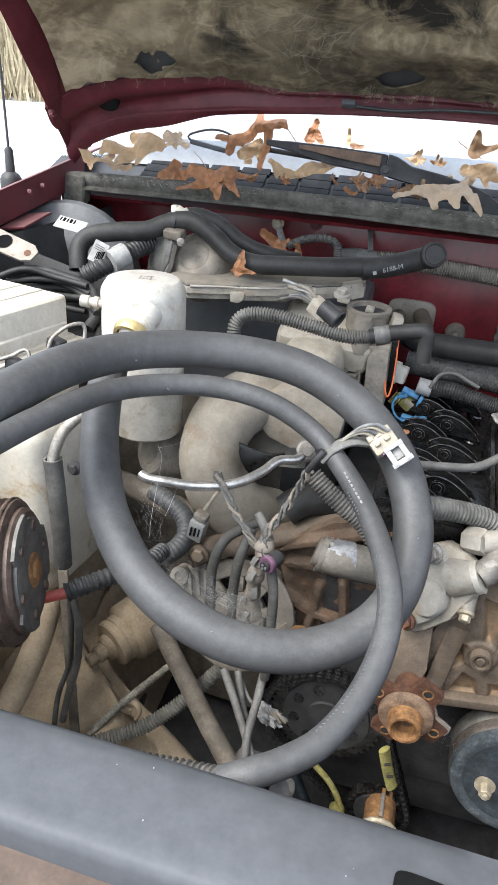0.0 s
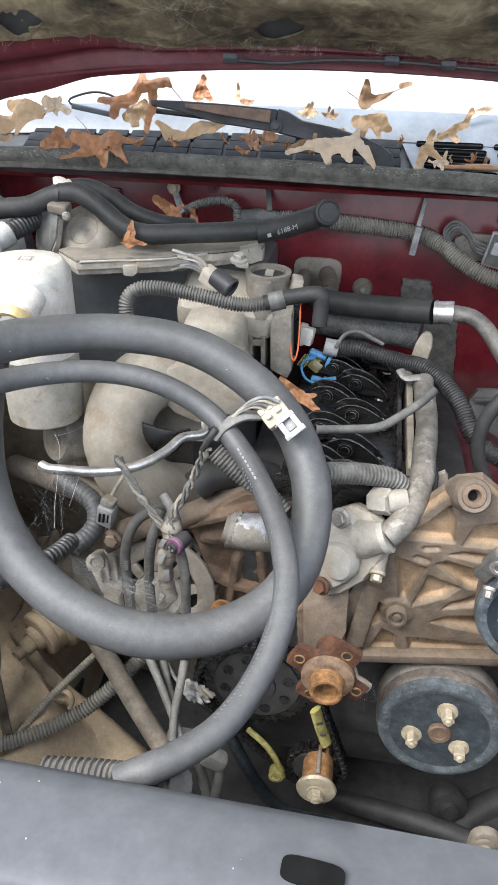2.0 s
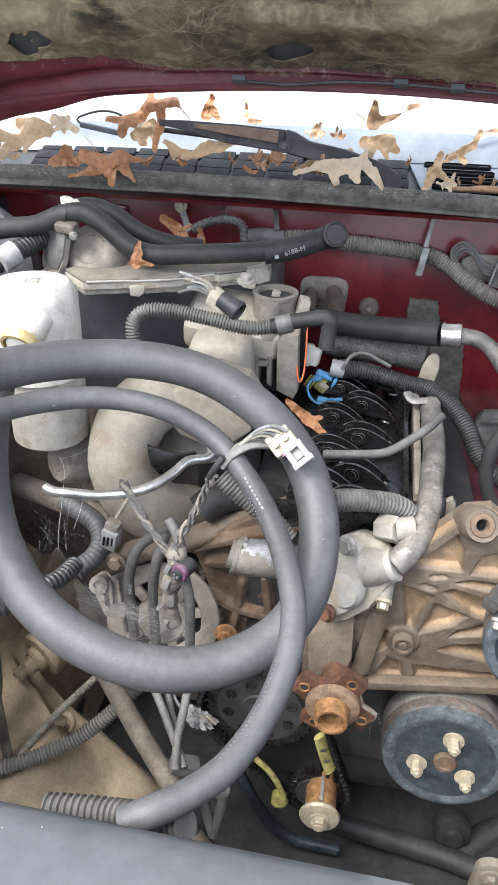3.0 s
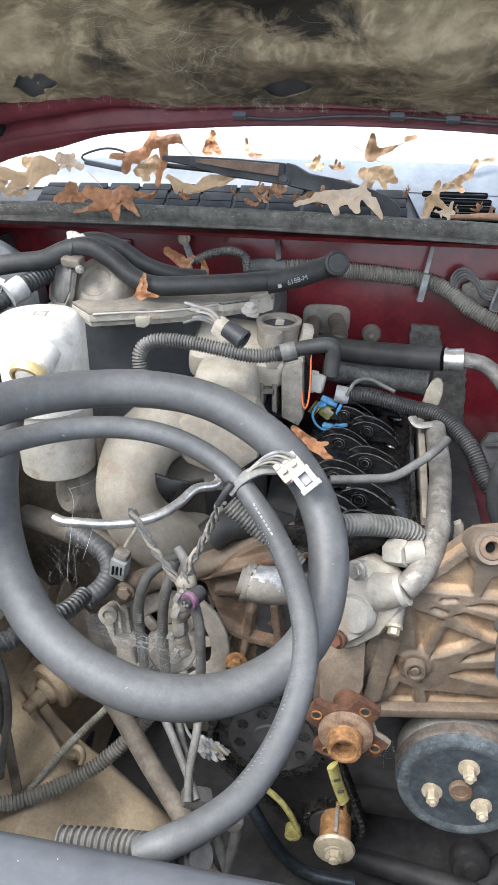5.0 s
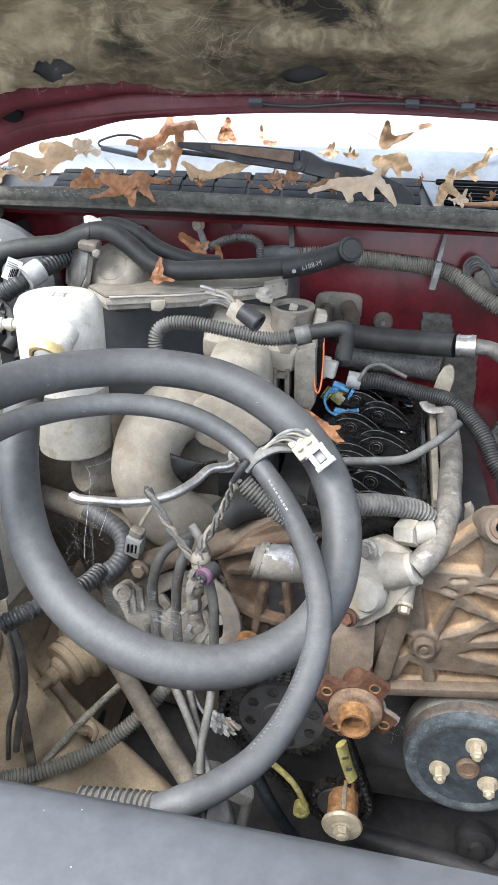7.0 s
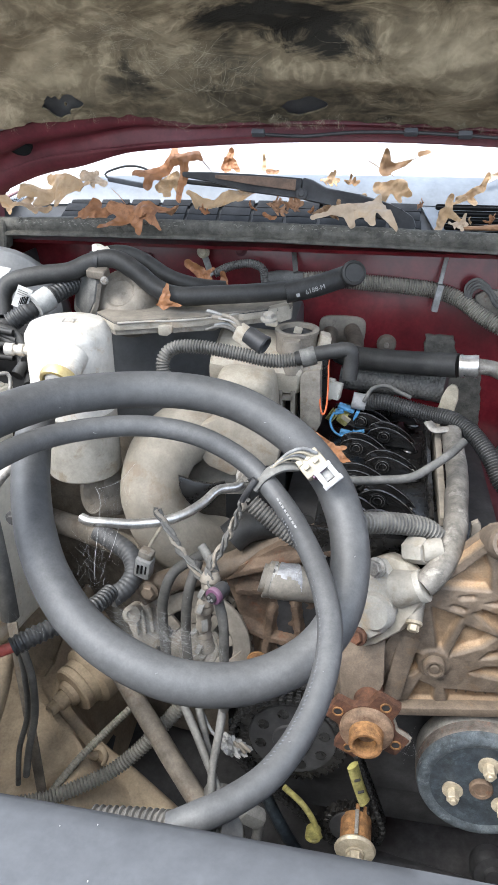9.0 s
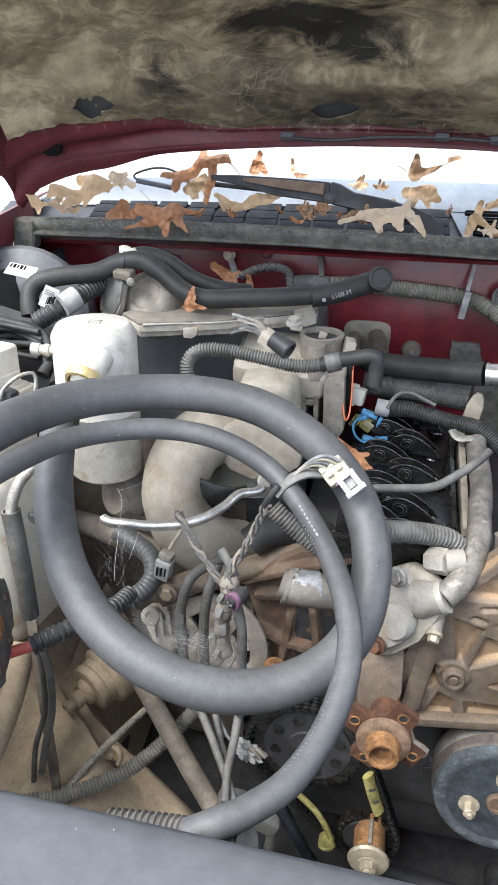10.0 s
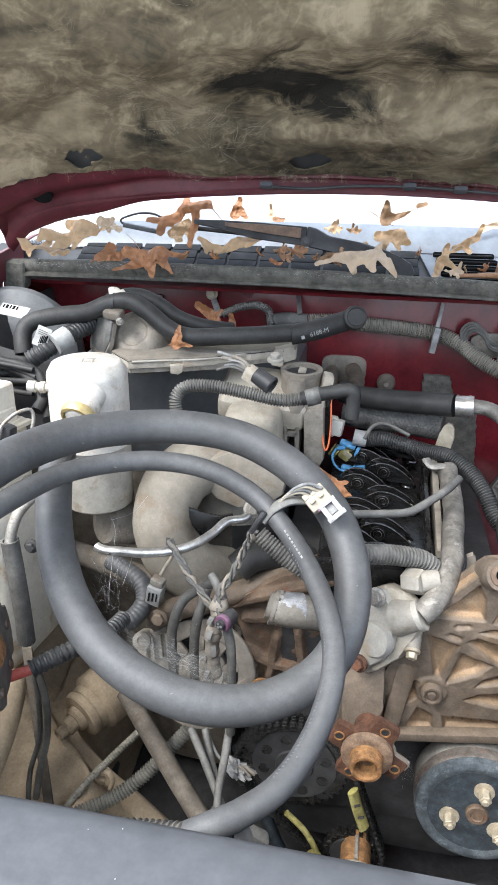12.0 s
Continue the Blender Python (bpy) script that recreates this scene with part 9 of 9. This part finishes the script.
solo("torn_flap", prism([(-0.147, 0.59, 0.705), (-0.131, 0.598, 0.715), (-0.113, 0.608, 0.728), (-0.116, 0.6, 0.713), (-0.125, 0.592, 0.702)], Vector((0, 0.002, 0.001)), 0.0005), "cast", "torn tan plastic flap in the wiring", "flap")
t = thing("small_connector", "grey two-pin connector with tan wires", "connector")
c = Vector((-0.239, 0.651, 0.801))
part("shell", box((0.02, 0.016, 0.03), pose(*c, 8, 14, -10), 0.003), "grey_plastic", t)
part("cap", box((0.018, 0.014, 0.012), pose(c.x + 0.004, c.y, c.z + 0.018, 8, 14, -10), 0.004), "cast", t)
for k in range(3):
    part("slot_shade", box((0.0022, 0.002, 0.014), pose(c.x - 0.006 + 0.005 * k, c.y - 0.0085, c.z, 8, 14, -10), 0.0005), "ink_and_shade", t)
part("wire", tube([(-0.237, 0.657, 0.813), (-0.234, 0.664, 0.824), (-0.224, 0.676, 0.841), (-0.221, 0.68, 0.849)], 0.0024, 0.004, 8), "cream", t, "tan wire")
solo("starter_cable", ribbed([(-0.278, 0.632, 0.761), (-0.264, 0.65, 0.767), (-0.259, 0.668, 0.778), (-0.269, 0.684, 0.791), (-0.293, 0.695, 0.8), (-0.319, 0.704, 0.807)], 0.0125, 0.006, 0.05, 14), "hose", "dusty black corrugated cable behind the hose", "wire loom")
solo("knock_loom", ribbed([(-0.107, 0.637, 0.911), (-0.093, 0.634, 0.9), (-0.072, 0.631, 0.885), (-0.049, 0.629, 0.87), (-0.03, 0.624, 0.852)], 0.0105, 0.0042, 0.12, 16), "loom_mid", "ribbed grey loom hanging behind the thin hose", "wire loom")
solo("lower_radiator_hose", tube([(-0.145, 0.705, 0.816), (-0.13, 0.714, 0.827), (-0.112, 0.729, 0.826), (-0.085, 0.744, 0.819), (-0.056, 0.756, 0.806)], 0.02, 0.006, 16), "rubber", "black rubber hose below the intake", "hose")
t = thing("white_connector", "cream and white plug taped to the hose", "connector")
c = Vector((-0.038, 0.58, 0.991))
mm = basis(c, (-0.1, -0.8, 0.6), 48) @ Matrix.Scale(0.74, 4)
part("body", box((0.034, 0.024, 0.02), mm, 0.004), "cream", t)
for k in range(3):
    part("lug", box((0.0085, 0.009, 0.012), mm @ Matrix.Translation((-0.012 + 0.012 * k, 0.012, 0.006)), 0.0025), "cream", t)
for k in range(2):
    part("lug", box((0.008, 0.006, 0.006), mm @ Matrix.Translation((-0.008 + 0.014 * k, 0.001, 0.012)), 0.002), "cream", t)
part("lock_frame", box((0.026, 0.006, 0.005), mm @ Matrix.Translation((0.006, -0.012, 0.012)), 0.001), "lock", t)
part("lock_frame", box((0.028, 0.007, 0.005), mm @ Matrix.Translation((0.006, -0.034, 0.01)), 0.001), "lock", t)
part("lock_bar", box((0.007, 0.026, 0.005), mm @ Matrix.Translation((-0.003, -0.023, 0.011)), 0.001), "lock", t)
part("lock_bar", box((0.007, 0.026, 0.005), mm @ Matrix.Translation((0.015, -0.023, 0.011)), 0.001), "lock", t)
part("nose", box((0.024, 0.018, 0.014), mm @ Matrix.Translation((0.006, -0.02, 0.0)), 0.003), "grey_plastic", t)
part("seal", box((0.028, 0.003, 0.02), mm @ Matrix.Translation((0.004, -0.0135, 0.0)), 0.001), "purple", t)
for k in range(4):
    part("wire", tube([Vector(p) + Vector((0.003 * k, 0, 0.0035 * k)) for p in [(-0.079, 0.573, 0.986), (-0.069, 0.573, 0.996), (-0.057, 0.575, 1), (-0.045, 0.58, 0.994)]], 0.0017, 0.003, 8), "print" if k % 2 else "cream", t)
part("tape", tube([(-0.092, 0.567, 0.969), (-0.083, 0.57, 0.981), (-0.069, 0.577, 0.988), (-0.054, 0.585, 0.986)], 0.008, 0.004, 10, 0, 0.2, 0.5), "rubber_dusty", t)
t = thing("cable_tie", "black tape tie round the thin hose", "tie")
part("band", lathe([(0.0112, -0.004), (0.0122, -0.004), (0.0122, 0.004), (0.0112, 0.004)], basis((-0.089, 0.579, 0.976), (0.6, -0.2, -0.75)), 20), "plastic_black", t)
part("tail", tube([(-0.09, 0.562, 0.981), (-0.096, 0.561, 0.971), (-0.104, 0.567, 0.954)], 0.003, 0.004, 8), "plastic_black", t)


# ---- cobwebs ----
def cobweb(corners, n, seed, name_label):
    rng = random.Random(seed)
    bm = bmesh.new()
    P = [Vector(c) for c in corners]
    for i in range(n):
        def pick():
            a, b = rng.sample(P, 2)
            return a.lerp(b, rng.random()) + Vector((rng.gauss(0, 0.006), rng.gauss(0, 0.01), rng.gauss(0, 0.006)))
        a, b = pick(), pick()
        sag = Vector((rng.gauss(0, 0.005), rng.gauss(0, 0.004), -rng.uniform(0, 0.016)))
        sweep(bm, [a.lerp(b, k / 8) + sag * math.sin(math.pi * k / 8) + Vector((0.0012 * noise.noise((k * 0.9, i, 0)), 0, 0.0012 * noise.noise((k * 0.9, i, 5)))) for k in range(9)], rng.choice((0.00002, 0.00003, 0.00003, 0.00005)), 3)
    solo("cobweb", bm, "web", name_label, "cobweb", "", "stuff")


cobweb([(-0.289, 0.655, 0.898), (-0.289, 0.638, 0.865), (-0.268, 0.631, 0.843), (-0.278, 0.604, 0.819), (-0.272, 0.676, 0.887), (-0.271, 0.692, 0.894)], 16, 1, "grey cobweb strands beside the steel tube")
cobweb([(-0.254, 0.485, 0.889), (-0.209, 0.527, 0.837), (-0.154, 0.528, 0.815), (-0.132, 0.543, 0.788), (-0.142, 0.529, 0.811), (-0.202, 0.543, 0.82), (-0.164, 0.483, 0.821)], 60, 2, "cobweb strands across the alternator")
cobweb([(-0.26, 0.52, 0.936), (-0.249, 0.52, 0.887), (-0.261, 0.494, 0.887), (-0.242, 0.548, 0.849), (-0.269, 0.584, 0.863)], 24, 3, "fine cobweb behind the hose")
cobweb([(0.087, 0.575, 0.635), (0.09, 0.585, 0.651), (0.075, 0.578, 0.665)], 10, 4, "cobweb from the hub to the pulley")
cobweb([(-0.35, 0.515, 0.815), (-0.308, 0.499, 0.831), (-0.335, 0.519, 0.794), (-0.35, 0.528, 0.817), (-0.298, 0.498, 0.824)], 16, 5, "grey cobweb between the sleeve and the hose")
t = thing("loose_silk", "long dusty silk threads hanging inside the hose loop", "cobweb")
for pts in ([(-0.291, 0.651, 0.903), (-0.281, 0.638, 0.894), (-0.281, 0.621, 0.859), (-0.278, 0.6, 0.837), (-0.276, 0.591, 0.82)], [(-0.258, 0.63, 0.867), (-0.261, 0.623, 0.854), (-0.266, 0.613, 0.836)], [(-0.289, 0.65, 0.901), (-0.272, 0.676, 0.899), (-0.262, 0.706, 0.908)]):
    part("thread", tube(pts, 0.00016, 0.006, 5), "web", t)


# a scrap of clear film hanging behind the hose
def film_at(u, v):
    p = Vector((-0.231, 0.529, 0.841)).lerp(Vector((-0.121, 0.541, 0.791)), u)
    q = Vector((-0.227, 0.528, 0.772)).lerp(Vector((-0.117, 0.546, 0.743)), u)
    return p.lerp(q, v) + Vector((0, 0.004 * noise.noise((u * 9, v * 5, 1)), 0.003 * noise.noise((u * 14, v * 4, 8)) * (1 - v)))


t = thing("film_scrap", "wrinkled dusty clear plastic film behind the hose", "plastic film")
part("film", sheet(film_at, 30, 10), "film_clear", t)
